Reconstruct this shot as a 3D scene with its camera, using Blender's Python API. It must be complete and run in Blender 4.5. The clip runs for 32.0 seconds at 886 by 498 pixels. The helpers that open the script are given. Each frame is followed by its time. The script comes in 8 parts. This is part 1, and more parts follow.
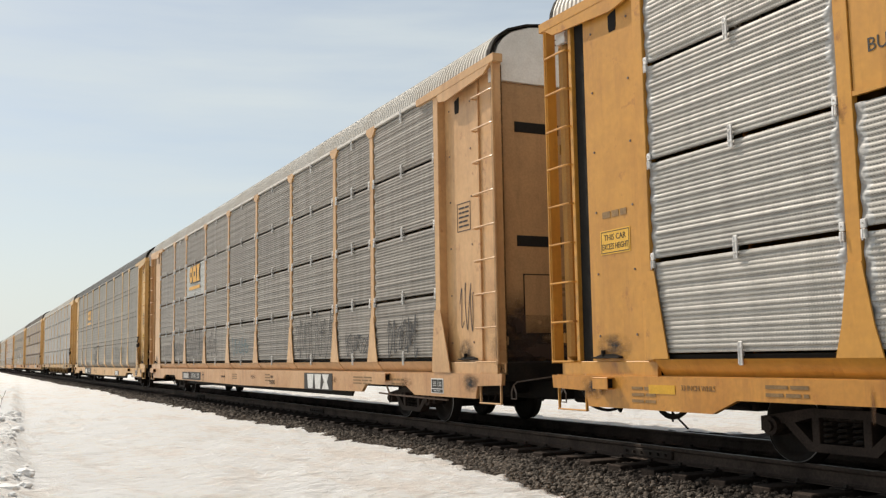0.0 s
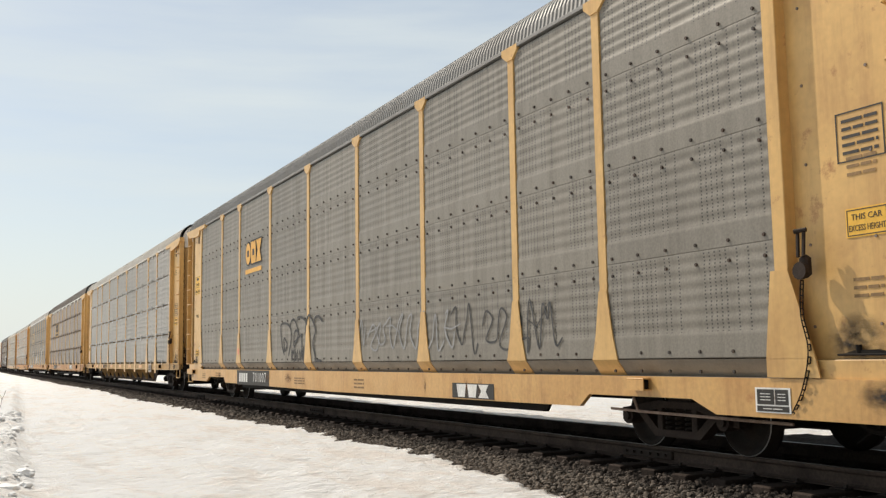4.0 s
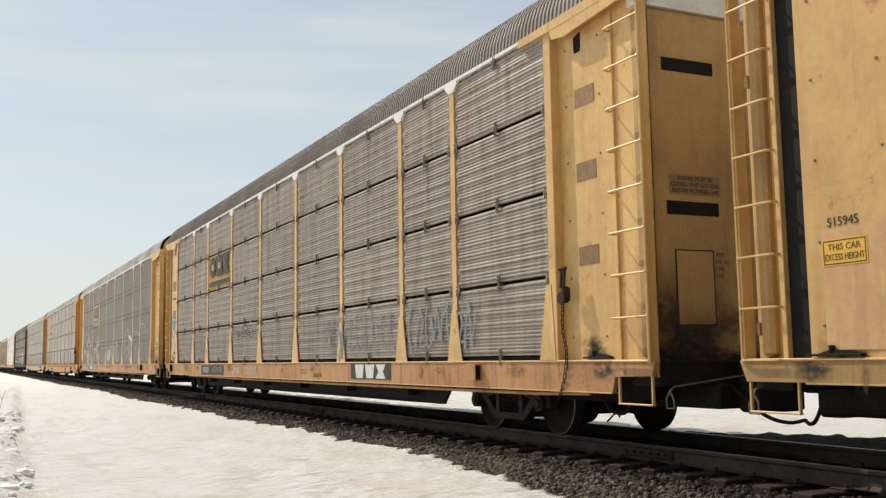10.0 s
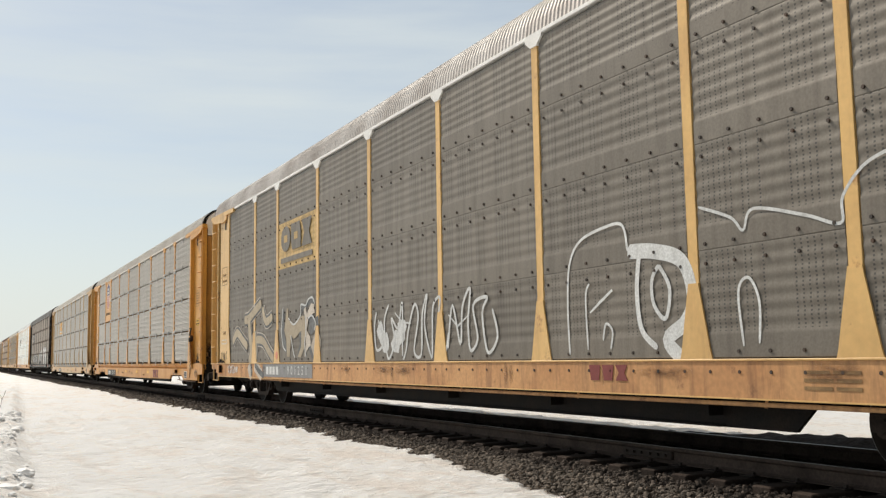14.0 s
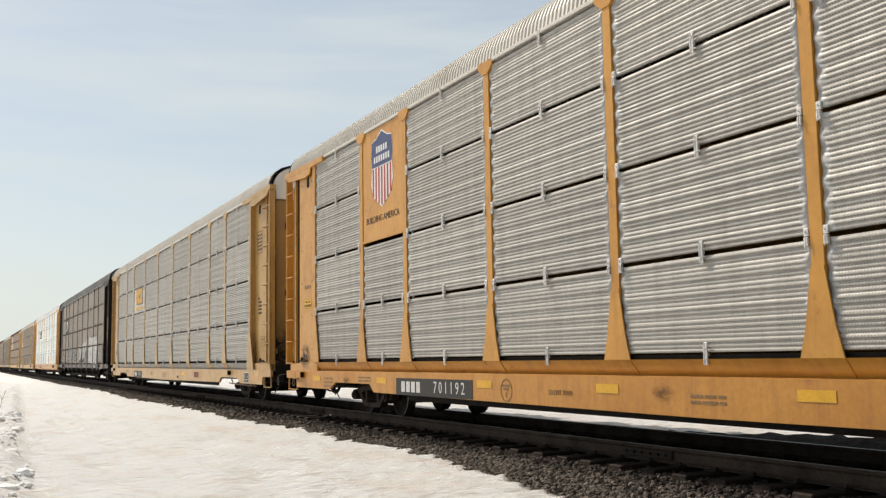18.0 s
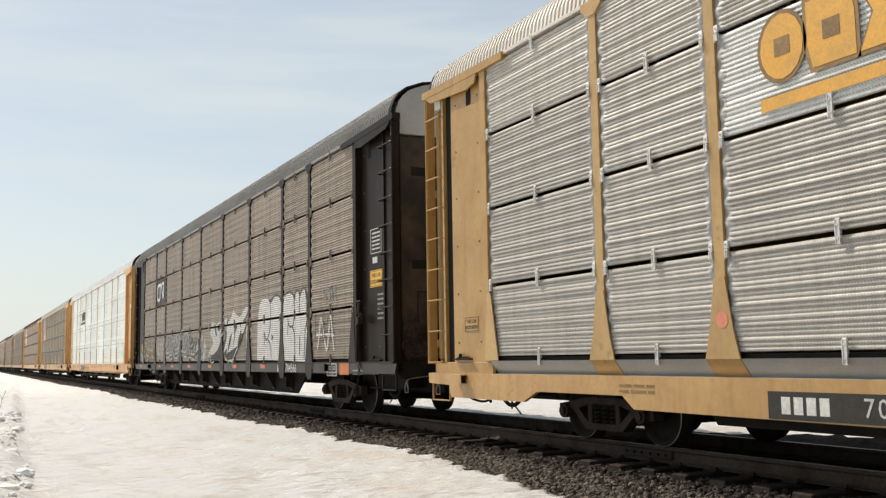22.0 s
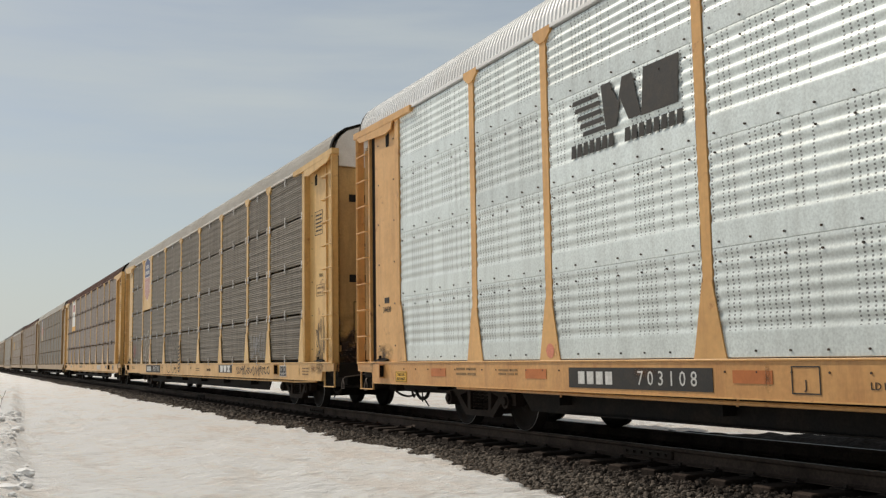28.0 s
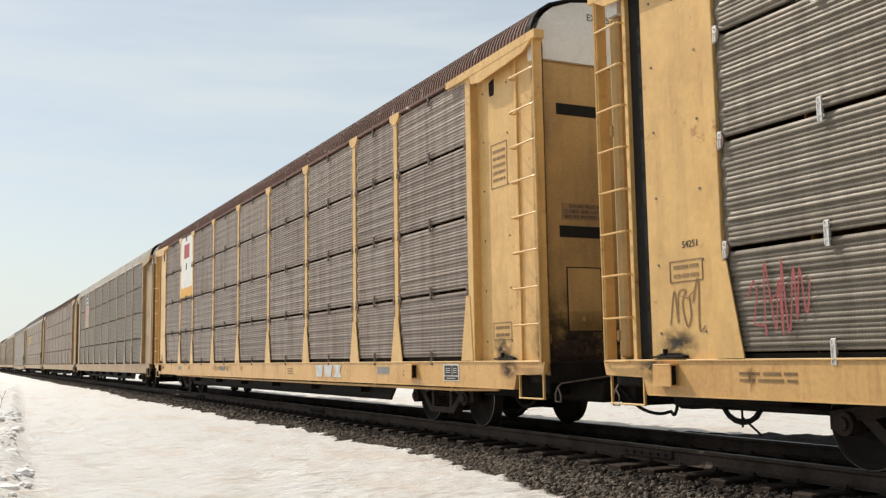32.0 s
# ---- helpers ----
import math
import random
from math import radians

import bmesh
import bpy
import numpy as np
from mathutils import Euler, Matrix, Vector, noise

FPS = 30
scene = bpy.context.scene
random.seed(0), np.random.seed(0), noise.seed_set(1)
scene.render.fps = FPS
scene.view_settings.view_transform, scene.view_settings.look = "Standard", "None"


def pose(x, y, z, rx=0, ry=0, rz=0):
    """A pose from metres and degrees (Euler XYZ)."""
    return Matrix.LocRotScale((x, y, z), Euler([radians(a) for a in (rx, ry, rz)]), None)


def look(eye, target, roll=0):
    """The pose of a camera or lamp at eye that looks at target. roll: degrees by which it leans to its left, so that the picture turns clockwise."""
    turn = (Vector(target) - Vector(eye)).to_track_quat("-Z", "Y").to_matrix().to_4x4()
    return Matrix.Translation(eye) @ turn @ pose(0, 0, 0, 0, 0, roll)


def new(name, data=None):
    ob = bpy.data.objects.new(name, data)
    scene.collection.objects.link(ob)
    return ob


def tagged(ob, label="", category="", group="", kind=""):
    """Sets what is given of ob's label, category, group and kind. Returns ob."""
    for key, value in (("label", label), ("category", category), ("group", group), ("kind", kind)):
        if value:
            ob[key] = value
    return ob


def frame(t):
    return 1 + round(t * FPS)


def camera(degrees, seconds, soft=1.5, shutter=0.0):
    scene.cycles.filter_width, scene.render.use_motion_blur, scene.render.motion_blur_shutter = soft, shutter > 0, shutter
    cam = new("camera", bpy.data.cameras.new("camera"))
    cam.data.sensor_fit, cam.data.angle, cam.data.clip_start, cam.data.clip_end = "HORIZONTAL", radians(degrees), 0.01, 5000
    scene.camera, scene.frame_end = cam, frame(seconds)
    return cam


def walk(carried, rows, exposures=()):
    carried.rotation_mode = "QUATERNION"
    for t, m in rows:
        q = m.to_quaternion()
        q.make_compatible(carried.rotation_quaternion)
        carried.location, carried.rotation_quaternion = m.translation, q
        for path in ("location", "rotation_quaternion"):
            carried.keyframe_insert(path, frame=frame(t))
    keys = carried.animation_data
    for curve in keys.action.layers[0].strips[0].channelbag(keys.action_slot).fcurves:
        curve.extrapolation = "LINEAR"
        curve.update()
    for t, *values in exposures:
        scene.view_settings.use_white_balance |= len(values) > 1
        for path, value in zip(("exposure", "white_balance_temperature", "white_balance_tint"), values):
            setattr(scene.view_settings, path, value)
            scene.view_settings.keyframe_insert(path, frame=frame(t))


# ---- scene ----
# The camera stands beside a straight railway; the track runs along y, z = 0 is the top of the rail.
EYE = (0.0, 0.0, 1.041)
AXIS = 7.911            # the track's centre line
cam = camera(48.51, 32.0, soft=1.3)
STAND = pose(*EYE, 96.293, 0, -25.967) @ pose(0, 0, 0, 0, 0, -0.931)
walk(cam, [(0.0, STAND), (32.0, STAND)],
     exposures=[(0.0, 0.0), (5.0, 0.08), (7.0, 0.06), (8.0, 0.0), (21.5, 0.0), (23.0, 0.2), (24.0, 0.14), (25.0, 0.10), (27.0, -0.28), (28.0, -0.44), (29.0, 0.0), (30.0, 0.06), (32.0, 0.08)])

# ---- light ----
SUN_HIGH, SUN_SIDE = 46.0, -21.0      # height, and bearing from +y towards +x, in degrees
world = bpy.data.worlds.new("sky")
scene.world = world
world.use_nodes = True
wn, wl = world.node_tree.nodes, world.node_tree.links
wn.clear()
w_out, w_bg = wn.new("ShaderNodeOutputWorld"), wn.new("ShaderNodeBackground")
sky = wn.new("ShaderNodeTexSky")
sky.sky_type, sky.sun_disc = "NISHITA", False
sky.sun_elevation, sky.sun_rotation = radians(SUN_HIGH), radians(SUN_SIDE)
sky.air_density, sky.dust_density, sky.ozone_density = 1.0, 1.0, 0.6
w_tc, w_map = wn.new("ShaderNodeTexCoord"), wn.new("ShaderNodeMapping")
w_map.inputs["Scale"].default_value = (1.2, 1.2, 9.0)
w_noise, w_ramp, w_mix = wn.new("ShaderNodeTexNoise"), wn.new("ShaderNodeValToRGB"), wn.new("ShaderNodeMixRGB")
w_noise.inputs["Scale"].default_value, w_noise.inputs["Detail"].default_value = 1.7, 6.0
w_noise.inputs["Roughness"].default_value = 0.55
w_ramp.color_ramp.elements[0].position, w_ramp.color_ramp.elements[1].position = 0.38, 0.72
w_ramp.color_ramp.elements[0].color = (0.45, 0.45, 0.45, 1)
w_ramp.color_ramp.elements[1].color = (0.85, 0.85, 0.85, 1)
w_mix.inputs["Color2"].default_value = (7.3, 7.82, 7.68, 1)      # thin high cloud
wl.new(w_tc.outputs["Generated"], w_map.inputs["Vector"])
wl.new(w_map.outputs["Vector"], w_noise.inputs["Vector"])
wl.new(w_noise.outputs["Fac"], w_ramp.inputs["Fac"])
# the haze thickens towards the horizon
w_sep, w_low, w_max = wn.new("ShaderNodeSeparateXYZ"), wn.new("ShaderNodeMapRange"), wn.new("ShaderNodeMath")
w_low.inputs["From Min"].default_value, w_low.inputs["From Max"].default_value = 0.0, 0.35
w_low.inputs["To Min"].default_value, w_low.inputs["To Max"].default_value = 0.92, 0.0
w_max.operation = "MAXIMUM"
wl.new(w_tc.outputs["Generated"], w_sep.inputs[0])
wl.new(w_sep.outputs["Z"], w_low.inputs["Value"])
wl.new(w_low.outputs[0], w_max.inputs[0])
wl.new(w_ramp.outputs["Color"], w_max.inputs[1])
wl.new(w_max.outputs[0], w_mix.inputs["Fac"])
wl.new(sky.outputs["Color"], w_mix.inputs["Color1"])
# thin cloud scatters forwards: bright about the sun, duller away from it
w_dot, w_fall, w_dim = wn.new("ShaderNodeVectorMath"), wn.new("ShaderNodeMapRange"), wn.new("ShaderNodeVectorMath")
w_dot.operation, w_dim.operation, w_fall.interpolation_type = "DOT_PRODUCT", "SCALE", "SMOOTHSTEP"
w_dot.inputs[1].default_value = (math.sin(radians(SUN_SIDE)) * math.cos(radians(SUN_HIGH)), math.cos(radians(SUN_SIDE)) * math.cos(radians(SUN_HIGH)), math.sin(radians(SUN_HIGH)))
w_fall.inputs["From Min"].default_value, w_fall.inputs["From Max"].default_value = -0.5, 0.5
w_fall.inputs["To Min"].default_value, w_fall.inputs["To Max"].default_value = 0.12, 1.0
wl.new(w_tc.outputs["Generated"], w_dot.inputs[0])
wl.new(w_dot.outputs["Value"], w_fall.inputs["Value"])
wl.new(w_mix.outputs["Color"], w_dim.inputs[0])
wl.new(w_fall.outputs[0], w_dim.inputs["Scale"])
wl.new(w_dim.outputs[0], w_bg.inputs["Color"])
w_bg.inputs["Strength"].default_value = 0.10
wl.new(w_bg.outputs["Background"], w_out.inputs["Surface"])
sun = new("sun", bpy.data.lights.new("sun", "SUN"))
sun.data.energy, sun.data.angle, sun.data.color = 4.05, radians(0.6), (1.0, 0.90, 0.77)
_b, _h = radians(SUN_SIDE), radians(SUN_HIGH)
sun.matrix_world = look((math.sin(_b) * math.cos(_h) * 50, math.cos(_b) * math.cos(_h) * 50, math.sin(_h) * 50), (0, 0, 0))


# ---- materials ----
def surf(name, base, vary=0.12, rough=0.55, metal=0.0, scale=2.0, stain=None, amount=0.3, streak=False, bump=0.15, grain=40.0, holes=0, fleck=None, runs=None, run_amount=0.6, spec=0.5):
    """A weathered surface: broad stains (streak: run down the wall), fine grain, relief; holes 1: sparse columns of perforations, 2: fine rows."""
    m = bpy.data.materials.new(name)
    m.use_nodes = True
    n, l = m.node_tree.nodes, m.node_tree.links
    b = n["Principled BSDF"]
    tc, oi = n.new("ShaderNodeTexCoord"), n.new("ShaderNodeObjectInfo")
    mul = n.new("ShaderNodeMath")
    mul.operation, mul.inputs[1].default_value = "MULTIPLY", 37.0
    l.new(oi.outputs["Random"], mul.inputs[0])
    shift = n.new("ShaderNodeVectorMath")
    l.new(tc.outputs["Object"], shift.inputs[0])
    l.new(mul.outputs[0], shift.inputs[1])
    mp = n.new("ShaderNodeMapping")
    mp.inputs["Scale"].default_value = (1.0, 5.0, 0.35) if streak else (1.0, 1.0, 1.0)
    l.new(shift.outputs[0], mp.inputs["Vector"])
    broad, fine = n.new("ShaderNodeTexNoise"), n.new("ShaderNodeTexNoise")
    broad.inputs["Scale"].default_value, broad.inputs["Detail"].default_value, broad.inputs["Roughness"].default_value = scale, 5.0, 0.62
    fine.inputs["Scale"].default_value, fine.inputs["Detail"].default_value = grain, 3.0
    l.new(mp.outputs[0], broad.inputs["Vector"])
    l.new(shift.outputs[0], fine.inputs["Vector"])
    ramp = n.new("ShaderNodeValToRGB")
    ramp.color_ramp.elements[0].position, ramp.color_ramp.elements[1].position = 0.42, 0.72
    l.new(broad.outputs["Fac"], ramp.inputs["Fac"])
    amt = n.new("ShaderNodeMath")
    amt.operation, amt.inputs[1].default_value = "MULTIPLY", amount
    l.new(ramp.outputs["Color"], amt.inputs[0])
    dirty = n.new("ShaderNodeMixRGB")
    dirty.inputs["Color1"].default_value = (*base, 1)
    dirty.inputs["Color2"].default_value = (*(stain or tuple(c * 0.45 for c in base)), 1)
    l.new(amt.outputs[0], dirty.inputs["Fac"])
    rng = n.new("ShaderNodeMapRange")
    rng.inputs["From Min"].default_value, rng.inputs["From Max"].default_value = 0.3, 0.7
    rng.inputs["To Min"].default_value, rng.inputs["To Max"].default_value = 1.0 - vary, 1.0 + vary * 0.6
    l.new(fine.outputs["Fac"], rng.inputs["Value"])
    rng2 = n.new("ShaderNodeMapRange")
    rng2.inputs["To Min"].default_value, rng2.inputs["To Max"].default_value = 1.0 - vary * 0.6, 1.0 + vary * 0.5
    l.new(oi.outputs["Random"], rng2.inputs["Value"])
    both = n.new("ShaderNodeMath")
    both.operation = "MULTIPLY"
    l.new(rng.outputs[0], both.inputs[0])
    l.new(rng2.outputs[0], both.inputs[1])
    tone = n.new("ShaderNodeVectorMath")
    tone.operation = "SCALE"
    l.new(dirty.outputs[0], tone.inputs[0])
    l.new(both.outputs[0], tone.inputs["Scale"])
    colour = tone.outputs[0]
    if fleck:
        fn, fr, fm = n.new("ShaderNodeTexNoise"), n.new("ShaderNodeValToRGB"), n.new("ShaderNodeMixRGB")
        fn.inputs["Scale"].default_value, fn.inputs["Detail"].default_value, fn.inputs["Roughness"].default_value = 3.2, 8.0, 0.7
        fr.color_ramp.elements[0].position, fr.color_ramp.elements[1].position = 0.60, 0.70
        l.new(shift.outputs[0], fn.inputs["Vector"])
        l.new(fn.outputs["Fac"], fr.inputs["Fac"])
        l.new(fr.outputs["Color"], fm.inputs["Fac"])
        l.new(colour, fm.inputs["Color1"])
        fm.inputs["Color2"].default_value = (*fleck, 1)
        colour = fm.outputs[0]
    if runs:        # rust and grime that ran down
        rm, rn, rp, rk, rx = n.new("ShaderNodeMapping"), n.new("ShaderNodeTexNoise"), n.new("ShaderNodeValToRGB"), n.new("ShaderNodeMath"), n.new("ShaderNodeMixRGB")
        rm.inputs["Scale"].default_value = (1.0, 1.0, 0.12)
        rn.inputs["Scale"].default_value, rn.inputs["Detail"].default_value, rn.inputs["Roughness"].default_value = 4.5, 7.0, 0.7
        rp.color_ramp.elements[0].position, rp.color_ramp.elements[1].position = 0.50, 0.68
        rk.operation, rk.inputs[1].default_value = "MULTIPLY", run_amount
        l.new(shift.outputs[0], rm.inputs["Vector"])
        l.new(rm.outputs[0], rn.inputs["Vector"])
        l.new(rn.outputs["Fac"], rp.inputs["Fac"])
        l.new(rp.outputs["Color"], rk.inputs[0])
        l.new(rk.outputs[0], rx.inputs["Fac"])
        l.new(colour, rx.inputs["Color1"])
        rx.inputs["Color2"].default_value = (*runs, 1)
        colour = rx.outputs[0]
    height = fine.outputs["Fac"]
    if holes:
        sep = n.new("ShaderNodeSeparateXYZ")
        l.new(tc.outputs["Object"], sep.inputs[0])

        def cell(axis, step, half):
            d, f, c, a, k = (n.new("ShaderNodeMath") for _ in range(5))
            d.operation, d.inputs[1].default_value = "DIVIDE", step
            f.operation, c.operation, c.inputs[1].default_value = "FRACT", "SUBTRACT", 0.5
            a.operation, k.operation, k.inputs[1].default_value = "ABSOLUTE", "LESS_THAN", half
            l.new(sep.outputs[axis], d.inputs[0])
            l.new(d.outputs[0], f.inputs[0])
            l.new(f.outputs[0], c.inputs[0])
            l.new(c.outputs[0], a.inputs[0])
            l.new(a.outputs[0], k.inputs[0])
            return k.outputs[0], d.outputs[0]
        across, u = cell("Y", 0.075 if holes == 1 else 0.032, 0.14 if holes == 1 else 0.2)
        down, v = cell("Z", 0.036 if holes == 1 else 0.0475, 0.24 if holes == 1 else 0.10)
        both2 = n.new("ShaderNodeMath")
        both2.operation = "MULTIPLY"
        l.new(across, both2.inputs[0])
        l.new(down, both2.inputs[1])
        mask = both2.outputs[0]
        if holes == 1:
            fl, wh, gt, mm = n.new("ShaderNodeMath"), n.new("ShaderNodeTexWhiteNoise"), n.new("ShaderNodeMath"), n.new("ShaderNodeMath")
            fl.operation, wh.noise_dimensions = "FLOOR", "1D"
            gt.operation, gt.inputs[1].default_value, mm.operation = "GREATER_THAN", 0.45, "MULTIPLY"
            l.new(u, fl.inputs[0])
            l.new(fl.outputs[0], wh.inputs["W"])
            l.new(wh.outputs["Value"], gt.inputs[0])
            l.new(gt.outputs[0], mm.inputs[0])
            l.new(mask, mm.inputs[1])
            mask = mm.outputs[0]
            top, keep = n.new("ShaderNodeMath"), n.new("ShaderNodeMath")      # the laps at the foot of a sheet are not pierced
            top.operation, top.inputs[1].default_value, keep.operation = "GREATER_THAN", -0.27, "MULTIPLY"
            l.new(sep.outputs["Z"], top.inputs[0])
            l.new(top.outputs[0], keep.inputs[0])
            l.new(mask, keep.inputs[1])
            mask = keep.outputs[0]
        soft = n.new("ShaderNodeMath")
        soft.operation, soft.inputs[1].default_value = "MULTIPLY", 0.75 if holes == 1 else 0.5
        l.new(mask, soft.inputs[0])
        pierce = n.new("ShaderNodeMixRGB")
        pierce.inputs["Color2"].default_value = (0.02, 0.02, 0.02, 1)
        l.new(soft.outputs[0], pierce.inputs["Fac"])
        l.new(colour, pierce.inputs["Color1"])
        colour = pierce.outputs[0]
    l.new(colour, b.inputs["Base Color"])
    b.inputs["Metallic"].default_value = metal
    b.inputs["Specular IOR Level"].default_value = spec
    rr = n.new("ShaderNodeMapRange")
    rr.inputs["To Min"].default_value, rr.inputs["To Max"].default_value = max(rough - 0.1, 0.1), min(rough + 0.2, 1.0)
    l.new(broad.outputs["Fac"], rr.inputs["Value"])
    l.new(rr.outputs[0], b.inputs["Roughness"])
    if bump:
        bp = n.new("ShaderNodeBump")
        bp.inputs["Strength"].default_value, bp.inputs["Distance"].default_value = bump, 0.01
        l.new(height, bp.inputs["Height"])
        l.new(bp.outputs[0], b.inputs["Normal"])
    return m


def smear(name, tint, strength):
    """A thin film of grease or rust that frays out towards its rim."""
    m = bpy.data.materials.new(name)
    m.use_nodes = True
    n, l = m.node_tree.nodes, m.node_tree.links
    b, out = n["Principled BSDF"], n["Material Output"]
    tc, oi, ln, rim, nz, rp, mul, mix, clear = (n.new("ShaderNode" + k) for k in ("TexCoord", "ObjectInfo", "VectorMath", "MapRange", "TexNoise", "MapRange", "Math", "MixShader", "BsdfTransparent"))
    ln.operation, mul.operation = "LENGTH", "MULTIPLY"
    l.new(tc.outputs["Object"], ln.inputs[0])
    rim.inputs["From Min"].default_value, rim.inputs["From Max"].default_value = 0.08, 0.5
    rim.inputs["To Min"].default_value, rim.inputs["To Max"].default_value = strength, 0.0
    l.new(ln.outputs["Value"], rim.inputs["Value"])
    add, k = n.new("ShaderNodeVectorMath"), n.new("ShaderNodeMath")
    k.operation, k.inputs[1].default_value = "MULTIPLY", 53.0
    l.new(oi.outputs["Random"], k.inputs[0])
    l.new(tc.outputs["Object"], add.inputs[0])
    l.new(k.outputs[0], add.inputs[1])
    l.new(add.outputs[0], nz.inputs["Vector"])
    nz.inputs["Scale"].default_value, nz.inputs["Detail"].default_value, nz.inputs["Roughness"].default_value = 3.5, 6.0, 0.65
    rp.inputs["From Min"].default_value, rp.inputs["From Max"].default_value = 0.36, 0.60
    l.new(nz.outputs["Fac"], rp.inputs["Value"])
    l.new(rim.outputs[0], mul.inputs[0])
    l.new(rp.outputs[0], mul.inputs[1])
    b.inputs["Base Color"].default_value, b.inputs["Roughness"].default_value = (*tint, 1), 0.7
    l.new(mul.outputs[0], mix.inputs["Fac"])
    l.new(clear.outputs[0], mix.inputs[1])
    l.new(b.outputs[0], mix.inputs[2])
    l.new(mix.outputs[0], out.inputs["Surface"])
    return m


grease = smear("black_grease", (0.02, 0.017, 0.015), 1.0)
rust_run = smear("rust_run", (0.16, 0.075, 0.03), 0.8)
road_dirt = smear("road_dirt", (0.045, 0.025, 0.017), 1.3)
notice_brown = surf("faded_brown_notice", (0.30, 0.19, 0.10), 0.15, 0.6, 0, 5.0)
RUST = (0.16, 0.075, 0.035)
GRIME = (0.09, 0.075, 0.06)
black_steel = surf("black_steel", (0.014, 0.0125, 0.0115), 0.25, 0.7, 0.0, 3.0, (0.04, 0.03, 0.022), 0.6, spec=0.12)
wheel_steel = surf("wheel_steel", (0.018, 0.015, 0.013), 0.2, 0.65, 0.0, 4.0, (0.04, 0.025, 0.016), 0.4, spec=0.12)
tread_steel = surf("tread_steel", (0.34, 0.33, 0.32), 0.1, 0.45, 0.3, 4.0)
truck_steel = surf("truck_steel", (0.045, 0.031, 0.024), 0.3, 0.7, 0.0, 4.0, (0.014, 0.012, 0.011), 0.7, spec=0.2)
rail_steel = surf("rail_steel", (0.092, 0.068, 0.055), 0.25, 0.75, 0.0, 2.0, (0.018, 0.014, 0.012), 0.6, spec=0.12)
joint_steel = surf("joint_steel", (0.045, 0.036, 0.030), 0.25, 0.7, 0.0, 3.0, (0.05, 0.035, 0.028), 0.6, spec=0.15)
rail_top = surf("rail_top", (0.30, 0.28, 0.26), 0.15, 0.45, 1.0, 3.0)
rust_disc = surf("rusty_disc", (0.36, 0.26, 0.20), 0.25, 0.7, 0.0, 9.0, (0.16, 0.08, 0.05), 0.7)
galv_rim = surf("galvanised_flange", (0.46, 0.455, 0.44), 0.15, 0.5, 0.2, 3.0, (0.33, 0.30, 0.27), 0.4)
galv_clip = surf("galvanised_clip", (0.78, 0.765, 0.74), 0.15, 0.5, 0.3, 6.0, RUST, 0.25)
dark_clip = surf("weathered_clip", (0.22, 0.185, 0.16), 0.2, 0.6, 0.2, 6.0, RUST, 0.6)
bolt_steel = surf("dark_bolt", (0.05, 0.04, 0.034), 0.2, 0.6, 0.2, 6.0, RUST, 0.4)
white_paint = surf("white_paint", (0.78, 0.77, 0.74), 0.08, 0.5, 0, 3.0, (0.5, 0.46, 0.4), 0.35)
white_ink = surf("white_stencil", (0.72, 0.71, 0.68), 0.15, 0.6, 0, 9.0, (0.4, 0.38, 0.35), 0.5)
black_ink = surf("black_stencil", (0.026, 0.024, 0.022), 0.2, 0.6, 0, 9.0, (0.075, 0.06, 0.045), 0.5)
faded_ink = surf("faded_stencil", (0.22, 0.13, 0.05), 0.2, 0.6, 0, 9.0, (0.4, 0.24, 0.1), 0.6)
yellow_sign = surf("yellow_sign", (0.80, 0.45, 0.05), 0.1, 0.45, 0, 5.0)
orange_reflector = surf("orange_reflector", (0.55, 0.17, 0.04), 0.1, 0.4, 0, 5.0)
amber_reflector = surf("amber_reflector", (0.75, 0.40, 0.02), 0.1, 0.4, 0, 5.0)
pink_dot = surf("pink_dot", (0.72, 0.26, 0.16), 0.1, 0.5, 0, 8.0)
logo_yellow = surf("logo_yellow", (0.74, 0.38, 0.06), 0.12, 0.5, 0, 4.0, (0.4, 0.28, 0.1), 0.4)
logo_blue = surf("logo_blue", (0.055, 0.07, 0.17), 0.1, 0.5, 0, 4.0)
logo_red = surf("logo_red", (0.42, 0.06, 0.05), 0.12, 0.5, 0, 4.0)
red_dark = surf("dull_red", (0.20, 0.035, 0.03), 0.12, 0.5, 0, 4.0)
spray_white = surf("white_spray_paint", (0.66, 0.67, 0.66), 0.2, 0.7, 0, 6.0, (0.36, 0.35, 0.33), 0.5)
spray_black = surf("black_spray_paint", (0.04, 0.04, 0.042), 0.2, 0.7, 0, 6.0, (0.12, 0.11, 0.1), 0.5)


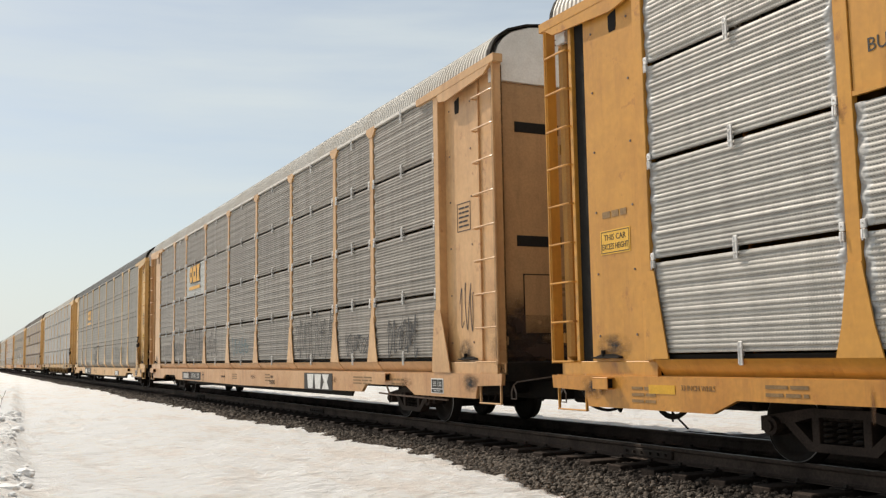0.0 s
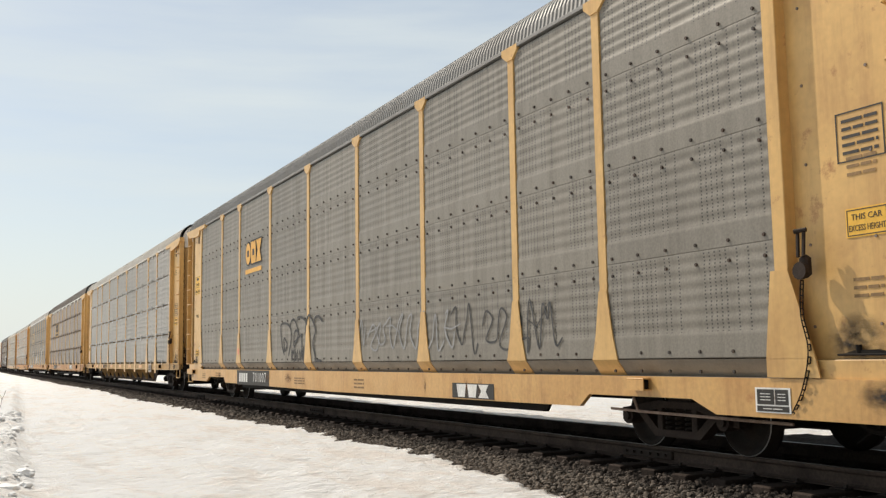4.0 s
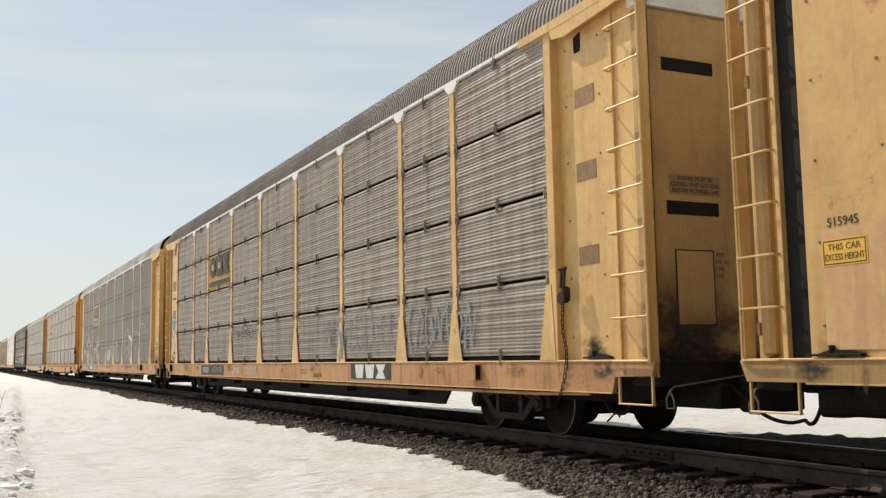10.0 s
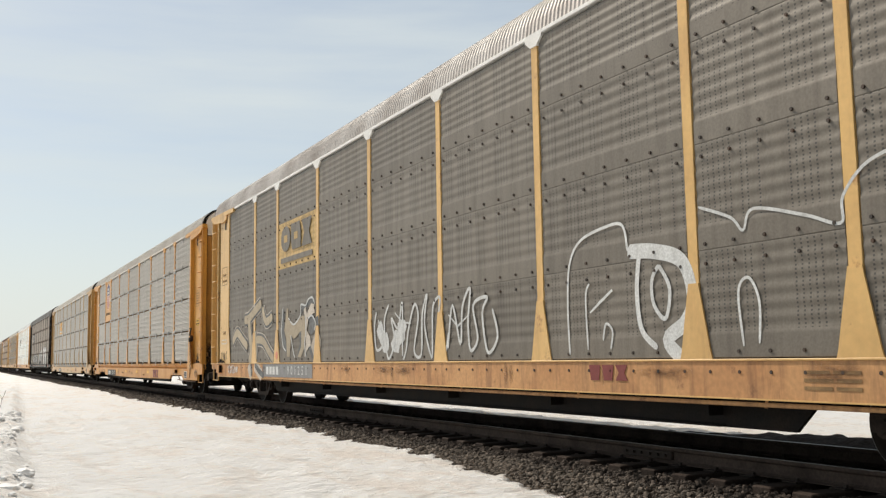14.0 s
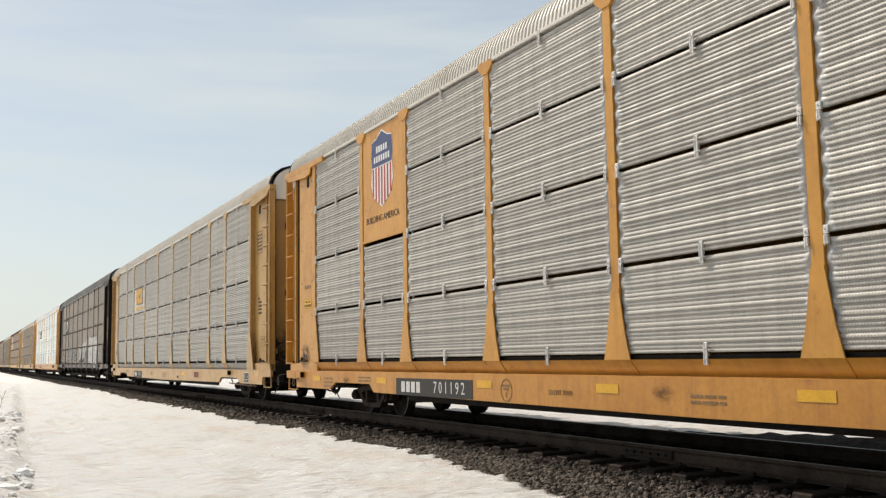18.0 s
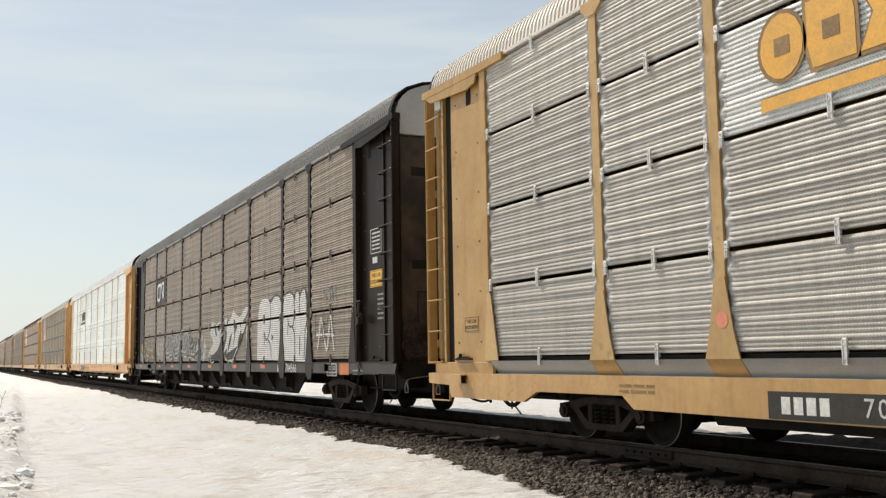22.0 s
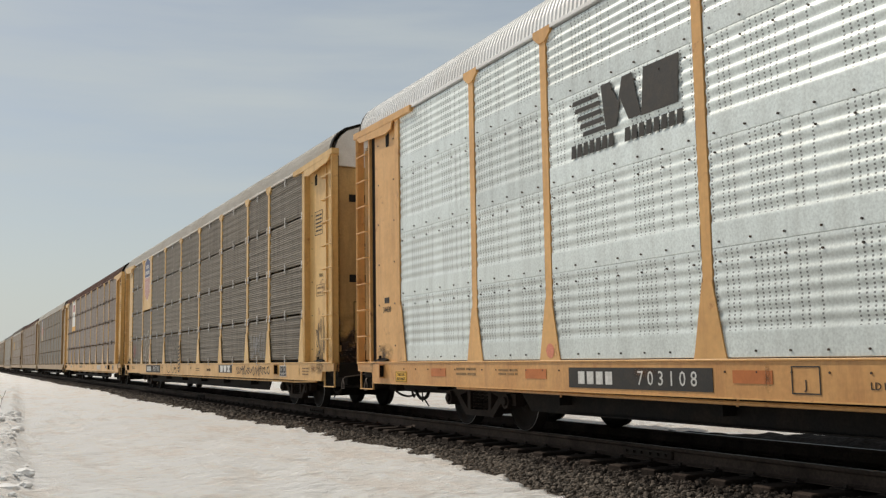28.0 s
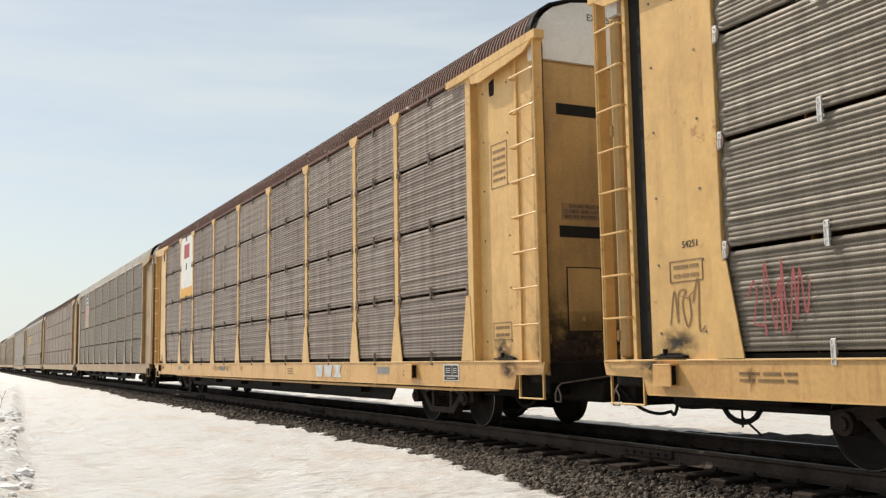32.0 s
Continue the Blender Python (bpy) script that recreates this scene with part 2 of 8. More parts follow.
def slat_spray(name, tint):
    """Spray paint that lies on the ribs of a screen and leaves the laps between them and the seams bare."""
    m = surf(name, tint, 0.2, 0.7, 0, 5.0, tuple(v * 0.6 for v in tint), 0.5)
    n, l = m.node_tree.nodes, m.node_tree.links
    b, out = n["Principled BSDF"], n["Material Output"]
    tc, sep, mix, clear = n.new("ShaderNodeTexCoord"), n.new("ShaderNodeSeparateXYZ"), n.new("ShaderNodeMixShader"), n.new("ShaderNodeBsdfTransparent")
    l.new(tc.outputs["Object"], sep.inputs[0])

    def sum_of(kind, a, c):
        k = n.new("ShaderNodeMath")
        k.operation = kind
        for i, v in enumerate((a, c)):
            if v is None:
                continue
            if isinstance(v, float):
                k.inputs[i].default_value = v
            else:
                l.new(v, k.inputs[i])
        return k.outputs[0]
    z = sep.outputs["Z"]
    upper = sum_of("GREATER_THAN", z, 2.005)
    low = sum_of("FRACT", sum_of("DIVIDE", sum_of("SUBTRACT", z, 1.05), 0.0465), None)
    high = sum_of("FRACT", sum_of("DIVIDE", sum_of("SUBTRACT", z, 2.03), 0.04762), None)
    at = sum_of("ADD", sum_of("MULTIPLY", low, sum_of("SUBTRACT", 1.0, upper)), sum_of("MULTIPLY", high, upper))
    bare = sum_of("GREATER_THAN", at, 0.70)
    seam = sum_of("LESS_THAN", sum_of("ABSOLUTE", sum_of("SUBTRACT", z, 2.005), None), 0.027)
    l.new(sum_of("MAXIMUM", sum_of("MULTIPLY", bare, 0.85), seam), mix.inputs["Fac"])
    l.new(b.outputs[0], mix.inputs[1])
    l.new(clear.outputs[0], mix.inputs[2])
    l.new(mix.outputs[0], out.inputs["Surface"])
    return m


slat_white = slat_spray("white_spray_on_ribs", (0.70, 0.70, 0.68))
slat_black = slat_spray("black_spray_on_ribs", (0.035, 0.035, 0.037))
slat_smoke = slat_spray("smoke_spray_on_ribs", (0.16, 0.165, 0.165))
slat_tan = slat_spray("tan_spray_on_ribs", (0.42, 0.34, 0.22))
spray_blue = surf("blue_spray_paint", (0.10, 0.30, 0.45), 0.2, 0.7, 0, 6.0)
faint_blue = surf("faint_blue_spray_paint", (0.20, 0.25, 0.29), 0.3, 0.7, 0, 2.0, (0.26, 0.24, 0.22), 0.8)
spray_grey = surf("grey_spray_paint", (0.30, 0.30, 0.30), 0.2, 0.7, 0, 6.0)
spray_smoke = surf("smoke_grey_spray_paint", (0.09, 0.093, 0.093), 0.25, 0.7, 0, 3.0, (0.26, 0.27, 0.27), 0.6)
spray_teal = surf("teal_spray_paint", (0.16, 0.24, 0.26), 0.2, 0.7, 0, 6.0)
spray_tan = surf("tan_spray_paint", (0.43, 0.36, 0.26), 0.2, 0.7, 0, 6.0)
spray_cream = surf("cream_spray_paint", (0.55, 0.49, 0.42), 0.25, 0.7, 0, 2.0, (0.34, 0.29, 0.24), 0.6)
spray_red = surf("red_spray_paint", (0.40, 0.09, 0.09), 0.2, 0.7, 0, 6.0)
tie_wood = surf("creosoted_wood", (0.034, 0.024, 0.019), 0.4, 0.9, 0, 4.0, (0.075, 0.058, 0.047), 0.6, bump=0.5, spec=0.15)
# near-black that puts the shade of gaps, slots and pockets into the colour
hollow_shade = surf("shade_in_hollows", (0.02, 0.018, 0.016), 0.2, 0.8, spec=0.15)
twig_brown = surf("dry_stem", (0.20, 0.14, 0.08), 0.2, 0.8)


def snow_material():
    m = bpy.data.materials.new("old_snow")
    m.use_nodes = True
    n, l = m.node_tree.nodes, m.node_tree.links
    b = n["Principled BSDF"]
    tc, mp = n.new("ShaderNodeTexCoord"), n.new("ShaderNodeMapping")
    mp.inputs["Scale"].default_value = (1.3, 0.45, 1.0)
    n1, n2, n3 = (n.new("ShaderNodeTexNoise") for _ in range(3))
    n1.inputs["Scale"].default_value, n1.inputs["Detail"].default_value, n1.inputs["Roughness"].default_value = 1.1, 8.0, 0.65
    n2.inputs["Scale"].default_value, n2.inputs["Detail"].default_value, n2.inputs["Roughness"].default_value = 9.0, 7.0, 0.62
    n3.inputs["Scale"].default_value, n3.inputs["Detail"].default_value = 90.0, 3.0
    l.new(tc.outputs["Object"], mp.inputs["Vector"])
    l.new(mp.outputs[0], n1.inputs["Vector"])
    mp2 = n.new("ShaderNodeMapping")
    mp2.inputs["Scale"].default_value = (0.55, 1.3, 1.0)
    mp2.inputs["Rotation"].default_value = (0, 0, -0.35)
    l.new(tc.outputs["Object"], mp2.inputs["Vector"])
    l.new(mp2.outputs[0], n2.inputs["Vector"])
    l.new(tc.outputs["Object"], n3.inputs["Vector"])
    r = n.new("ShaderNodeValToRGB")
    r.color_ramp.elements[0].position, r.color_ramp.elements[1].position = 0.36, 0.64
    r.color_ramp.elements[0].color, r.color_ramp.elements[1].color = (0.95, 0.95, 0.945, 1), (0.87, 0.815, 0.76, 1)
    mid = r.color_ramp.elements.new(0.50)
    mid.color = (0.945, 0.935, 0.915, 1)
    l.new(n1.outputs["Fac"], r.inputs["Fac"])
    mx = n.new("ShaderNodeMixRGB")
    mx.blend_type, mx.inputs["Fac"].default_value = "MULTIPLY", 0.8
    r2 = n.new("ShaderNodeMapRange")
    r2.inputs["From Min"].default_value, r2.inputs["From Max"].default_value = 0.34, 0.62
    r2.inputs["To Min"].default_value, r2.inputs["To Max"].default_value = 0.92, 1.20
    l.new(n2.outputs["Fac"], r2.inputs["Value"])
    l.new(r.outputs["Color"], mx.inputs["Color1"])
    l.new(r2.outputs[0], mx.inputs["Color2"])
    l.new(mx.outputs[0], b.inputs["Base Color"])
    b.inputs["Roughness"].default_value = 0.75
    ad = n.new("ShaderNodeMath")
    ad.operation = "MULTIPLY_ADD"
    ad.inputs[1].default_value = 0.3
    l.new(n3.outputs["Fac"], ad.inputs[0])
    l.new(n2.outputs["Fac"], ad.inputs[2])
    bp = n.new("ShaderNodeBump")
    bp.inputs["Strength"].default_value, bp.inputs["Distance"].default_value = 1.0, 0.14
    l.new(ad.outputs[0], bp.inputs["Height"])
    l.new(bp.outputs[0], b.inputs["Normal"])
    return m


snow = snow_material()
clod_snow = surf("clod_snow", (0.93, 0.925, 0.915), 0.05, 0.8, 0, 2.0, (0.80, 0.77, 0.72), 0.4, bump=0.1, grain=6.0)


# ---- mesh helpers ----
ON_WALL, ON_SILL, ON_END, ON_REAR = -1.5035, -1.509, -1.469, -1.396


def quads(bm, pts, faces):
    vs = [bm.verts.new(p) for p in pts]
    for f in faces:
        try:
            bm.faces.new([vs[i] for i in f])
        except ValueError:
            pass
    return vs


def box(bm, x0, x1, y0, y1, z0, z1, c=0.0):
    """A box, its edges chamfered by c."""
    if c <= 0:
        p = [(x, y, z) for x in (x0, x1) for y in (y0, y1) for z in (z0, z1)]
        quads(bm, p, [(0, 1, 3, 2), (4, 6, 7, 5), (0, 4, 5, 1), (2, 3, 7, 6), (0, 2, 6, 4), (1, 5, 7, 3)])
        return
    c = min(c, (x1 - x0) * 0.45, (y1 - y0) * 0.45, (z1 - z0) * 0.45)
    rings = []
    for z, i in ((z0, c), (z0 + c, 0), (z1 - c, 0), (z1, c)):
        a, b, d, e = x0 + i, x1 - i, y0 + i, y1 - i
        k = c * 0.7 if i == 0 else c * 0.4
        rings.append([bm.verts.new(q) for q in ((a + k, d, z), (b - k, d, z), (b, d + k, z), (b, e - k, z), (b - k, e, z), (a + k, e, z), (a, e - k, z), (a, d + k, z))])
    for lo, hi in zip(rings, rings[1:]):
        for i in range(8):
            bm.faces.new((lo[i], lo[(i + 1) % 8], hi[(i + 1) % 8], hi[i]))
    bm.faces.new(rings[0][::-1])
    bm.faces.new(rings[-1])


def slab(bm, outline, x0, x1):
    """An outline in (y, z) given thickness from x0 to x1."""
    a = [bm.verts.new((x0, y, z)) for y, z in outline]
    b = [bm.verts.new((x1, y, z)) for y, z in outline]
    n = len(outline)
    for i in range(n):
        bm.faces.new((a[i], a[(i + 1) % n], b[(i + 1) % n], b[i]))
    bm.faces.new(a[::-1])
    bm.faces.new(b)


def rod(bm, p, q, r, n=8, r2=None):
    p, q = Vector(p), Vector(q)
    d = (q - p).normalized()
    u = d.orthogonal().normalized()
    w = d.cross(u)
    r2 = r if r2 is None else r2
    a = [bm.verts.new(p + (u * math.cos(k * 2 * math.pi / n) + w * math.sin(k * 2 * math.pi / n)) * r) for k in range(n)]
    b = [bm.verts.new(q + (u * math.cos(k * 2 * math.pi / n) + w * math.sin(k * 2 * math.pi / n)) * r2) for k in range(n)]
    for i in range(n):
        bm.faces.new((a[i], a[(i + 1) % n], b[(i + 1) % n], b[i]))
    bm.faces.new(a[::-1])
    bm.faces.new(b)


def pipe(bm, pts, r, n=6):
    """A tube swept along the points."""
    pts, side, rings = [Vector(p) for p in pts], None, []
    for i, p in enumerate(pts):
        d = (pts[min(i + 1, len(pts) - 1)] - pts[max(i - 1, 0)]).normalized()
        side = d.orthogonal() if side is None else side - d * side.dot(d)
        if side.length < 1e-4:
            side = d.orthogonal()
        side = side.normalized()
        w = d.cross(side)
        rings.append([bm.verts.new(p + (side * math.cos(k * 2 * math.pi / n) + w * math.sin(k * 2 * math.pi / n)) * r) for k in range(n)])
    for lo, hi in zip(rings, rings[1:]):
        for k in range(n):
            bm.faces.new((lo[k], lo[(k + 1) % n], hi[(k + 1) % n], hi[k]))
    bm.faces.new(rings[0][::-1])
    bm.faces.new(rings[-1])


def lathe(bm, profile, n=24):
    """A profile of (along x, radius) turned round the x axis."""
    rings = [[bm.verts.new((x, r * math.cos(k * 2 * math.pi / n), r * math.sin(k * 2 * math.pi / n))) for k in range(n)] for x, r in profile]
    for lo, hi in zip(rings, rings[1:]):
        for i in range(n):
            bm.faces.new((lo[i], lo[(i + 1) % n], hi[(i + 1) % n], hi[i]))
    bm.faces.new(rings[0][::-1])
    bm.faces.new(rings[-1])


MESHES = {}


def mesh_of(key, material, build, smooth=False):
    """The mesh that build(bm) makes, made once for each key and material."""
    key = (key, material.name)
    if key not in MESHES:
        bm = bmesh.new()
        build(bm)
        bmesh.ops.recalc_face_normals(bm, faces=bm.faces)
        me = bpy.data.meshes.new(str(key[0][0]) if isinstance(key[0], tuple) else key[0])
        bm.to_mesh(me)
        bm.free()
        me.materials.append(material)
        if smooth:
            for f in me.polygons:
                f.use_smooth = True
        MESHES[key] = me
    return MESHES[key]


def piece(name, key, build, material, parent=None, at=(0, 0, 0), label="", turn=0.0, smooth=False):
    """One part on a shared mesh."""
    ob = new(name, mesh_of(key, material, build, smooth))
    ob.parent = parent
    ob.location = at
    if turn:
        ob.rotation_euler = (0, 0, turn)
    if label:
        ob["label"] = label
    return ob


def writing(name, body, size, material, parent, y, z, x=-1.505, label="", align="CENTER", wide=1.0, shear=0.0, space=1.0):
    """Lettering on the wall that faces -x; it reads towards -y."""
    x = ON_REAR if x == ON_END and y < 0 else x
    key = ("text", body, size, align, wide, shear, space, material.name)
    if key not in MESHES:
        cu = bpy.data.curves.new("lettering", "FONT")
        cu.body, cu.size, cu.align_x, cu.align_y, cu.extrude, cu.shear = body, size, align, "CENTER", 0.0015, shear
        cu.resolution_u, cu.space_character = 2, space
        tmp = bpy.data.objects.new("lettering", cu)
        scene.collection.objects.link(tmp)
        me = bpy.data.meshes.new_from_object(tmp.evaluated_get(bpy.context.evaluated_depsgraph_get()))
        bpy.data.objects.remove(tmp)
        me.materials.clear()
        me.materials.append(material)
        me.transform(Matrix(((0, 0, -1, 0), (-wide, 0, 0, 0), (0, 1, 0, 0), (0, 0, 0, 1))))
        MESHES[key] = me
    ob = new(name, MESHES[key])
    ob.parent, ob.location = parent, (x, y, z)
    if label:
        ob["label"] = label
    return ob


def plate(name, w, h, material, parent, y, z, x=-1.503, label="", frame_of=None):
    """A flat sign, w along the wall and h high."""
    x = ON_REAR if x == ON_END and y < 0 else x
    return piece(name, ("plate", w, h), lambda bm: box(bm, -0.002, 0.002, -w / 2, w / 2, -h / 2, h / 2), material, parent, (x, y, z), label)


def ruled(name, w, h, rows, material, parent, y, z, x=-1.503, bar=0.5, seed=1, label=""):
    """Small print that cannot be read: rows of plain bars of uneven length."""
    x = ON_REAR if x == ON_END and y < 0 else x
    def build(bm):
        rnd = random.Random(seed)
        step = h / rows
        for i in range(rows):
            yy = w / 2
            zc = h / 2 - (i + 0.5) * step
            while yy > -w / 2 + 0.02:
                run = min(rnd.uniform(0.25, 0.6) * w, yy + w / 2)
                box(bm, -0.001, 0.001, yy - run, yy, zc - step * bar / 2, zc + step * bar / 2)
                yy -= run + 0.06 * w
    return piece(name, ("ruled", w, h, rows, bar, seed), build, material, parent, (x, y, z), label)


def outline_box(name, w, h, material, parent, y, z, x=-1.503, t=0.015, label=""):
    x = ON_REAR if x == ON_END and y < 0 else x
    def build(bm):
        box(bm, -0.001, 0.001, -w / 2, w / 2, h / 2 - t, h / 2)
        box(bm, -0.001, 0.001, -w / 2, w / 2, -h / 2, -h / 2 + t)
        box(bm, -0.001, 0.001, -w / 2, -w / 2 + t, -h / 2 + t, h / 2 - t)
        box(bm, -0.001, 0.001, w / 2 - t, w / 2, -h / 2 + t, h / 2 - t)
    return piece(name, ("outline", w, h, t), build, material, parent, (x, y, z), label)


def stroke(bm, pts, w):
    """A flat brush line on the wall through (y, z) points."""
    pts = [Vector((0, y, z)) for y, z in pts]
    left, right = [], []
    for i, p in enumerate(pts):
        d = (pts[min(i + 1, len(pts) - 1)] - pts[max(i - 1, 0)])
        d = d.normalized() if d.length > 1e-6 else Vector((0, 1, 0))
        side = Vector((0, -d.z, d.y)) * w * (0.5 if 0 < i < len(pts) - 1 else 0.25)
        lift = Vector((-0.000015 * len(bm.verts), 0, 0))       # crossing lines lie one over another
        left.append(bm.verts.new(p + side + lift))
        right.append(bm.verts.new(p - side + lift))
    for i in range(len(pts) - 1):
        bm.faces.new((left[i], left[i + 1], right[i + 1], right[i]))


def curve_through(pts, n=6):
    """A smooth line through a few points."""
    out = []
    for i in range(len(pts) - 1):
        a, b, c, d = (Vector(pts[max(0, min(len(pts) - 1, i + k))]) for k in (-1, 0, 1, 2))
        for k in range(n):
            t = k / n
            out.append(tuple(0.5 * (2 * b + (c - a) * t + (2 * a - 5 * b + 4 * c - d) * t * t + (3 * b - a - 3 * c + d) * t ** 3)))
    return out + [pts[-1]]


def blade(bm, pts, w0, w1):
    """A sprayed stroke that widens and ends in a point."""
    line = curve_through(pts)
    n = len(line)
    left, right = [], []
    for i, p in enumerate(line):
        q, r = line[min(i + 1, n - 1)], line[max(i - 1, 0)]
        d = Vector((q[0] - r[0], q[1] - r[1]))
        d = d.normalized() if d.length > 1e-6 else Vector((1, 0))
        f = i / (n - 1)
        w = (w0 + (w1 - w0) * f) * (1.0 if f < 0.75 else (1 - f) * 4) * 0.5
        lift = -0.00001 * len(bm.verts)
        left.append(bm.verts.new((lift, p[0] - d.y * w, p[1] + d.x * w)))
        right.append(bm.verts.new((lift, p[0] + d.y * w, p[1] - d.x * w)))
    for i in range(n - 1):
        bm.faces.new((left[i], left[i + 1], right[i + 1], right[i]))


def wild(name, car, y0, y1, z0, z1, n, seed, fill, edge, shine, x):
    """A sprayed piece of interlocking slanted strokes: dark edge, filled body, light flashes; it spells nothing."""
    w, h = (y0 - y1) / n, z1 - z0
    rnd = random.Random(seed)
    strokes = []
    for i in range(n):
        c, lean = y0 - (i + 0.5) * w, rnd.uniform(-0.25, 0.25) * w
        a, b = z0 + h * rnd.uniform(0.0, 0.15), z1 - h * rnd.uniform(0.0, 0.3)
        m = (a + b) / 2
        strokes.append(([(c + 0.35 * w + lean, b), (c + 0.25 * w, m), (c + 0.40 * w - lean, a)], 0.16 * w, 0.26 * w))
        strokes.append(([(c + 0.5 * w, m + rnd.uniform(-0.2, 0.3) * h), (c, m + rnd.uniform(-0.1, 0.3) * h), (c - 0.65 * w, b + rnd.uniform(-0.4, 0.1) * h)], 0.12 * w, 0.20 * w))
        strokes.append(([(c - 0.1 * w, b - 0.1 * h), (c - 0.3 * w, m), (c - 0.2 * w + lean, a)], 0.24 * w, 0.14 * w))
        strokes.append(([(c + 0.4 * w, a + 0.1 * h), (c - 0.1 * w, a + rnd.uniform(0.0, 0.25) * h), (c - 0.6 * w, a + rnd.uniform(-0.05, 0.5) * h)], 0.14 * w, 0.16 * w))
    for part_name, mat, k0, k1, dx in ((name + "_edge", edge, 1.0, 0.07, 0.0), (name, fill, 1.0, 0.0, -0.004), (name + "_flash", shine, 0.22, 0.0, -0.008)):
        if mat is None:
            continue

        def build(bm, k0=k0, k1=k1):
            for i, (pts, a, b) in enumerate(strokes):
                if k0 < 1 and i % 3 == 2:
                    continue
                off = 0.06 * w if k0 < 1 else 0.0
                blade(bm, [(y + off, z + off) for y, z in pts], a * k0 + k1, b * k0 + k1)
        piece(part_name, (part_name, seed, n), build, mat, car, (x + dx, 0, 0), "sprayed slanting letter-like shapes on the side screens")


def scrawl(name, w, h, material, parent, y, z, x=-1.506, seed=1, marks=6, thick=0.03, label="", fill=0):
    """Sprayed loops and slashes that spell nothing; fill: broad blobs."""
    x = ON_REAR if x == ON_END and y < 0 else x
    def build(bm):
        rnd = random.Random(seed)
        cell, path = w / marks, []
        shapes = (((0.4, 0.3), (0.1, 0.5), (0.3, 0.0), (-0.1, -0.45), (-0.3, -0.1)), ((0.45, -0.4), (0.2, 0.45), (-0.05, -0.35), (-0.25, 0.3)), ((0.2, 0.45), (0.35, 0.1), (0.1, -0.42), (-0.25, -0.2), (-0.05, 0.25)),
                  ((0.4, 0.1), (0.1, 0.48), (0.05, -0.48), (-0.35, -0.3)), ((0.35, 0.0), (0.1, 0.3), (-0.2, 0.1), (0.1, -0.3), (-0.4, -0.35)))
        for k in range(marks):
            cy = w / 2 - (k + 0.5) * cell
            grow = rnd.uniform(0.65, 1.1)
            for u, v in rnd.choice(shapes):
                path.append((cy + cell * 1.2 * (u + rnd.uniform(-0.12, 0.12)), h * grow * (v + rnd.uniform(-0.08, 0.08))))
            if rnd.random() < 0.35 or k == marks - 1:
                stroke(bm, curve_through(path), thick)
                path = []
            if rnd.random() < 0.3:
                stroke(bm, [(cy + 0.6 * cell, h * rnd.uniform(-0.1, 0.3)), (cy, h * rnd.uniform(-0.1, 0.3)), (cy - 0.7 * cell, h * rnd.uniform(0.0, 0.5))], thick * 0.8)
        for k in range(fill):
            cy, cz = rnd.uniform(-0.5, 0.5) * w, rnd.uniform(-0.4, 0.35) * h
            r = h * rnd.uniform(0.10, 0.22)
            n = 11
            vs = [bm.verts.new((0.002 + 0.0006 * k, cy + r * rnd.uniform(0.7, 1.25) * math.cos(i * 6.283 / n), cz + r * rnd.uniform(0.8, 1.3) * math.sin(i * 6.283 / n))) for i in range(n)]
            bm.faces.new(vs)
    return piece(name, ("scrawl", w, h, seed, marks, thick, fill), build, material, parent, (x, y, z), label)


# ---- ground, ballast and track ----
def snow_edge(y):
    """Where the snow ends beside the ballast."""
    base = float(np.interp(y, [0, 4, 6, 8.1, 9, 10, 11.3, 12.3, 13.7, 15.3, 16.7, 18.6, 21, 23.3, 27, 31.3, 40, 47, 73], [3.5, 4.35, 4.9, 5.22, 5.28, 5.5, 5.6, 5.79, 5.86, 5.74, 5.85, 6.12, 5.76, 5.7, 5.94, 5.8, 5.7, 6.1, 5.9]))
    # small tongues and crumbs along the thawing edge
    saw = (y * 0.9 + 1.2 * noise.noise(Vector((y * 0.5, 4.0, 0)))) % 1.0
    fray = (saw - 0.5) * 0.14 + noise.noise(Vector((y * 1.3, 2.0, 0))) * 0.10 + noise.noise(Vector((y * 3.7, 8.0, 0))) * 0.08 + noise.noise(Vector((y * 9.0, 5.0, 0))) * 0.06
    return base + fray


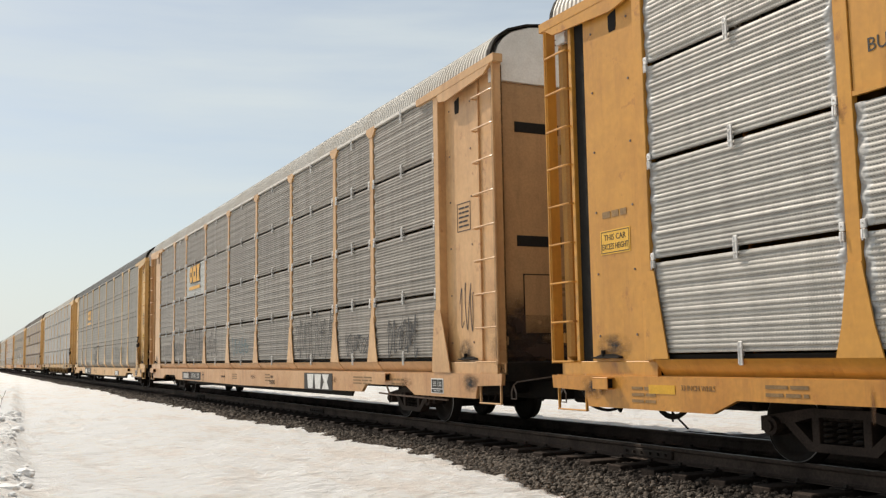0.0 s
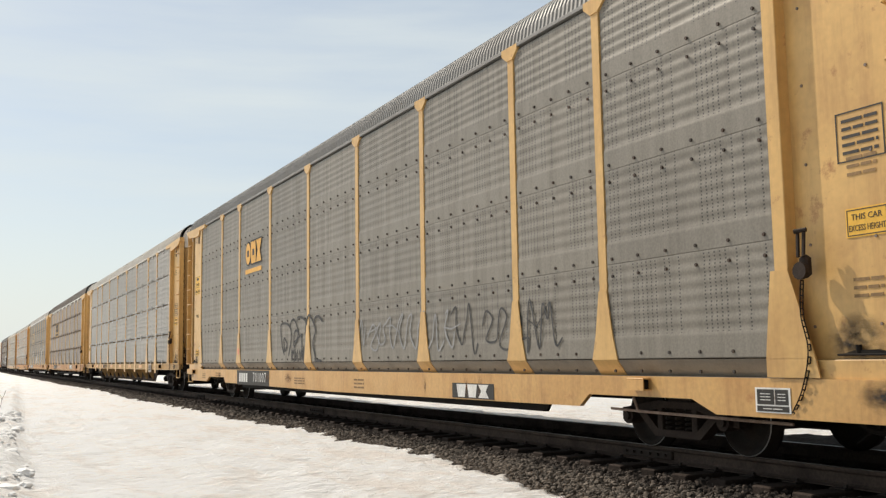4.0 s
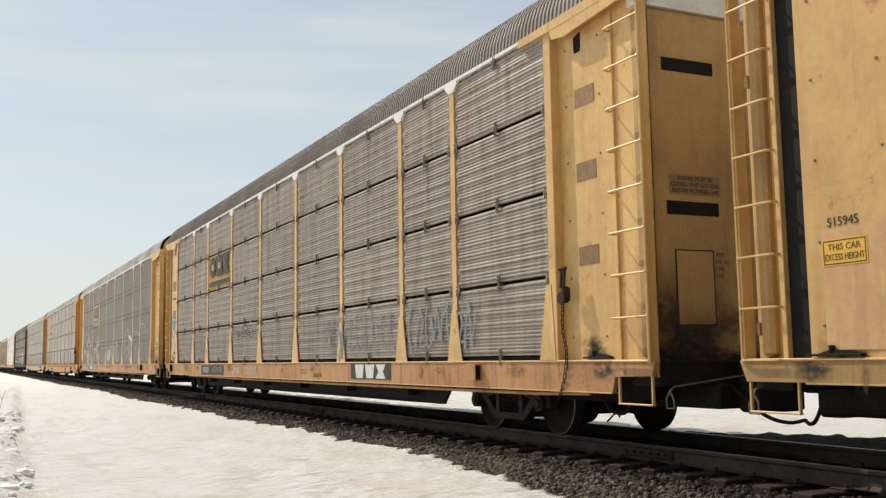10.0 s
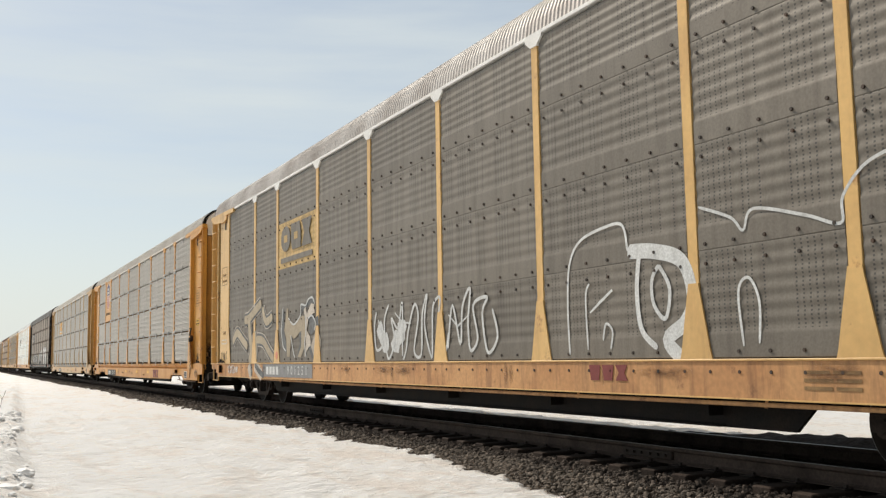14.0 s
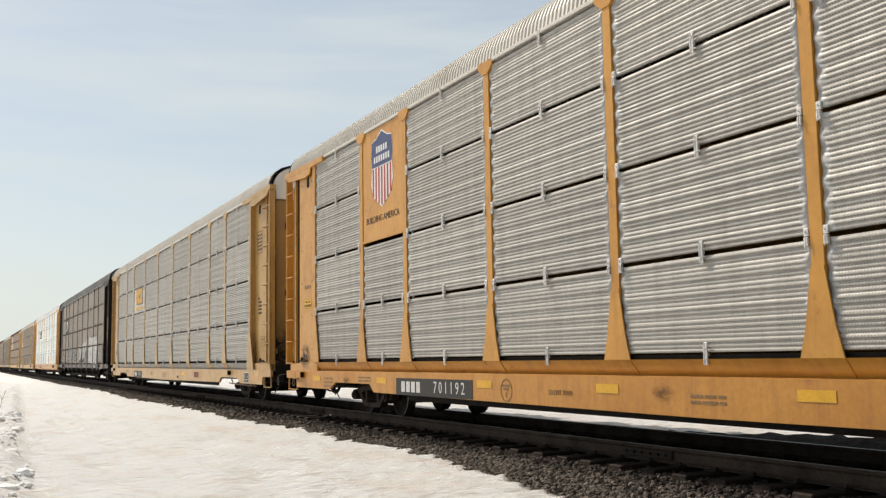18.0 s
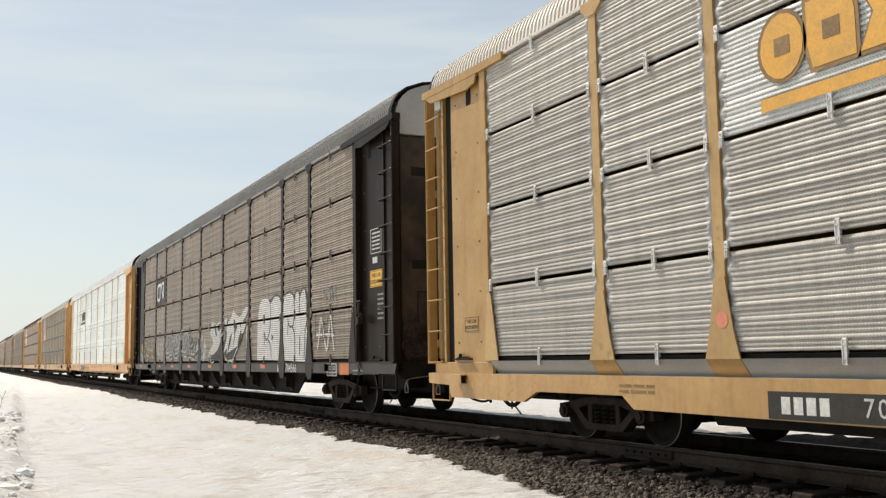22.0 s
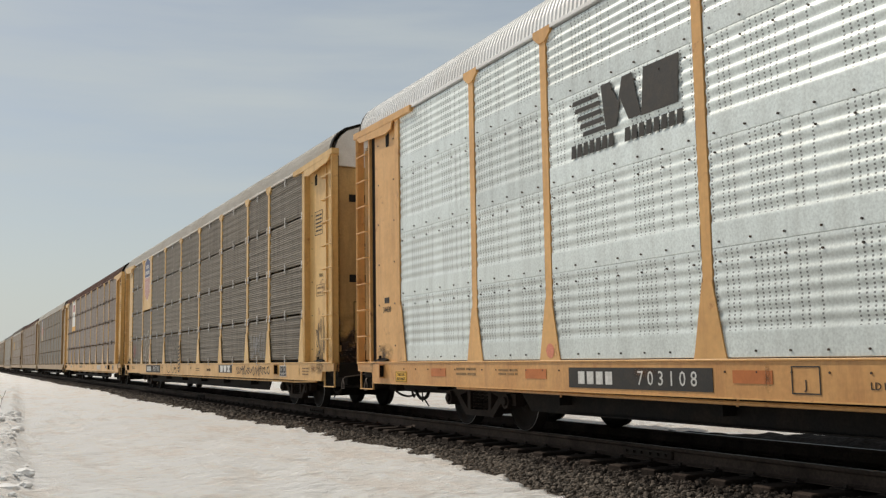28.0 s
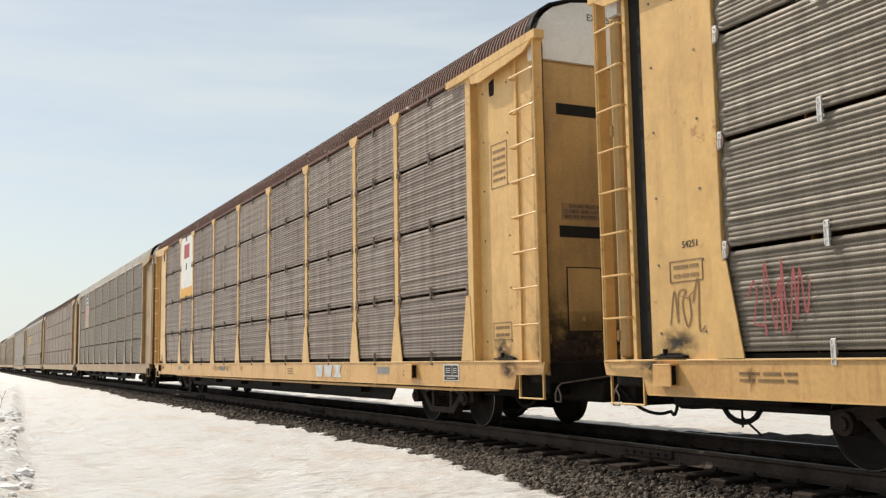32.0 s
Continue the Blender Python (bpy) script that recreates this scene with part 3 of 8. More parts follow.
def snow_height(x, y):
    z = -0.30 + 0.03 * noise.noise(Vector((x * 0.25, y * 0.18, 0))) + 0.02 * noise.noise(Vector((x * 0.9, y * 0.5, 2)))
    if -12 < x < 16 and -2 < y < 60:
        z += 0.030 * noise.noise(Vector((x * 2.4, y * 1.0, 4))) + 0.05 * (0.5 - abs(noise.noise(Vector((x * 1.1 + y * 0.4, y * 2.6 - x * 0.8, 6))))) + 0.02 * noise.noise(Vector((x * 2.0 + y, y * 5.0, 3))) + 0.022 * noise.noise(Vector((x * 3.6 - y * 0.7, y * 1.7 + x, 9))) - 0.03 * max(0.0, noise.noise(Vector((x * 1.5, y * 0.9, 12))))
    z -= 0.20 * math.exp(-((x / 3.0) ** 2 + (y / 4.0) ** 2))
    # a low ploughed bank with lumps on the camera's side
    bank = max(0.0, min(1.0, (0.2 + 0.046 * y + 0.12 * noise.noise(Vector((0.0, y * 1.3, 5))) - x) / 0.35)) * max(0.0, min(1.0, (y - 7.0) / 2.0)) * max(0.0, min(1.0, (90 - y) / 40))
    z += bank * (0.10 + 0.10 * noise.noise(Vector((x * 2.0, y * 1.1, 8))) + 0.13 * abs(noise.noise(Vector((x * 5, y * 4, 1)))))
    if 3.0 < x < 10.2:
        d = x - snow_edge(y)
        if d > 0:
            z = z - 0.6 * min(1.0, d / 0.07)
    elif x >= 10.2:
        d = 10.75 + 0.25 * noise.noise(Vector((y * 0.7, 1, 0))) + 0.12 * noise.noise(Vector((y * 3.1, 4, 0))) - x
        z = z + 0.03 - (0.6 * min(1.0, d / 0.15) if d > 0 else 0.0)
    return z


def build_ground():
    xs = list(np.arange(-3.0, 3.0, 0.13)) + list(np.arange(3.0, 7.0, 0.07)) + list(np.arange(7.0, 10.2, 0.4)) + list(np.arange(10.2, 12.0, 0.12)) + list(np.arange(12, 18, 0.5))
    step, x = 0.8, 18.0
    while x < 2500:
        xs.append(x)
        step *= 1.45
        x += step
    step, x = 0.4, -3.0
    while x > -2000:
        step *= 1.5
        x -= step
        xs.append(x)
    xs = sorted(xs)
    ys = list(np.arange(4.0, 26.0, 0.11)) + list(np.arange(26.0, 60.0, 0.3)) + list(np.arange(60.0, 140.0, 1.2))
    step, y = 1.5, 140.0
    while y < 4000:
        ys.append(y)
        step *= 1.25
        y += step
    step, y = 0.4, 4.0
    while y > -2000:
        step *= 1.5
        y -= step
        ys.append(y)
    ys = sorted(ys)
    verts = [(float(x), float(y), snow_height(float(x), float(y))) for y in ys for x in xs]
    w = len(xs)
    faces = [(j * w + i, j * w + i + 1, (j + 1) * w + i + 1, (j + 1) * w + i) for j in range(len(ys) - 1) for i in range(w - 1)]
    me = bpy.data.meshes.new("ground")
    me.from_pydata(verts, [], faces)
    me.materials.append(snow)
    for f in me.polygons:
        f.use_smooth = True
    tagged(new("ground", me), "old granular snow, tan with dirt, lying beside the railway", "snow", kind="structure")


def bed_height(x):
    d = abs(x - AXIS)
    if d < 1.25:
        return -0.225
    return -0.225 - min(d - 1.25, 0.15) * 0.25 - max(0.0, d - 1.40) * 0.085 if x < AXIS else -0.20 - max(0.0, d - 2.35) * 0.35


def build_bed():
    xs = list(np.arange(2.2, 9.2, 0.2)) + list(np.arange(9.2, 12.0, 0.1))
    ys = list(np.arange(-40.0, 4.0, 4.0)) + list(np.arange(4.0, 60.0, 0.12)) + list(np.arange(60.0, 400.0, 4.0)) + [800.0, 1500.0, 3000.0]
    heap = lambda x, y: 0.18 * max(0.0, min(1.0, (13.3 - y) / 4.2)) * max(0.0, min(1.0, (x - 9.3) / 0.6))     # stones heaped on the far shoulder
    verts = [(float(x), float(y), bed_height(x) + heap(x, y) - 0.02 + (0.02 if x < 9.3 else 0.055) * noise.noise(Vector((x * 2, y * (2 if x < 9.3 else 5), 7)))) for y in ys for x in xs]
    w = len(xs)
    faces = [(j * w + i, j * w + i + 1, (j + 1) * w + i + 1, (j + 1) * w + i) for j in range(len(ys) - 1) for i in range(w - 1)]
    me = bpy.data.meshes.new("ballast_bed")
    me.from_pydata(verts, [], faces)
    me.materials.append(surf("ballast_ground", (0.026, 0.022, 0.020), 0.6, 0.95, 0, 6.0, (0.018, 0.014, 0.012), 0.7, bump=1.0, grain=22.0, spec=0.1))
    tagged(new("ballast_bed", me), "dark grey crushed stone ballast bed under the track", "ballast", kind="structure")


tie_rnd = random.Random(9)
TIE_AT = [1.0 + k * 0.55 + tie_rnd.uniform(-0.03, 0.03) for k in range(150)]


def build_stones():
    """The loose stones of the shoulder, each a lump of twelve to twenty faces."""
    rnd = np.random.RandomState(4)
    bm = bmesh.new()
    bmesh.ops.create_icosphere(bm, subdivisions=1, radius=1.0)
    ico_v = np.array([v.co[:] for v in bm.verts])
    ico_f = np.array([[v.index for v in f.verts] for f in bm.faces])
    bm.free()
    heaps = {True: ([], []), False: ([], [])}       # darker stones by the tie ends, lighter ones on the shoulder
    for (y0, y1, count, size) in ((4.5, 12.0, 17000, 0.026), (12.0, 22.0, 13000, 0.029), (22.0, 45.0, 8000, 0.040), (45.0, 90.0, 4000, 0.06)):
        for _ in range(count):
            y = rnd.uniform(y0, y1)
            x = rnd.uniform(4.0 if y < 10 else 5.2, 7.1)
            if x < snow_edge(y) - 0.10:
                continue
            drop = 0.0
            if x > 6.5:
                drop = 0.035 * min(1.0, (x - 6.5) / 0.15)
                k = int((y - 1.0) / 0.55 + 0.5)
                if k < 150 and abs(y - TIE_AT[k]) < 0.11 and rnd.uniform(0, 1) < 0.93:
                    continue
            v = ico_v * (1 + rnd.uniform(-0.28, 0.28, (len(ico_v), 1)))
            v = v * (np.sort(rnd.uniform(0.45, 1.5, 3))[[1, 2, 0]] * size)
            a, b = rnd.uniform(0, 6.28, 2)
            ca, sa, cb, sb = math.cos(a), math.sin(a), math.cos(b), math.sin(b)
            v = v @ np.array([[ca, sa, 0], [-sa, ca, 0], [0, 0, 1]]) @ np.array([[1, 0, 0], [0, cb, sb], [0, -sb, cb]])
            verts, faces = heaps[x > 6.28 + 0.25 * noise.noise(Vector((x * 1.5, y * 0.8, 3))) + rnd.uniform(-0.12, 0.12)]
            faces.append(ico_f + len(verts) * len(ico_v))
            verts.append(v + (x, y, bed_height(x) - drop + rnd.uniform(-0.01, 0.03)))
    for darker, name, tint, label in ((False, "ballast_stones", (0.160, 0.134, 0.110), "loose grey-brown crushed stones of the track shoulder"), (True, "sooty_stones", (0.098, 0.078, 0.064), "soot-blackened crushed stones about the tie ends")):
        verts, faces = np.concatenate(heaps[darker][0]), np.concatenate(heaps[darker][1])
        me = bpy.data.meshes.new(name)
        me.from_pydata(verts.tolist(), [], faces.tolist())
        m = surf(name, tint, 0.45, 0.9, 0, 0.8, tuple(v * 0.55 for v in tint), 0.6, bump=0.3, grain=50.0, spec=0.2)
        n, l = m.node_tree.nodes, m.node_tree.links
        geo, rng, vm = n.new("ShaderNodeNewGeometry"), n.new("ShaderNodeMapRange"), n.new("ShaderNodeVectorMath")
        rng.inputs["To Min"].default_value, rng.inputs["To Max"].default_value = 0.45, 1.5
        vm.operation = "SCALE"
        b = n["Principled BSDF"]
        src = b.inputs["Base Color"].links[0].from_socket
        l.new(geo.outputs["Random Per Island"], rng.inputs["Value"])
        l.new(src, vm.inputs[0])
        l.new(rng.outputs[0], vm.inputs["Scale"])
        l.new(vm.outputs[0], b.inputs["Base Color"])
        me.materials.append(m)
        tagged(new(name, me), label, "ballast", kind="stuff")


def rail_outline():
    h = [(0.0, 0.0), (0.030, 0.0), (0.036, -0.008), (0.036, -0.030), (0.022, -0.042), (0.009, -0.052), (0.009, -0.135), (0.030, -0.152), (0.070, -0.163), (0.070, -0.172)]
    return h + [(-x, z) for x, z in reversed(h) if x > 0]


def build_track():
    track = tagged(new("track"), "single railway track of steel rails on dark wooden ties", "track", kind="structure")
    outline = rail_outline()
    for side in (-1, 1):
        xc = side * 0.7525

        def build(bm, xc=xc):
            ys = [-60, 0, 60, 150, 400, 1500, 3500]
            rings = [[bm.verts.new((xc + x, y, z)) for x, z in outline] for y in ys]
            for lo, hi in zip(rings, rings[1:]):
                for i in range(len(outline)):
                    bm.faces.new((lo[i], lo[(i + 1) % len(outline)], hi[(i + 1) % len(outline)], hi[i]))
        piece("rail", ("rail", side), build, rail_steel, track, (AXIS, 0, 0), "rusty brown steel rail")
        piece("running_surface", ("rail_head", side), lambda bm, xc=xc: box(bm, xc - 0.026, xc + 0.026, -60, 3500, 0.0005, 0.002), rail_top, track, (AXIS, 0, 0), "worn running surface of the rail")
        # bolted joint bars on the near rail
        for y in (9.35, 21.2, 33.1) if side < 0 else ():
            def bars(bm):
                box(bm, -0.02, 0.02, -0.45, 0.45, -0.135, -0.045, 0.008)
                for k in (-0.36, -0.22, -0.08, 0.08, 0.22, 0.36):
                    rod(bm, (-0.05, k, -0.09), (-0.015, k, -0.09), 0.018, 6)
            piece("joint_bar", "joint_bar", bars, joint_steel, track, (AXIS + xc - 0.025, y, 0), "bolted steel joint bar")
    rnd = random.Random(9)
    for k in range(150):
        y = TIE_AT[k]
        piece("tie", ("tie", k % 4), lambda bm: box(bm, -1.3, 1.3, -0.115, 0.115, -0.16, 0.0, 0.012), tie_wood, track, (AXIS + rnd.uniform(-0.06, 0.03), y, -0.176 + rnd.uniform(-0.006, 0.0)), turn=rnd.uniform(-0.02, 0.02))
        if k < 60:
            for xc in (-0.7525, 0.7525):
                def tie_plate(bm):
                    box(bm, -0.17, 0.17, -0.09, 0.09, 0.0, 0.012, 0.003)
                    for dx in (-0.1, 0.1):
                        box(bm, dx - 0.014, dx + 0.014, -0.05, -0.02, 0.01, 0.04)
                piece("tie_plate", "tie_plate", tie_plate, joint_steel, track, (AXIS + xc, y, -0.176))

    def far_ties(bm):
        for k in range(150, 560):
            box(bm, -1.3, 1.3, 1.0 + k * 0.55 - 0.11, 1.0 + k * 0.55 + 0.11, -0.3, -0.178)
    ob = piece("distant_ties", "distant_ties", far_ties, tie_wood, track, (AXIS, 0, 0))
    ob["kind"] = "stuff"


def build_snow_lumps():
    rnd = random.Random(12)
    for k in range(110):
        y = rnd.uniform(9.0, 27)
        x = 0.16 + 0.046 * y + rnd.uniform(-0.55, 0.0) + (0.12 if rnd.random() < 0.2 else 0)
        r = rnd.choice((0.02, 0.035, 0.05, 0.085)) * rnd.uniform(0.7, 1.2)

        def build(bm, k=k):
            bmesh.ops.create_icosphere(bm, subdivisions=2, radius=1.0)
            for v in bm.verts:
                v.co *= 1 + 0.5 * noise.noise(v.co * 1.3 + Vector((k % 9 * 5, 0, 0))) + 0.2 * noise.noise(v.co * 4 + Vector((k % 9 * 3, 0, 0)))
                v.co.z *= 0.6
        ob = piece("snow_lump", ("snow_lump", k % 9), build, clod_snow, None, (x, y, snow_height(x, y) + r * 0.15))
        ob.scale = (r, r * rnd.uniform(0.8, 1.3), r)
        ob.rotation_euler = (0, 0, rnd.uniform(0, 6))
        tagged(ob, "broken lump of crusty snow on the snow bank", "snow lump", "snow lumps on the bank")
    weed = tagged(new("weed"), "thin dry weed stem sticking out of the snow", "weed")
    weed.location = (0.92, 29.0, snow_height(0.92, 29.0))

    def stems(bm):
        pipe(bm, [(0, 0, -0.05), (0.04, 0, 0.2), (0.14, 0.02, 0.45)], 0.006, 5)
        pipe(bm, [(0.04, 0, 0.2), (0.0, 0.02, 0.34)], 0.004, 5)
    piece("stem", "stem", stems, twig_brown, weed)


build_ground()
build_bed()
build_stones()
build_track()
build_snow_lumps()


# ---- the autorack railcars ----
PITCH = 28.6            # from car to car
POSTS = [-11.7, -9.1, -7.15, -4.29, -1.43, 1.43, 4.29, 7.15, 9.1, 11.7]
ROWS = [(1.05, 1.98), (2.03, 3.03), (3.08, 4.07), (4.12, 5.055)]


ROOF = [(-1.50, 5.12), (-1.475, 5.27), (-1.42, 5.40), (-1.34, 5.50), (-1.20, 5.60), (-0.9, 5.70), (-0.5, 5.755), (0.0, 5.77)]


def roof_line(rise):
    """The roof's outline; rise: how high it is arched against the usual."""
    return [(x, 5.12 + (z - 5.12) * rise) for x, z in ROOF]


def slat_panel(w, h):
    """A pressed steel screen: level ribs of uneven set in broad waves, fading into wavy flanges at both ends."""
    def build(bm):
        rnd = random.Random(int(w * 1000) + int(h * 77))
        ribs = max(6, round(h / 0.0475))
        p = h / ribs
        prof, ends = [], []
        for i in range(ribs):
            set_in = 0.010 + 0.004 * math.cos(i * 2 * math.pi / 3.5) + rnd.uniform(-0.003, 0.003)
            tilt = rnd.uniform(-0.003, 0.003)
            z = -h / 2 + i * p
            for f, d in ((0.03, 0.004), (0.10, 0.0), (0.36, 0.0005), (0.56, 0.004), (0.74, 0.011), (0.94, 0.017)):
                prof.append((z + f * p, set_in + d + tilt * f))
        prof = [(-h / 2, 0.06), (-h / 2, prof[0][1])] + prof + [(h / 2, prof[-1][1]), (h / 2, 0.06)]
        rows = []
        for z, x in prof:
            wave = 0.018 * math.sin(z * 21 + w) + 0.010 * math.sin(z * 47)
            flat = 0.014 + 0.008 * math.sin(z * 33 + 1)
            near_rim = x if x > 0.055 else flat
            ys = [(-w / 2, 0.06), (-w / 2, near_rim), (-w / 2 + 0.06 + wave, near_rim), (-w / 2 + 0.09 + wave, x), (w / 2 - 0.09 + wave, x), (w / 2 - 0.06 + wave, near_rim), (w / 2, near_rim), (w / 2, 0.06)]
            rows.append([bm.verts.new((xx, y, z)) for y, xx in ys])
        for lo, hi in zip(rows, rows[1:]):
            for k in range(7):
                bm.faces.new((lo[k], lo[k + 1], hi[k + 1], hi[k])).material_index = 0 if k == 3 else 1
    return build


def wave_panel(w, h, deep):
    """A sheet with shallow waves and a flat lap at top and bottom."""
    def build(bm):
        n = 60
        zs = [(-h / 2, 0.04), (-h / 2, 0.0), (-h / 2 + 0.003, -0.004), (-h / 2 + 0.012, -0.004), (-h / 2 + 0.21, -0.004), (-h / 2 + 0.23, -0.004)]
        for i in range(1, n + 1):
            f = i / n
            zs.append((-h / 2 + 0.23 + (h - 0.27) * f, 0.0025 - deep * math.cos(f * 2 * math.pi * 6)))
        zs += [(h / 2 - 0.02, 0.0), (h / 2 - 0.01, 0.001), (h / 2, 0.004), (h / 2, 0.04)]
        a = [bm.verts.new((x, -w / 2, z)) for z, x in zs]
        b = [bm.verts.new((x, w / 2, z)) for z, x in zs]
        for i in range(len(zs) - 1):
            bm.faces.new((a[i], b[i], b[i + 1], a[i + 1]))
        for s in (-1, 1):
            box(bm, 0.008, 0.04, s * w / 2 - 0.004, s * w / 2 + 0.004, -h / 2, h / 2)
    return build


def clip_mesh(bm):
    """A flat strap bolted across a panel seam, with raised edges."""
    box(bm, -0.016, -0.006, -0.026, 0.026, -0.11, 0.11, 0.003)
    for side in (-1, 1):
        box(bm, -0.024, -0.016, side * 0.022 - 0.004, side * 0.022 + 0.004, -0.10, 0.10)
        rod(bm, (-0.028, 0.0, side * 0.055), (-0.014, 0.0, side * 0.055), 0.011, 6)
    box(bm, -0.006, 0.02, -0.012, 0.012, -0.02, 0.02)


def latch_mesh(bm):
    """Two small bent tabs, one on each side of the seam, and the pin that joins them."""
    box(bm, -0.016, 0.008, -0.027, 0.027, 0.012, 0.085, 0.004)
    box(bm, -0.022, 0.008, -0.024, 0.024, -0.075, 0.004, 0.004)
    rod(bm, (-0.034, 0.0, 0.05), (-0.018, 0.0, 0.05), 0.009, 6)
    rod(bm, (-0.036, -0.006, -0.09), (-0.03, -0.006, 0.01), 0.006, 5)


def post_mesh(style):
    """An upright, flush with the rims of the screens, with its flared foot."""
    def build(bm):
        w = 0.072
        box(bm, -0.003, 0.06, -w, w, 1.6, 5.06, 0.005)
        foot = [(-w, 1.72), (w, 1.72), (0.21, 1.06), (0.235, 0.975), (-0.235, 0.975), (-0.21, 1.06)]
        if style == "flared":
            foot = [(-w, 1.75), (w, 1.75), (0.16, 1.25), (0.235, 0.985), (-0.235, 0.985), (-0.16, 1.25)]
        slab(bm, foot, -0.016, 0.0)
        slab(bm, [(-0.02, 1.7), (0.02, 1.7), (0.02, 0.98), (-0.02, 0.98)], -0.012, 0.10)
        if style == "flared":      # the foot goes on down the skirt
            quads(bm, [(-0.016, -0.235, 0.985), (-0.016, 0.235, 0.985), (0.115, 0.24, 0.80), (0.115, -0.24, 0.80),
                       (0.002, -0.235, 0.985), (0.002, 0.235, 0.985), (0.14, 0.24, 0.80), (0.14, -0.24, 0.80)],
                  [(0, 1, 2, 3), (4, 7, 6, 5), (0, 4, 5, 1), (1, 5, 6, 2), (2, 6, 7, 3), (3, 7, 4, 0)])
        if style == "fishbelly":
            slab(bm, [(-0.235, 0.975), (0.235, 0.975), (0.20, 0.80), (0.06, 0.64), (-0.16, 0.64), (-0.22, 0.80)], -0.020, -0.004)
    return build


def cap_mesh(bm):
    """The spreading cap of a post under the eave."""
    slab(bm, [(-0.072, 4.95), (0.072, 4.95), (0.20, 5.05), (0.20, 5.13), (-0.20, 5.13), (-0.20, 5.05)], -0.016, 0.03)


def roof_mesh(rise):
    line = roof_line(rise)
    prof = line + [(-x, z) for x, z in reversed(line[:-1])]

    def build(bm):
        ys, n = [], 290
        for i in range(n):
            y = -13.45 + 26.9 * i / n
            p = 26.9 / n
            ys += [(y, 0.0), (y + 0.5 * p, 0.0), (y + 0.62 * p, 0.014), (y + 0.88 * p, 0.014)]
        ys.append((13.45, 0.0))
        rows = []
        for y, up in ys:
            rows.append([bm.verts.new((x * (1 + up / 1.6), y, z + up * 0.8)) for x, z in prof])
        for lo, hi in zip(rows, rows[1:]):
            for i in range(len(prof) - 1):
                bm.faces.new((lo[i], lo[i + 1], hi[i + 1], hi[i]))
    return build


def arch(bm, y0, y1, low, wide, rise):
    """The arched top of an end wall, between y0 and y1, above z = low."""
    half = [(-wide, low)] + [(max(x, -1.5) * wide / 1.5, z - 0.03) for x, z in roof_line(rise)[:-1]]
    prof = half + [(0, roof_line(rise)[-1][1] - 0.03)] + [(-x, z) for x, z in reversed(half)]
    a = [bm.verts.new((x, y0, z)) for x, z in prof]
    b = [bm.verts.new((x, y1, z)) for x, z in prof]
    n = len(prof)
    for i in range(n):
        bm.faces.new((a[i], a[(i + 1) % n], b[(i + 1) % n], b[i]))
    bm.faces.new(a[::-1])
    bm.faces.new(b)


def sill_outline(style):
    if style == "flared":
        half = [(13.68, 0.81), (13.66, 0.66), (12.98, 0.64), (12.92, 0.465), (10.86, 0.465), (10.52, 0.60), (8.76, 0.60), (8.56, 0.46), (6.5, 0.45), (0, 0.42)]
    elif style == "straight":
        half = [(13.68, 0.97), (13.64, 0.82), (12.98, 0.80), (12.92, 0.62), (11.0, 0.63), (0, 0.63)]
    else:
        half = [(13.68, 0.97), (13.60, 0.78), (0, 0.78)]
    return half + [(-y, z) for y, z in reversed(half[:-1])]


def wheelset_mesh(r):
    """Two wheels of radius r on their axle."""
    if ("wheelset", r) in MESHES:
        return MESHES["wheelset", r]
    d = r - 0.42
    bm = bmesh.new()
    lathe(bm, [(-0.99, 0.075), (-0.70, 0.08), (-0.6, 0.07), (0.6, 0.07), (0.70, 0.08), (0.99, 0.075)], 12)
    for s in (-1, 1):
        lathe(bm, [(s * 0.69, 0.10), (s * 0.69, 0.26 + d), (s * 0.685, 0.36 + d), (s * 0.685, 0.445 + d), (s * 0.715, 0.447 + d), (s * 0.730, 0.424 + d), (s * 0.825, 0.417 + d), (s * 0.832, 0.408 + d),
                   (s * 0.832, 0.365 + d), (s * 0.80, 0.34 + d), (s * 0.765, 0.20), (s * 0.80, 0.13), (s * 0.82, 0.10)], 32)
    bmesh.ops.recalc_face_normals(bm, faces=bm.faces)
    for f in bm.faces:
        radii = [math.hypot(v.co.y, v.co.z) for v in f.verts]
        f.material_index = 1 if min(radii) > 0.40 + d and max(radii) < 0.4175 + d else 0
        f.smooth = len(f.verts) == 4
    me = bpy.data.meshes.new("wheelset")
    bm.to_mesh(me)
    bm.free()
    me.materials.append(wheel_steel)
    me.materials.append(tread_steel)
    MESHES["wheelset", r] = me
    return me


def side_frame(bm):
    x0, x1 = -0.07, 0.07
    slab(bm, [(-1.08, 0.36), (-1.08, 0.52), (-0.75, 0.57), (-0.38, 0.63), (0.38, 0.63), (0.75, 0.57), (1.08, 0.52), (1.08, 0.36), (0.98, 0.36), (0.94, 0.43), (0.60, 0.47), (0.34, 0.54),
              (-0.34, 0.54), (-0.60, 0.47), (-0.94, 0.43), (-0.98, 0.36)], x0, x1)
    slab(bm, [(-0.76, 0.47), (-0.42, 0.18), (0.42, 0.18), (0.76, 0.47), (0.60, 0.47), (0.36, 0.27), (-0.36, 0.27), (-0.60, 0.47)], x0, x1)
    for y in (-0.32, 0.32):
        box(bm, x0, x1, y - 0.05, y + 0.05, 0.24, 0.58, 0.01)
    for y in (-0.885, 0.885):       # axle box
        rod(bm, (-0.13, y, 0.42), (0.05, y, 0.42), 0.105, 12)
        rod(bm, (-0.16, y, 0.42), (-0.13, y, 0.42), 0.06, 8)


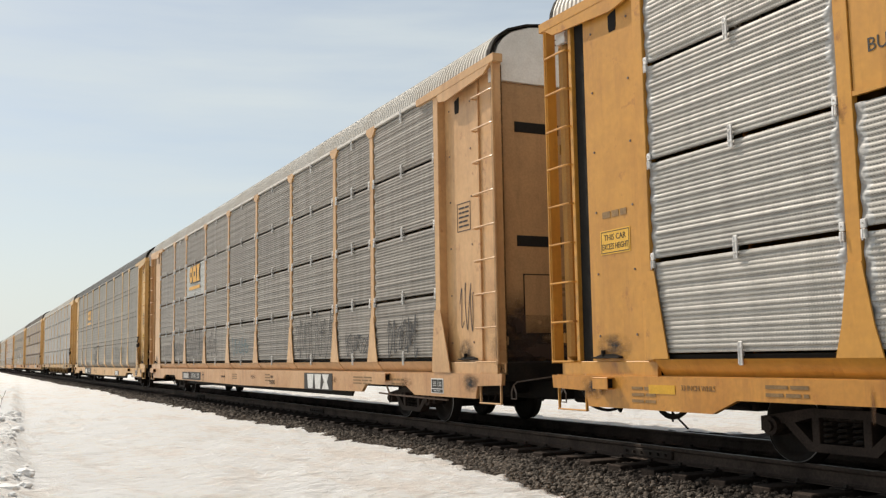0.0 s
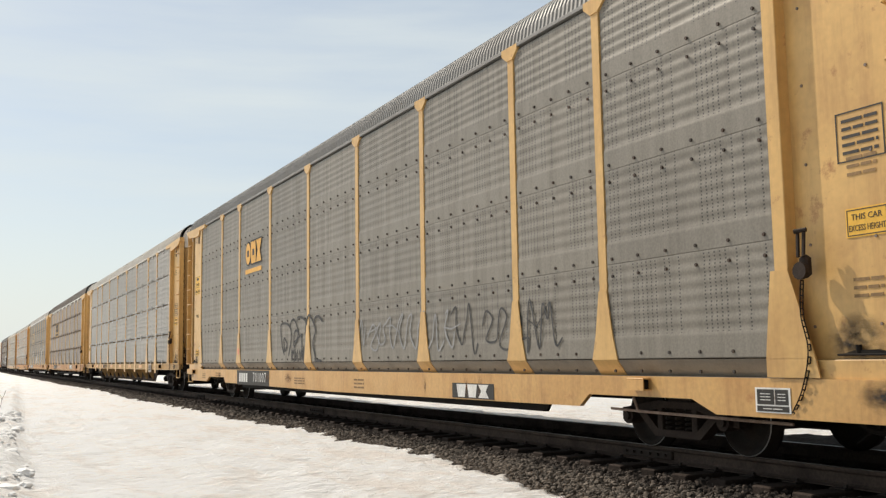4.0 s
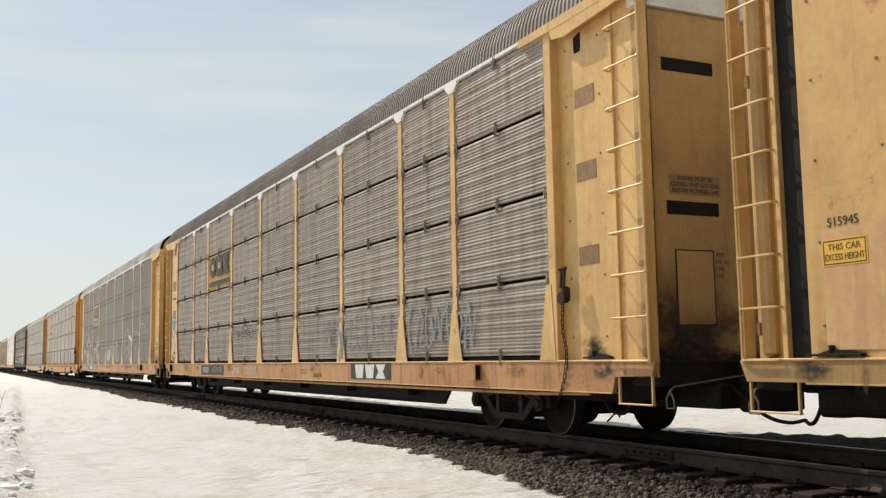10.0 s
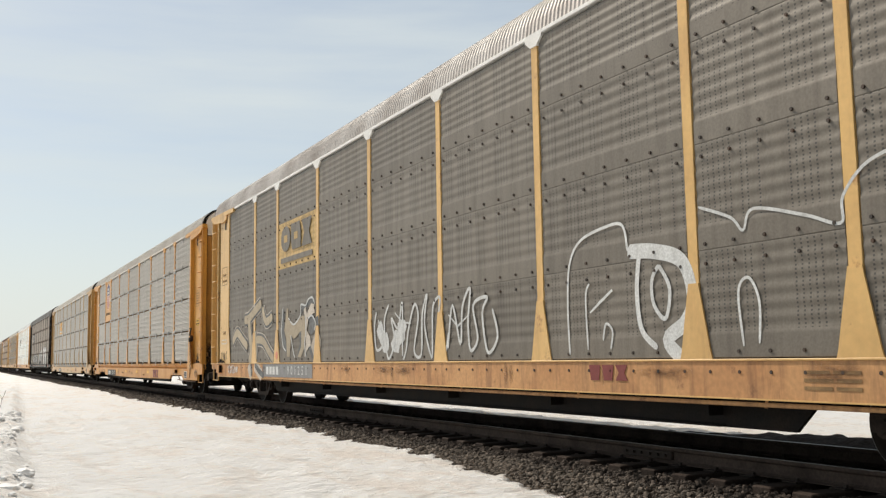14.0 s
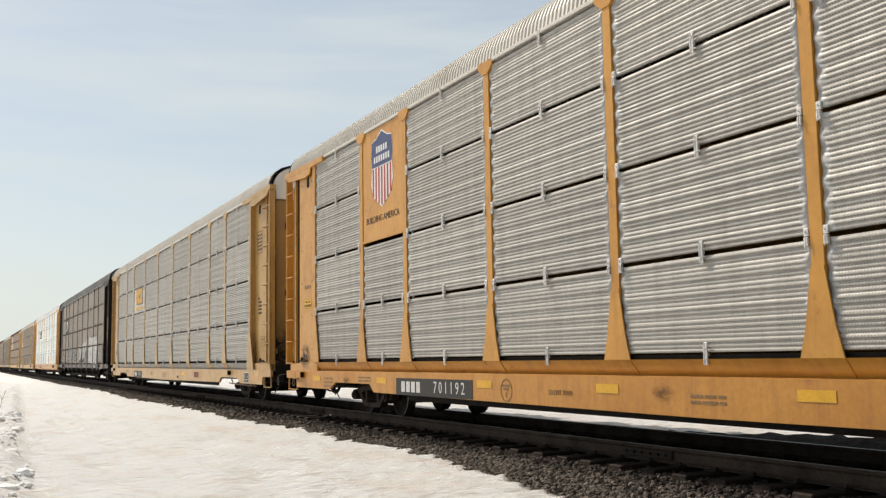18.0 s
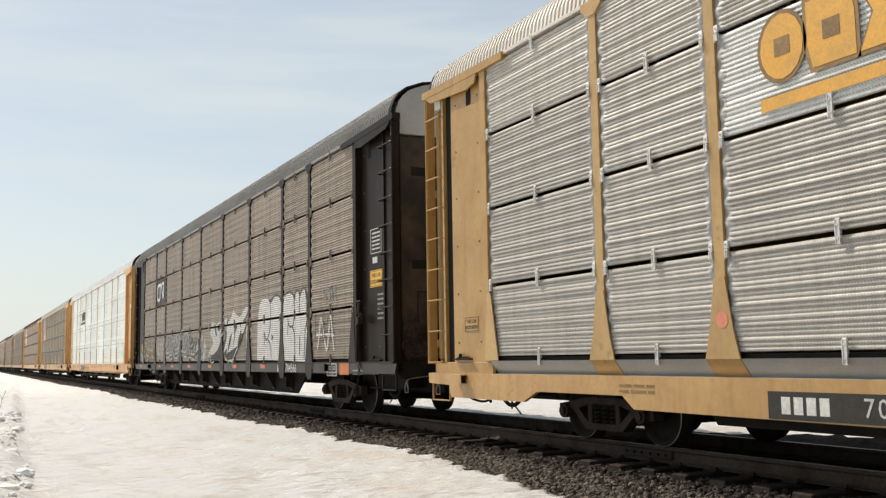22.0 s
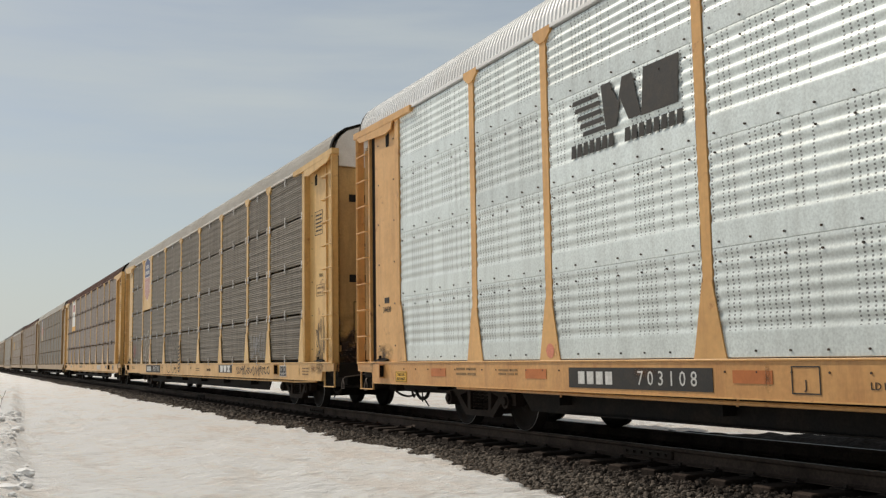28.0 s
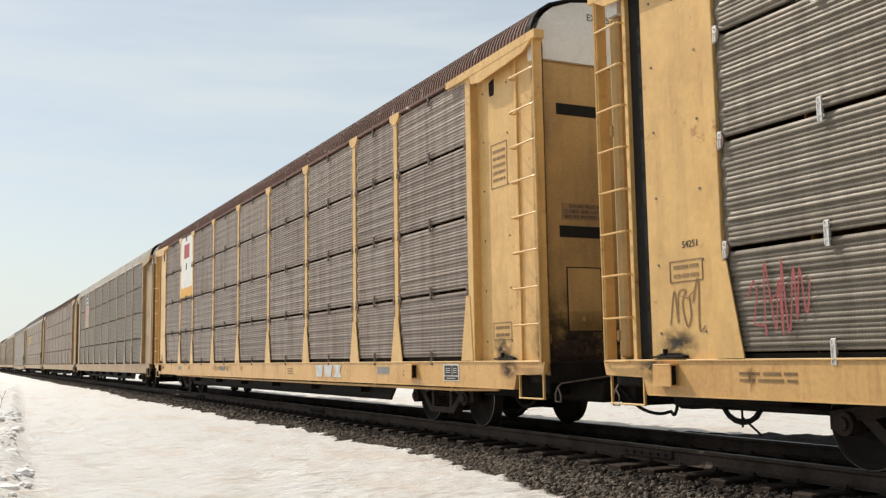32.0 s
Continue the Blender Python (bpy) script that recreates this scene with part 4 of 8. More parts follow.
def coil(bm):
    pts = [(0.06 * math.cos(a), 0.06 * math.sin(a), 0.0 + 0.25 * a / (2 * math.pi * 5)) for a in (i * 2 * math.pi / 8 for i in range(41))]
    n, rings = 5, []
    for i, p in enumerate(pts):
        d = (Vector(pts[min(i + 1, 40)]) - Vector(pts[max(i - 1, 0)])).normalized()
        u = d.cross(Vector((0, 0, 1))).normalized()
        w = d.cross(u)
        rings.append([bm.verts.new(Vector(p) + (u * math.cos(k * 2 * math.pi / n) + w * math.sin(k * 2 * math.pi / n)) * 0.016) for k in range(n)])
    for lo, hi in zip(rings, rings[1:]):
        for k in range(n):
            bm.faces.new((lo[k], lo[(k + 1) % n], hi[(k + 1) % n], hi[k]))


WHEELSETS = []


def build_truck(car, y, near, small):
    """A two-axle truck; small: the low kind with 28-inch wheels."""
    r, half = (0.356, 0.775) if small else (0.42, 0.885)

    def bolster(bm):
        box(bm, -1.02, 1.02, -0.2, 0.2, 0.42, 0.60, 0.02)
        box(bm, -0.3, 0.3, -0.3, 0.3, 0.60, 0.80, 0.02)
        for s in (-1, 1):
            box(bm, -0.9, 0.9, s * 0.42 - 0.04, s * 0.42 + 0.04, 0.22, 0.34, 0.01)
    truck = piece("truck", "truck", bolster, truck_steel, car, (0, y, 0), "dark grimy cast steel railway truck")
    for s in (-1, 1):
        ob = piece("side_frame", ("side_frame", s), side_frame, truck_steel, truck, (s * 1.0, 0, 0))
        ob.scale = (1, half / 0.885, r / 0.42)
    if near:
        for dy in (-0.16, 0.0, 0.16):
            piece("spring", "spring", coil, wheel_steel, truck, (-1.0, dy, 0.28 if not small else 0.23), "coil spring")
    for dy in (-half, half):
        ob = new("wheelset", wheelset_mesh(r))
        ob.parent, ob.location = truck, (0, dy, r)
        ob["label"] = "steel wheel pair with bright worn rims"
        WHEELSETS.append((ob, dy, r, near))


def build_end(car, s, c, near):
    """One end of a car, s = 1 or -1: corner post, plain panel, ladder, header, end wall, coupler."""
    paint, style, rise = c["paint"], c["sill"], c.get("rise", 1.0)
    at = lambda a, b: (min(s * a, s * b), max(s * a, s * b))

    face = -1.465 if s > 0 else -1.392         # the panel beside the ladder; at the rear end it lies deeper

    def panel(bm):
        y0, y1 = at(11.78, 12.86 if s > 0 else 12.985)
        box(bm, face, face + 0.025, y0, y1, 0.97, 5.02, 0.004)
    piece("end_panel", ("end_panel", s), panel, paint, car)
    piece("corner_post", ("corner_post", s), lambda bm: box(bm, -1.514, -1.38, *at(11.70, 11.86), 0.97, 5.06, 0.010), paint, car)

    if near:
        for z in (1.25, 1.95, 2.65, 3.35, 4.05, 4.75):
            for y in (12.02, 12.70):
                piece("bolt", "end_bolt", lambda bm: rod(bm, (-0.010, 0, 0), (0.0, 0, 0), 0.014, 6), dark_clip, car, (face, s * y, z))

    def recess(bm):
        if s > 0:
            box(bm, -1.33, -1.30, 13.15, 13.60, 0.80, 5.10)
            box(bm, -1.45, -1.20, 13.13, 13.17, 0.95, 5.05, 0.006)
        else:
            box(bm, -1.40, -1.37, -13.60, -12.98, 0.80, 5.10)
    piece("ladder_recess", ("ladder_recess", s), recess, paint, car)
    # near-black strips stand in for the shade inside the door gap
    if s > 0:
        piece("door_gap", "door_gap", lambda bm: box(bm, -1.42, -1.39, 12.84, 13.14, 0.97, 5.04), hollow_shade, car, label="dark gap beside the end door")
    else:
        piece("door_gap", "rear_gap", lambda bm: box(bm, -1.388, -1.365, -13.60, -13.50, 0.97, 5.04), hollow_shade, car, label="dark gap beside the end door")
    inner = 13.14 if s > 0 else 12.98
    if near:
        def stile(bm):
            rod(bm, (-1.52, s * 13.62, 0.95), (-1.52, s * 13.62, 5.1), 0.018, 6)
            box(bm, -1.519, -1.39, *at(13.585, 13.61), 0.95, 5.1)
        piece("ladder_stile", ("ladder_stile", s), stile, paint, car)
        piece("ladder_stile", ("inner_stile", s), lambda bm: box(bm, -1.475 if s > 0 else -1.43, -1.38, *at(inner - 0.03, inner + 0.03), 0.95, 5.05, 0.006), paint, car)

        def rung(bm):
            hook = s * (inner + 0.005)
            pipe(bm, [(-1.42, hook, 0.03), (-1.45, hook, 0.0), (-1.53, hook + s * 0.02, 0.0), (-1.545, hook + s * 0.05, 0.0), (-1.545, s * 13.57, 0.0), (-1.535, s * 13.60, 0.0), (-1.52, s * 13.62, 0.025)], 0.013, 6)
        for k in range(9):
            piece("ladder_rung", ("ladder_rung", s), rung, paint, car, (0, 0, 0.97 + k * 0.465))

    def header(bm):
        o = [(s * 11.15, 5.02), (s * 11.15, 5.12), (s * 13.70, 5.17), (s * 13.70, 5.06), (s * 11.9, 5.02)]
        slab(bm, o, -1.55, -1.40)
        o = [(s * 11.9, 5.02), (s * 13.6, 5.06), (s * 13.4, 4.95), (s * 12.2, 4.86), (s * 11.95, 4.90)]
        slab(bm, o, -1.545, -1.519)
    piece("header", ("header", s), header, paint, car)

    def hook_hole(bm):
        y = s * 12.28
        slab(bm, [(y - 0.06, 4.66), (y + 0.06, 4.66), (y + 0.075, 4.72), (y + 0.075, 4.86), (y - 0.075, 4.90), (y - 0.075, 4.72)], face - 0.003, face + 0.003)
    piece("lifting_slot", ("lifting_slot", s), hook_hole, hollow_shade, car)

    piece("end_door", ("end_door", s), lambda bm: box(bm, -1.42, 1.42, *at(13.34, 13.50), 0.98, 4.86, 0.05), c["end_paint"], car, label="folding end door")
    piece("end_cap", ("end_cap", s, rise), lambda bm: arch(bm, *at(13.32, 13.51), 4.86, 1.42, rise), c.get("cap", white_paint), car, label="pale arched band above the end door")
    # black strip for the shadowed recess between roof end and end cap
    piece("roof_lip", ("roof_lip", s, rise), lambda bm: roof_lip(bm, s, rise), c.get("lip", black_steel), car)
    for z in (2.62, 4.22):
        def slot(bm):
            box(bm, -1.12, -0.40, *at(13.495, 13.506), -0.075, 0.075, 0.003)
        piece("door_slot", ("door_slot", s), slot, hollow_shade, car, (0, 0, z))
    if near and s < 0:
        def hatch(bm):
            box(bm, -1.02, -0.52, -13.512, -13.50, 1.35, 2.15, 0.004)
            rod(bm, (-0.80, -13.525, 1.50), (-0.80, -13.51, 1.50), 0.03, 8)
        piece("door_hatch_gap", "door_hatch_gap", lambda bm: box(bm, -1.035, -0.505, -13.507, -13.50, 1.335, 2.165), hollow_shade, car)
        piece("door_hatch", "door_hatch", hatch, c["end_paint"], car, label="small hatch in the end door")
    if near:
        for zz in (1.25, 3.55):
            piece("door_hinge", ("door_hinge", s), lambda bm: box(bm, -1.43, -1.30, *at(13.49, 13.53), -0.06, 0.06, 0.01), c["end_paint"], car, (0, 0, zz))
    # end sill, coupler and hose
    piece("end_sill", ("end_sill", s), lambda bm: (box(bm, -1.40, 1.40, *at(13.15, 13.60), 0.70, 0.97, 0.02), box(bm, -0.32, 0.32, *at(12.0, 13.6), 0.45, 0.92, 0.02)), black_steel, car)

    piece("draft_gear", ("draft_gear", s), lambda bm: (box(bm, -0.62, 0.62, *at(11.2, 13.62), 0.44, 0.72, 0.03), box(bm, -0.34, 0.34, *at(13.6, 13.9), 0.40, 0.95, 0.03), box(bm, -0.95, -0.62, *at(11.5, 12.9), 0.52, 0.80, 0.02)), black_steel, car, label="grimy draft gear below the end")

    def coupler(bm):
        box(bm, -0.11, 0.11, *at(13.55, 14.02), 0.72, 0.90, 0.03)
        box(bm, -0.20, 0.16, *at(13.98, 14.28), 0.62, 0.98, 0.05)
        box(bm, 0.06, 0.20, *at(14.02, 14.33), 0.68, 0.94, 0.03)
    piece("coupler", ("coupler", s), coupler, black_steel, car, label="grimy steel knuckle coupler")

    def hose(bm):
        pipe(bm, curve_through([(-0.45, s * 13.5, 0.75), (-0.42, s * 13.72, 0.60), (-0.30, s * 13.95, 0.38), (-0.18, s * 14.15, 0.31), (-0.1, s * 14.3, 0.34)], 4), 0.021, 6)
    piece("brake_hose", ("brake_hose", s), hose, black_steel, car)

    def stirrup(bm):
        low = 0.42 if style == "flared" else 0.52
        box(bm, -1.482, -1.452, *at(13.575, 13.60), low, 0.82, 0.005)
        box(bm, -1.482, -1.452, *at(13.0, 13.025), low, 0.82, 0.005)
        box(bm, -1.49, -1.445, *at(13.0, 13.60), low - 0.018, low, 0.004)
    piece("stirrup_step", ("stirrup_step", s, style), stirrup, paint, car, label="bent bar stirrup step")
    if near:
        def lever(bm):
            pipe(bm, [(-0.4, s * 13.78, 0.80), (-1.30, s * 13.72, 0.70), (-1.34, s * 13.70, 0.66), (-1.34, s * 13.64, 0.58), (-1.34, s * 13.64, 0.48), (-1.34, s * 13.76, 0.48), (-1.34, s * 13.76, 0.56), (-1.34, s * 13.70, 0.66)], 0.010, 5)
        piece("cut_lever", ("cut_lever", s), lever, dark_clip, car, label="bent uncoupling lever")

        def loop(bm):
            pts = [(-0.9, s * (12.2 + 0.27 * math.cos(a)), 0.55 - 0.20 * math.sin(a)) for a in (i * math.pi / 8 for i in range(9))]
            pipe(bm, pts, 0.03, 6)
            pipe(bm, [(-0.9, s * 12.7, 0.52), (-0.9, s * 11.0, 0.50)], 0.028, 6)
            pipe(bm, [(-0.9, s * 12.2, 0.55), (-0.9, s * 12.2, 0.30)], 0.012, 5)
            pipe(bm, [(-0.9, s * 12.2, 0.40), (-0.9, s * 11.95, 0.24)], 0.012, 5)
        piece("brake_pipe", ("brake_pipe", s), loop, black_steel, car, label="looped black brake pipe below the sill")


def roof_lip(bm, s, rise):
    half = [(x * 1.006, z + 0.012) for x, z in roof_line(rise)]
    prof = half + [(-x, z) for x, z in reversed(half[:-1])]
    inner = [(x * 0.985, z - 0.025) for x, z in prof]
    y0, y1 = s * 13.42, s * 13.53
    a, b = [bm.verts.new((x, y0, z)) for x, z in prof], [bm.verts.new((x, y1, z)) for x, z in prof]
    c, d = [bm.verts.new((x, y0, z)) for x, z in inner], [bm.verts.new((x, y1, z)) for x, z in inner]
    for i in range(len(prof) - 1):
        bm.faces.new((a[i], a[i + 1], b[i + 1], b[i]))
        bm.faces.new((c[i], d[i], d[i + 1], c[i + 1]))
        bm.faces.new((b[i], b[i + 1], d[i + 1], d[i]))
        bm.faces.new((a[i], c[i], c[i + 1], a[i + 1]))


def handbrake(car, s, paint):
    """The geared hand brake with its chain beside the corner post."""
    def build(bm):
        box(bm, -1.54, -1.46, -0.05, 0.05, 1.66, 1.86, 0.03)
        rod(bm, (-1.58, 0, 1.72), (-1.54, 0, 1.72), 0.075, 12)
        rod(bm, (-1.56, 0.02, 1.84), (-1.52, 0.05, 2.06), 0.018, 6)
        rod(bm, (-1.56, -0.04, 1.84), (-1.52, -0.02, 2.06), 0.018, 6)
        rod(bm, (-1.56, 0.05, 2.06), (-1.52, -0.05, 2.07), 0.02, 6)
    piece("hand_brake", "hand_brake", build, truck_steel, car, (0, s * 12.05, 0), "dark geared hand brake")

    def chain(bm):      # one link after another, each turned against the last
        line = curve_through([(-1.55, 0.0, 1.64), (-1.54, 0.03, 1.35), (-1.53, -0.02, 1.05), (-1.52, 0.08, 0.72), (-1.50, 0.24, 0.50)], 6)
        for i, (p, q) in enumerate(zip(line, line[1:])):
            d = Vector((0, 0.016, 0)) if i % 2 else Vector((0.016, 0, 0))
            for k in (-1, 1):
                rod(bm, Vector(p) + d * k, Vector(q) + d * k, 0.006, 5)
            rod(bm, Vector(p) - d, Vector(p) + d, 0.006, 5)
    piece("brake_chain", "brake_chain", chain, black_steel, car, (0, s * 12.05, 0), "hanging black chain of the hand brake")


def shield(car, words, slogan):
    """A striped shield emblem on the flat board."""
    y0, z0, w, h = 8.12, 4.30 if not slogan else 4.42, 0.50, 0.66
    o = [(-0.40, 0.62), (-0.22, 0.66), (0.0, 0.80), (0.22, 0.66), (0.40, 0.62), (0.44, 0.30), (0.40, 0.05), (0.44, -0.25), (0.36, -0.52), (0.18, -0.66), (0.0, -0.78), (-0.18, -0.66), (-0.36, -0.52), (-0.44, -0.25), (-0.40, 0.05), (-0.44, 0.30)]
    o = [(y * w / 0.5 * 1.12, z * h / 0.66) for y, z in o]
    field = piece("shield_emblem", "shield_field", lambda bm: slab(bm, o, -0.002, 0.002), white_paint, car, (-1.493, y0, z0), "white shield with red stripes and a blue top")
    if not slogan:
        field.scale = (1, 1.22, 1.12)
    else:
        field.scale, field.location.z = (1, 1.0, 0.86), z0 - 0.10
    piece("blue_chief", "shield_chief", lambda bm: slab(bm, [(-0.44, 0.07), (-0.48, 0.30), (-0.44, 0.60), (-0.24, 0.64), (0.0, 0.77), (0.24, 0.64), (0.44, 0.60), (0.48, 0.30), (0.44, 0.07)], -0.001, 0.001), logo_blue, field, (-0.004, 0, 0))
    for k in range(7):
        yy = -0.39 + k * 0.13
        low = -0.74 + abs(yy) ** 1.6 * 0.95
        piece("red_stripe", ("red_stripe", k), lambda bm, yy=yy, low=low: slab(bm, [(yy - 0.032, 0.05), (yy + 0.032, 0.05), (yy + 0.032, low), (yy - 0.032, low)], -0.001, 0.001), logo_red, field, (-0.004, 0, 0))
    if words:
        for z, n in ((0.42, 5), (0.22, 7)):
            def bars(bm, n=n):
                for i in range(n):
                    yy = (i - (n - 1) / 2) * 0.105
                    box(bm, -0.001, 0.001, yy - 0.034, yy + 0.034, -0.065, 0.065)
            piece("emblem_bars", ("emblem_bars", n), bars, white_ink, field, (-0.006, 0, z))
    if slogan:
        writing("slogan", "BUILDING AMERICA", 0.165, black_ink, car, 8.12, 3.46, -1.493, "black stencilled slogan")


def build_car(c, near=True):
    """A covered autorack railcar, about 27.4 m over its end sills; the camera's side is -x."""
    car = tagged(new("autorack_railcar"), c["label"], "railcar", "railcars of the train")
    paint, style = c["paint"], c["sill"]
    # underframe
    piece("deck", "deck", lambda bm: (box(bm, -1.36, 1.50, -13.4, 13.4, 0.86, 0.95), box(bm, -0.3, 0.3, -13.2, 13.2, 0.48, 0.86, 0.02)), black_steel, car)
    piece("side_sill", ("side_sill", style), lambda bm: slab(bm, sill_outline(style), -1.505, -1.45), c.get("sill_paint", paint), car)
    if style == "flared":
        def skirt(bm):
            quads(bm, [(-1.505, -11.7, 0.985), (-1.505, 11.7, 0.985), (-1.385, 11.7, 0.815), (-1.385, -11.7, 0.815), (-1.48, -11.7, 0.985), (-1.48, 11.7, 0.985), (-1.36, 11.7, 0.815), (-1.36, -11.7, 0.815)],
                  [(0, 1, 2, 3), (4, 7, 6, 5), (0, 4, 5, 1), (2, 6, 7, 3), (0, 3, 7, 4), (1, 5, 6, 2)])
            box(bm, -1.45, -1.36, -13.6, 13.6, 0.80, 0.815)
        piece("belly_plate", "inner_web", lambda bm: slab(bm, [(-7.9, 0.80), (7.9, 0.80), (7.5, 0.345), (-7.5, 0.345)], -1.30, -1.26), black_steel, car)
        piece("skirt", "skirt", skirt, c.get("skirt", paint), car)
        for s in (-1, 1):
            piece("skirt_end", ("skirt_end", s), lambda bm, s=s: box(bm, -1.47, -1.42, min(s * 11.7, s * 13.5), max(s * 11.7, s * 13.5), 0.80, 0.97, 0.006), paint, car)
    else:
        def web(bm):
            if style == "straight":
                slab(bm, [(-8.6, 0.80), (8.6, 0.80), (8.1, 0.325), (-8.1, 0.325)], -1.22, -1.18)
            else:
                slab(bm, [(-8.2, 0.80), (8.2, 0.80), (7.4, 0.30), (-7.4, 0.30)], -1.22, -1.18)
            for y in (-7.15, -4.29, -1.43, 1.43, 4.29, 7.15):     # stiffeners
                box(bm, -1.40, -1.22, y - 0.01, y + 0.01, 0.44, 0.80)
            box(bm, -1.30, -1.18, -7.2, 7.2, 0.33, 0.345)
        if style == "fishbelly":
            def gusset(bm):
                p = [(-1.49, 0.775), (-1.20, 0.775), (-1.20, 0.40), (-1.27, 0.40)]
                quads(bm, [(x, y, z) for y in (-0.012, 0.012) for x, z in p], [(0, 1, 2, 3), (7, 6, 5, 4), (0, 4, 5, 1), (1, 5, 6, 2), (2, 6, 7, 3), (3, 7, 4, 0)])
                box(bm, -1.28, -1.20, -0.05, 0.05, 0.385, 0.40)
            for i in range(11):
                piece("gusset", "gusset", gusset, c.get("sill_paint", paint), car, (0, -7.15 + 1.43 * i, 0))
        piece("belly_plate", ("belly_plate", style), web, c.get("belly", black_steel), car)
        piece("sill_flange", ("sill_flange", style), lambda bm: (box(bm, -1.52, -1.40, -13.6, 13.6, 0.965, 0.985, 0.004),
              box(bm, -1.51, -1.40, -12.9, 12.9, 0.615 if style == "straight" else 0.765, 0.63 if style == "straight" else 0.78)), paint, car)
    piece("bottom_rail", "bottom_rail", lambda bm: box(bm, -1.44, -1.36, -11.75, 11.75, 0.985, 1.03), hollow_shade, car)
    # walls
    piece("far_wall", "far_wall", lambda bm: box(bm, 1.44, 1.50, -13.4, 13.4, 0.6, 5.12), paint, car)
    wave = c["panel_style"] == "wave"
    skip = c.get("signs", ())
    for i, (a, b) in enumerate(zip(POSTS, POSTS[1:])):
        a, b = a + (0.01 if i == 0 else 0.085), b - (0.01 if i == 8 else 0.085)
        for j, (z0, z1) in enumerate(ROWS):
            if (i, j) in skip:
                continue
            w, h = round(b - a, 3), round(z1 - z0, 3)
            if wave:
                z1 = z1 + 0.055 if j < 3 else z1
                z0 = 0.995 if j == 0 else z0
                h = round(z1 - z0, 3)
            screen = piece("side_panel", ("wave_panel" if wave else "slat_panel", w, h), wave_panel(w, h, c.get("deep", 0.0035)) if wave else slat_panel(w, h), c.get("panels", {}).get((i, j), c["panel"]), car, (-1.496 + (0.003 * j if wave else 0), (a + b) / 2, (z0 + z1) / 2), smooth=True)
            if c.get("rim") and len(screen.data.materials) == 1:
                screen.data.materials.append(c["rim"])
            if near and wave:
                size = c.get("bolt", 0.018)

                def bolts(bm, w=w, size=size):
                    for k in range(max(3, round(w / 0.48)) + 1):
                        y = -w / 2 + 0.1 + (w - 0.2) * k / max(3, round(w / 0.48))
                        for z in (0.06, -0.13):
                            rod(bm, (-0.014, y, z), (0.004, y, z), size, 6)
                piece("panel_bolts", ("panel_bolts", w, size), bolts, bolt_steel, car, (-1.499, (a + b) / 2, z0))["kind"] = "stuff"
            if near and not wave:
                piece("panel_clip", "panel_clip", clip_mesh, c["clips"], car, (-1.496, (a + b) / 2, z0 - 0.015))
                if j == 3:
                    piece("panel_clip", "panel_clip", clip_mesh, c["clips"], car, (-1.496, (a + b) / 2, z1 - 0.02))
                if j > 0:
                    for y, s in ((a, 1), (b, -1)):
                        piece("panel_latch", "panel_latch", latch_mesh, c["clips"], car, (-1.494, y + s * 0.022, z0 - 0.03))
                        if c.get("discs"):
                            piece("latch_disc", ("latch_disc", s), lambda bm, s=s: slab(bm, [(s * 0.085 * math.sin(k * math.pi / 8), -0.10 * math.cos(k * math.pi / 8)) for k in range(9)], -0.012, 0.0), rust_disc, car, (-1.495, y - s * 0.01, z0 - 0.03))
    if skip:
        board = piece("sign_board", "sign_board", lambda bm: (box(bm, -1.49, -1.47, 7.23, 9.02, 3.09, 5.08, 0.004), box(bm, -1.505, -1.49, 7.23, 9.02, 3.09, 3.13)), c.get("board", paint), car, label="flat painted board that carries an emblem")
        shield(car, c.get("words", True), c.get("slogan", False))
    for i, y in enumerate(POSTS):
        if i in (0, 9):
            continue
        piece("post", ("post", style), post_mesh(style), c.get("posts", paint), car, (-1.5, y, 0))
        piece("post_cap", "post_cap", cap_mesh, c.get("caps", c.get("posts", paint)), car, (-1.5, y, 0))
    for s in (-1, 1):
        y = s * 11.66
        if s < 0 and style == "flared":
            def rear_foot(bm):
                slab(bm, [(0.0, 1.75), (-0.20, 1.75), (-0.46, 0.985), (0.10, 0.985)], -0.022, -0.006)
                slab(bm, [(0.10, 0.985), (-0.46, 0.985), (-0.50, 0.82), (0.10, 0.82)], -0.020, -0.004)
            piece("post", ("rear_foot", style), rear_foot, c.get("posts", paint), car, (-1.5, y, 0))
            continue
        piece("post", ("end_post", style, s), lambda bm, s=s: slab(bm, [(0.09 * s, 1.9), (-0.02 * s, 1.9), (-0.20 * s, 0.99), (0.16 * s, 0.99)], -0.022, -0.007), c.get("posts", paint), car, (-1.5, y, 0))
    rise = c.get("rise", 1.0)
    piece("top_rail", "top_rail", lambda bm: box(bm, -1.515, -1.42, -13.4, 13.4, 5.085, 5.135, 0.006), c.get("eave", c["roof"]), car)
    piece("roof", ("roof", rise), roof_mesh(rise), c["roof"], car, label=c.get("roof_label", ""))
    for s in (-1, 1):
        build_end(car, s, c, near)
        build_truck(car, s * (9.74 if style == "flared" else 9.85), near, style == "flared")
    if near:
        def gear(bm):
            rod(bm, (-0.75, 2.0, 0.58), (-0.75, 3.2, 0.58), 0.17, 14)
            rod(bm, (-0.62, -1.0, 0.56), (-0.62, 0.2, 0.56), 0.13, 12)
            pipe(bm, [(-1.0, -7.0, 0.55), (-1.0, -2.0, 0.50), (-1.0, 4.0, 0.52), (-1.0, 7.4, 0.56)], 0.025, 6)
            box(bm, -0.7, -0.4, -3.2, -2.5, 0.45, 0.75, 0.02)
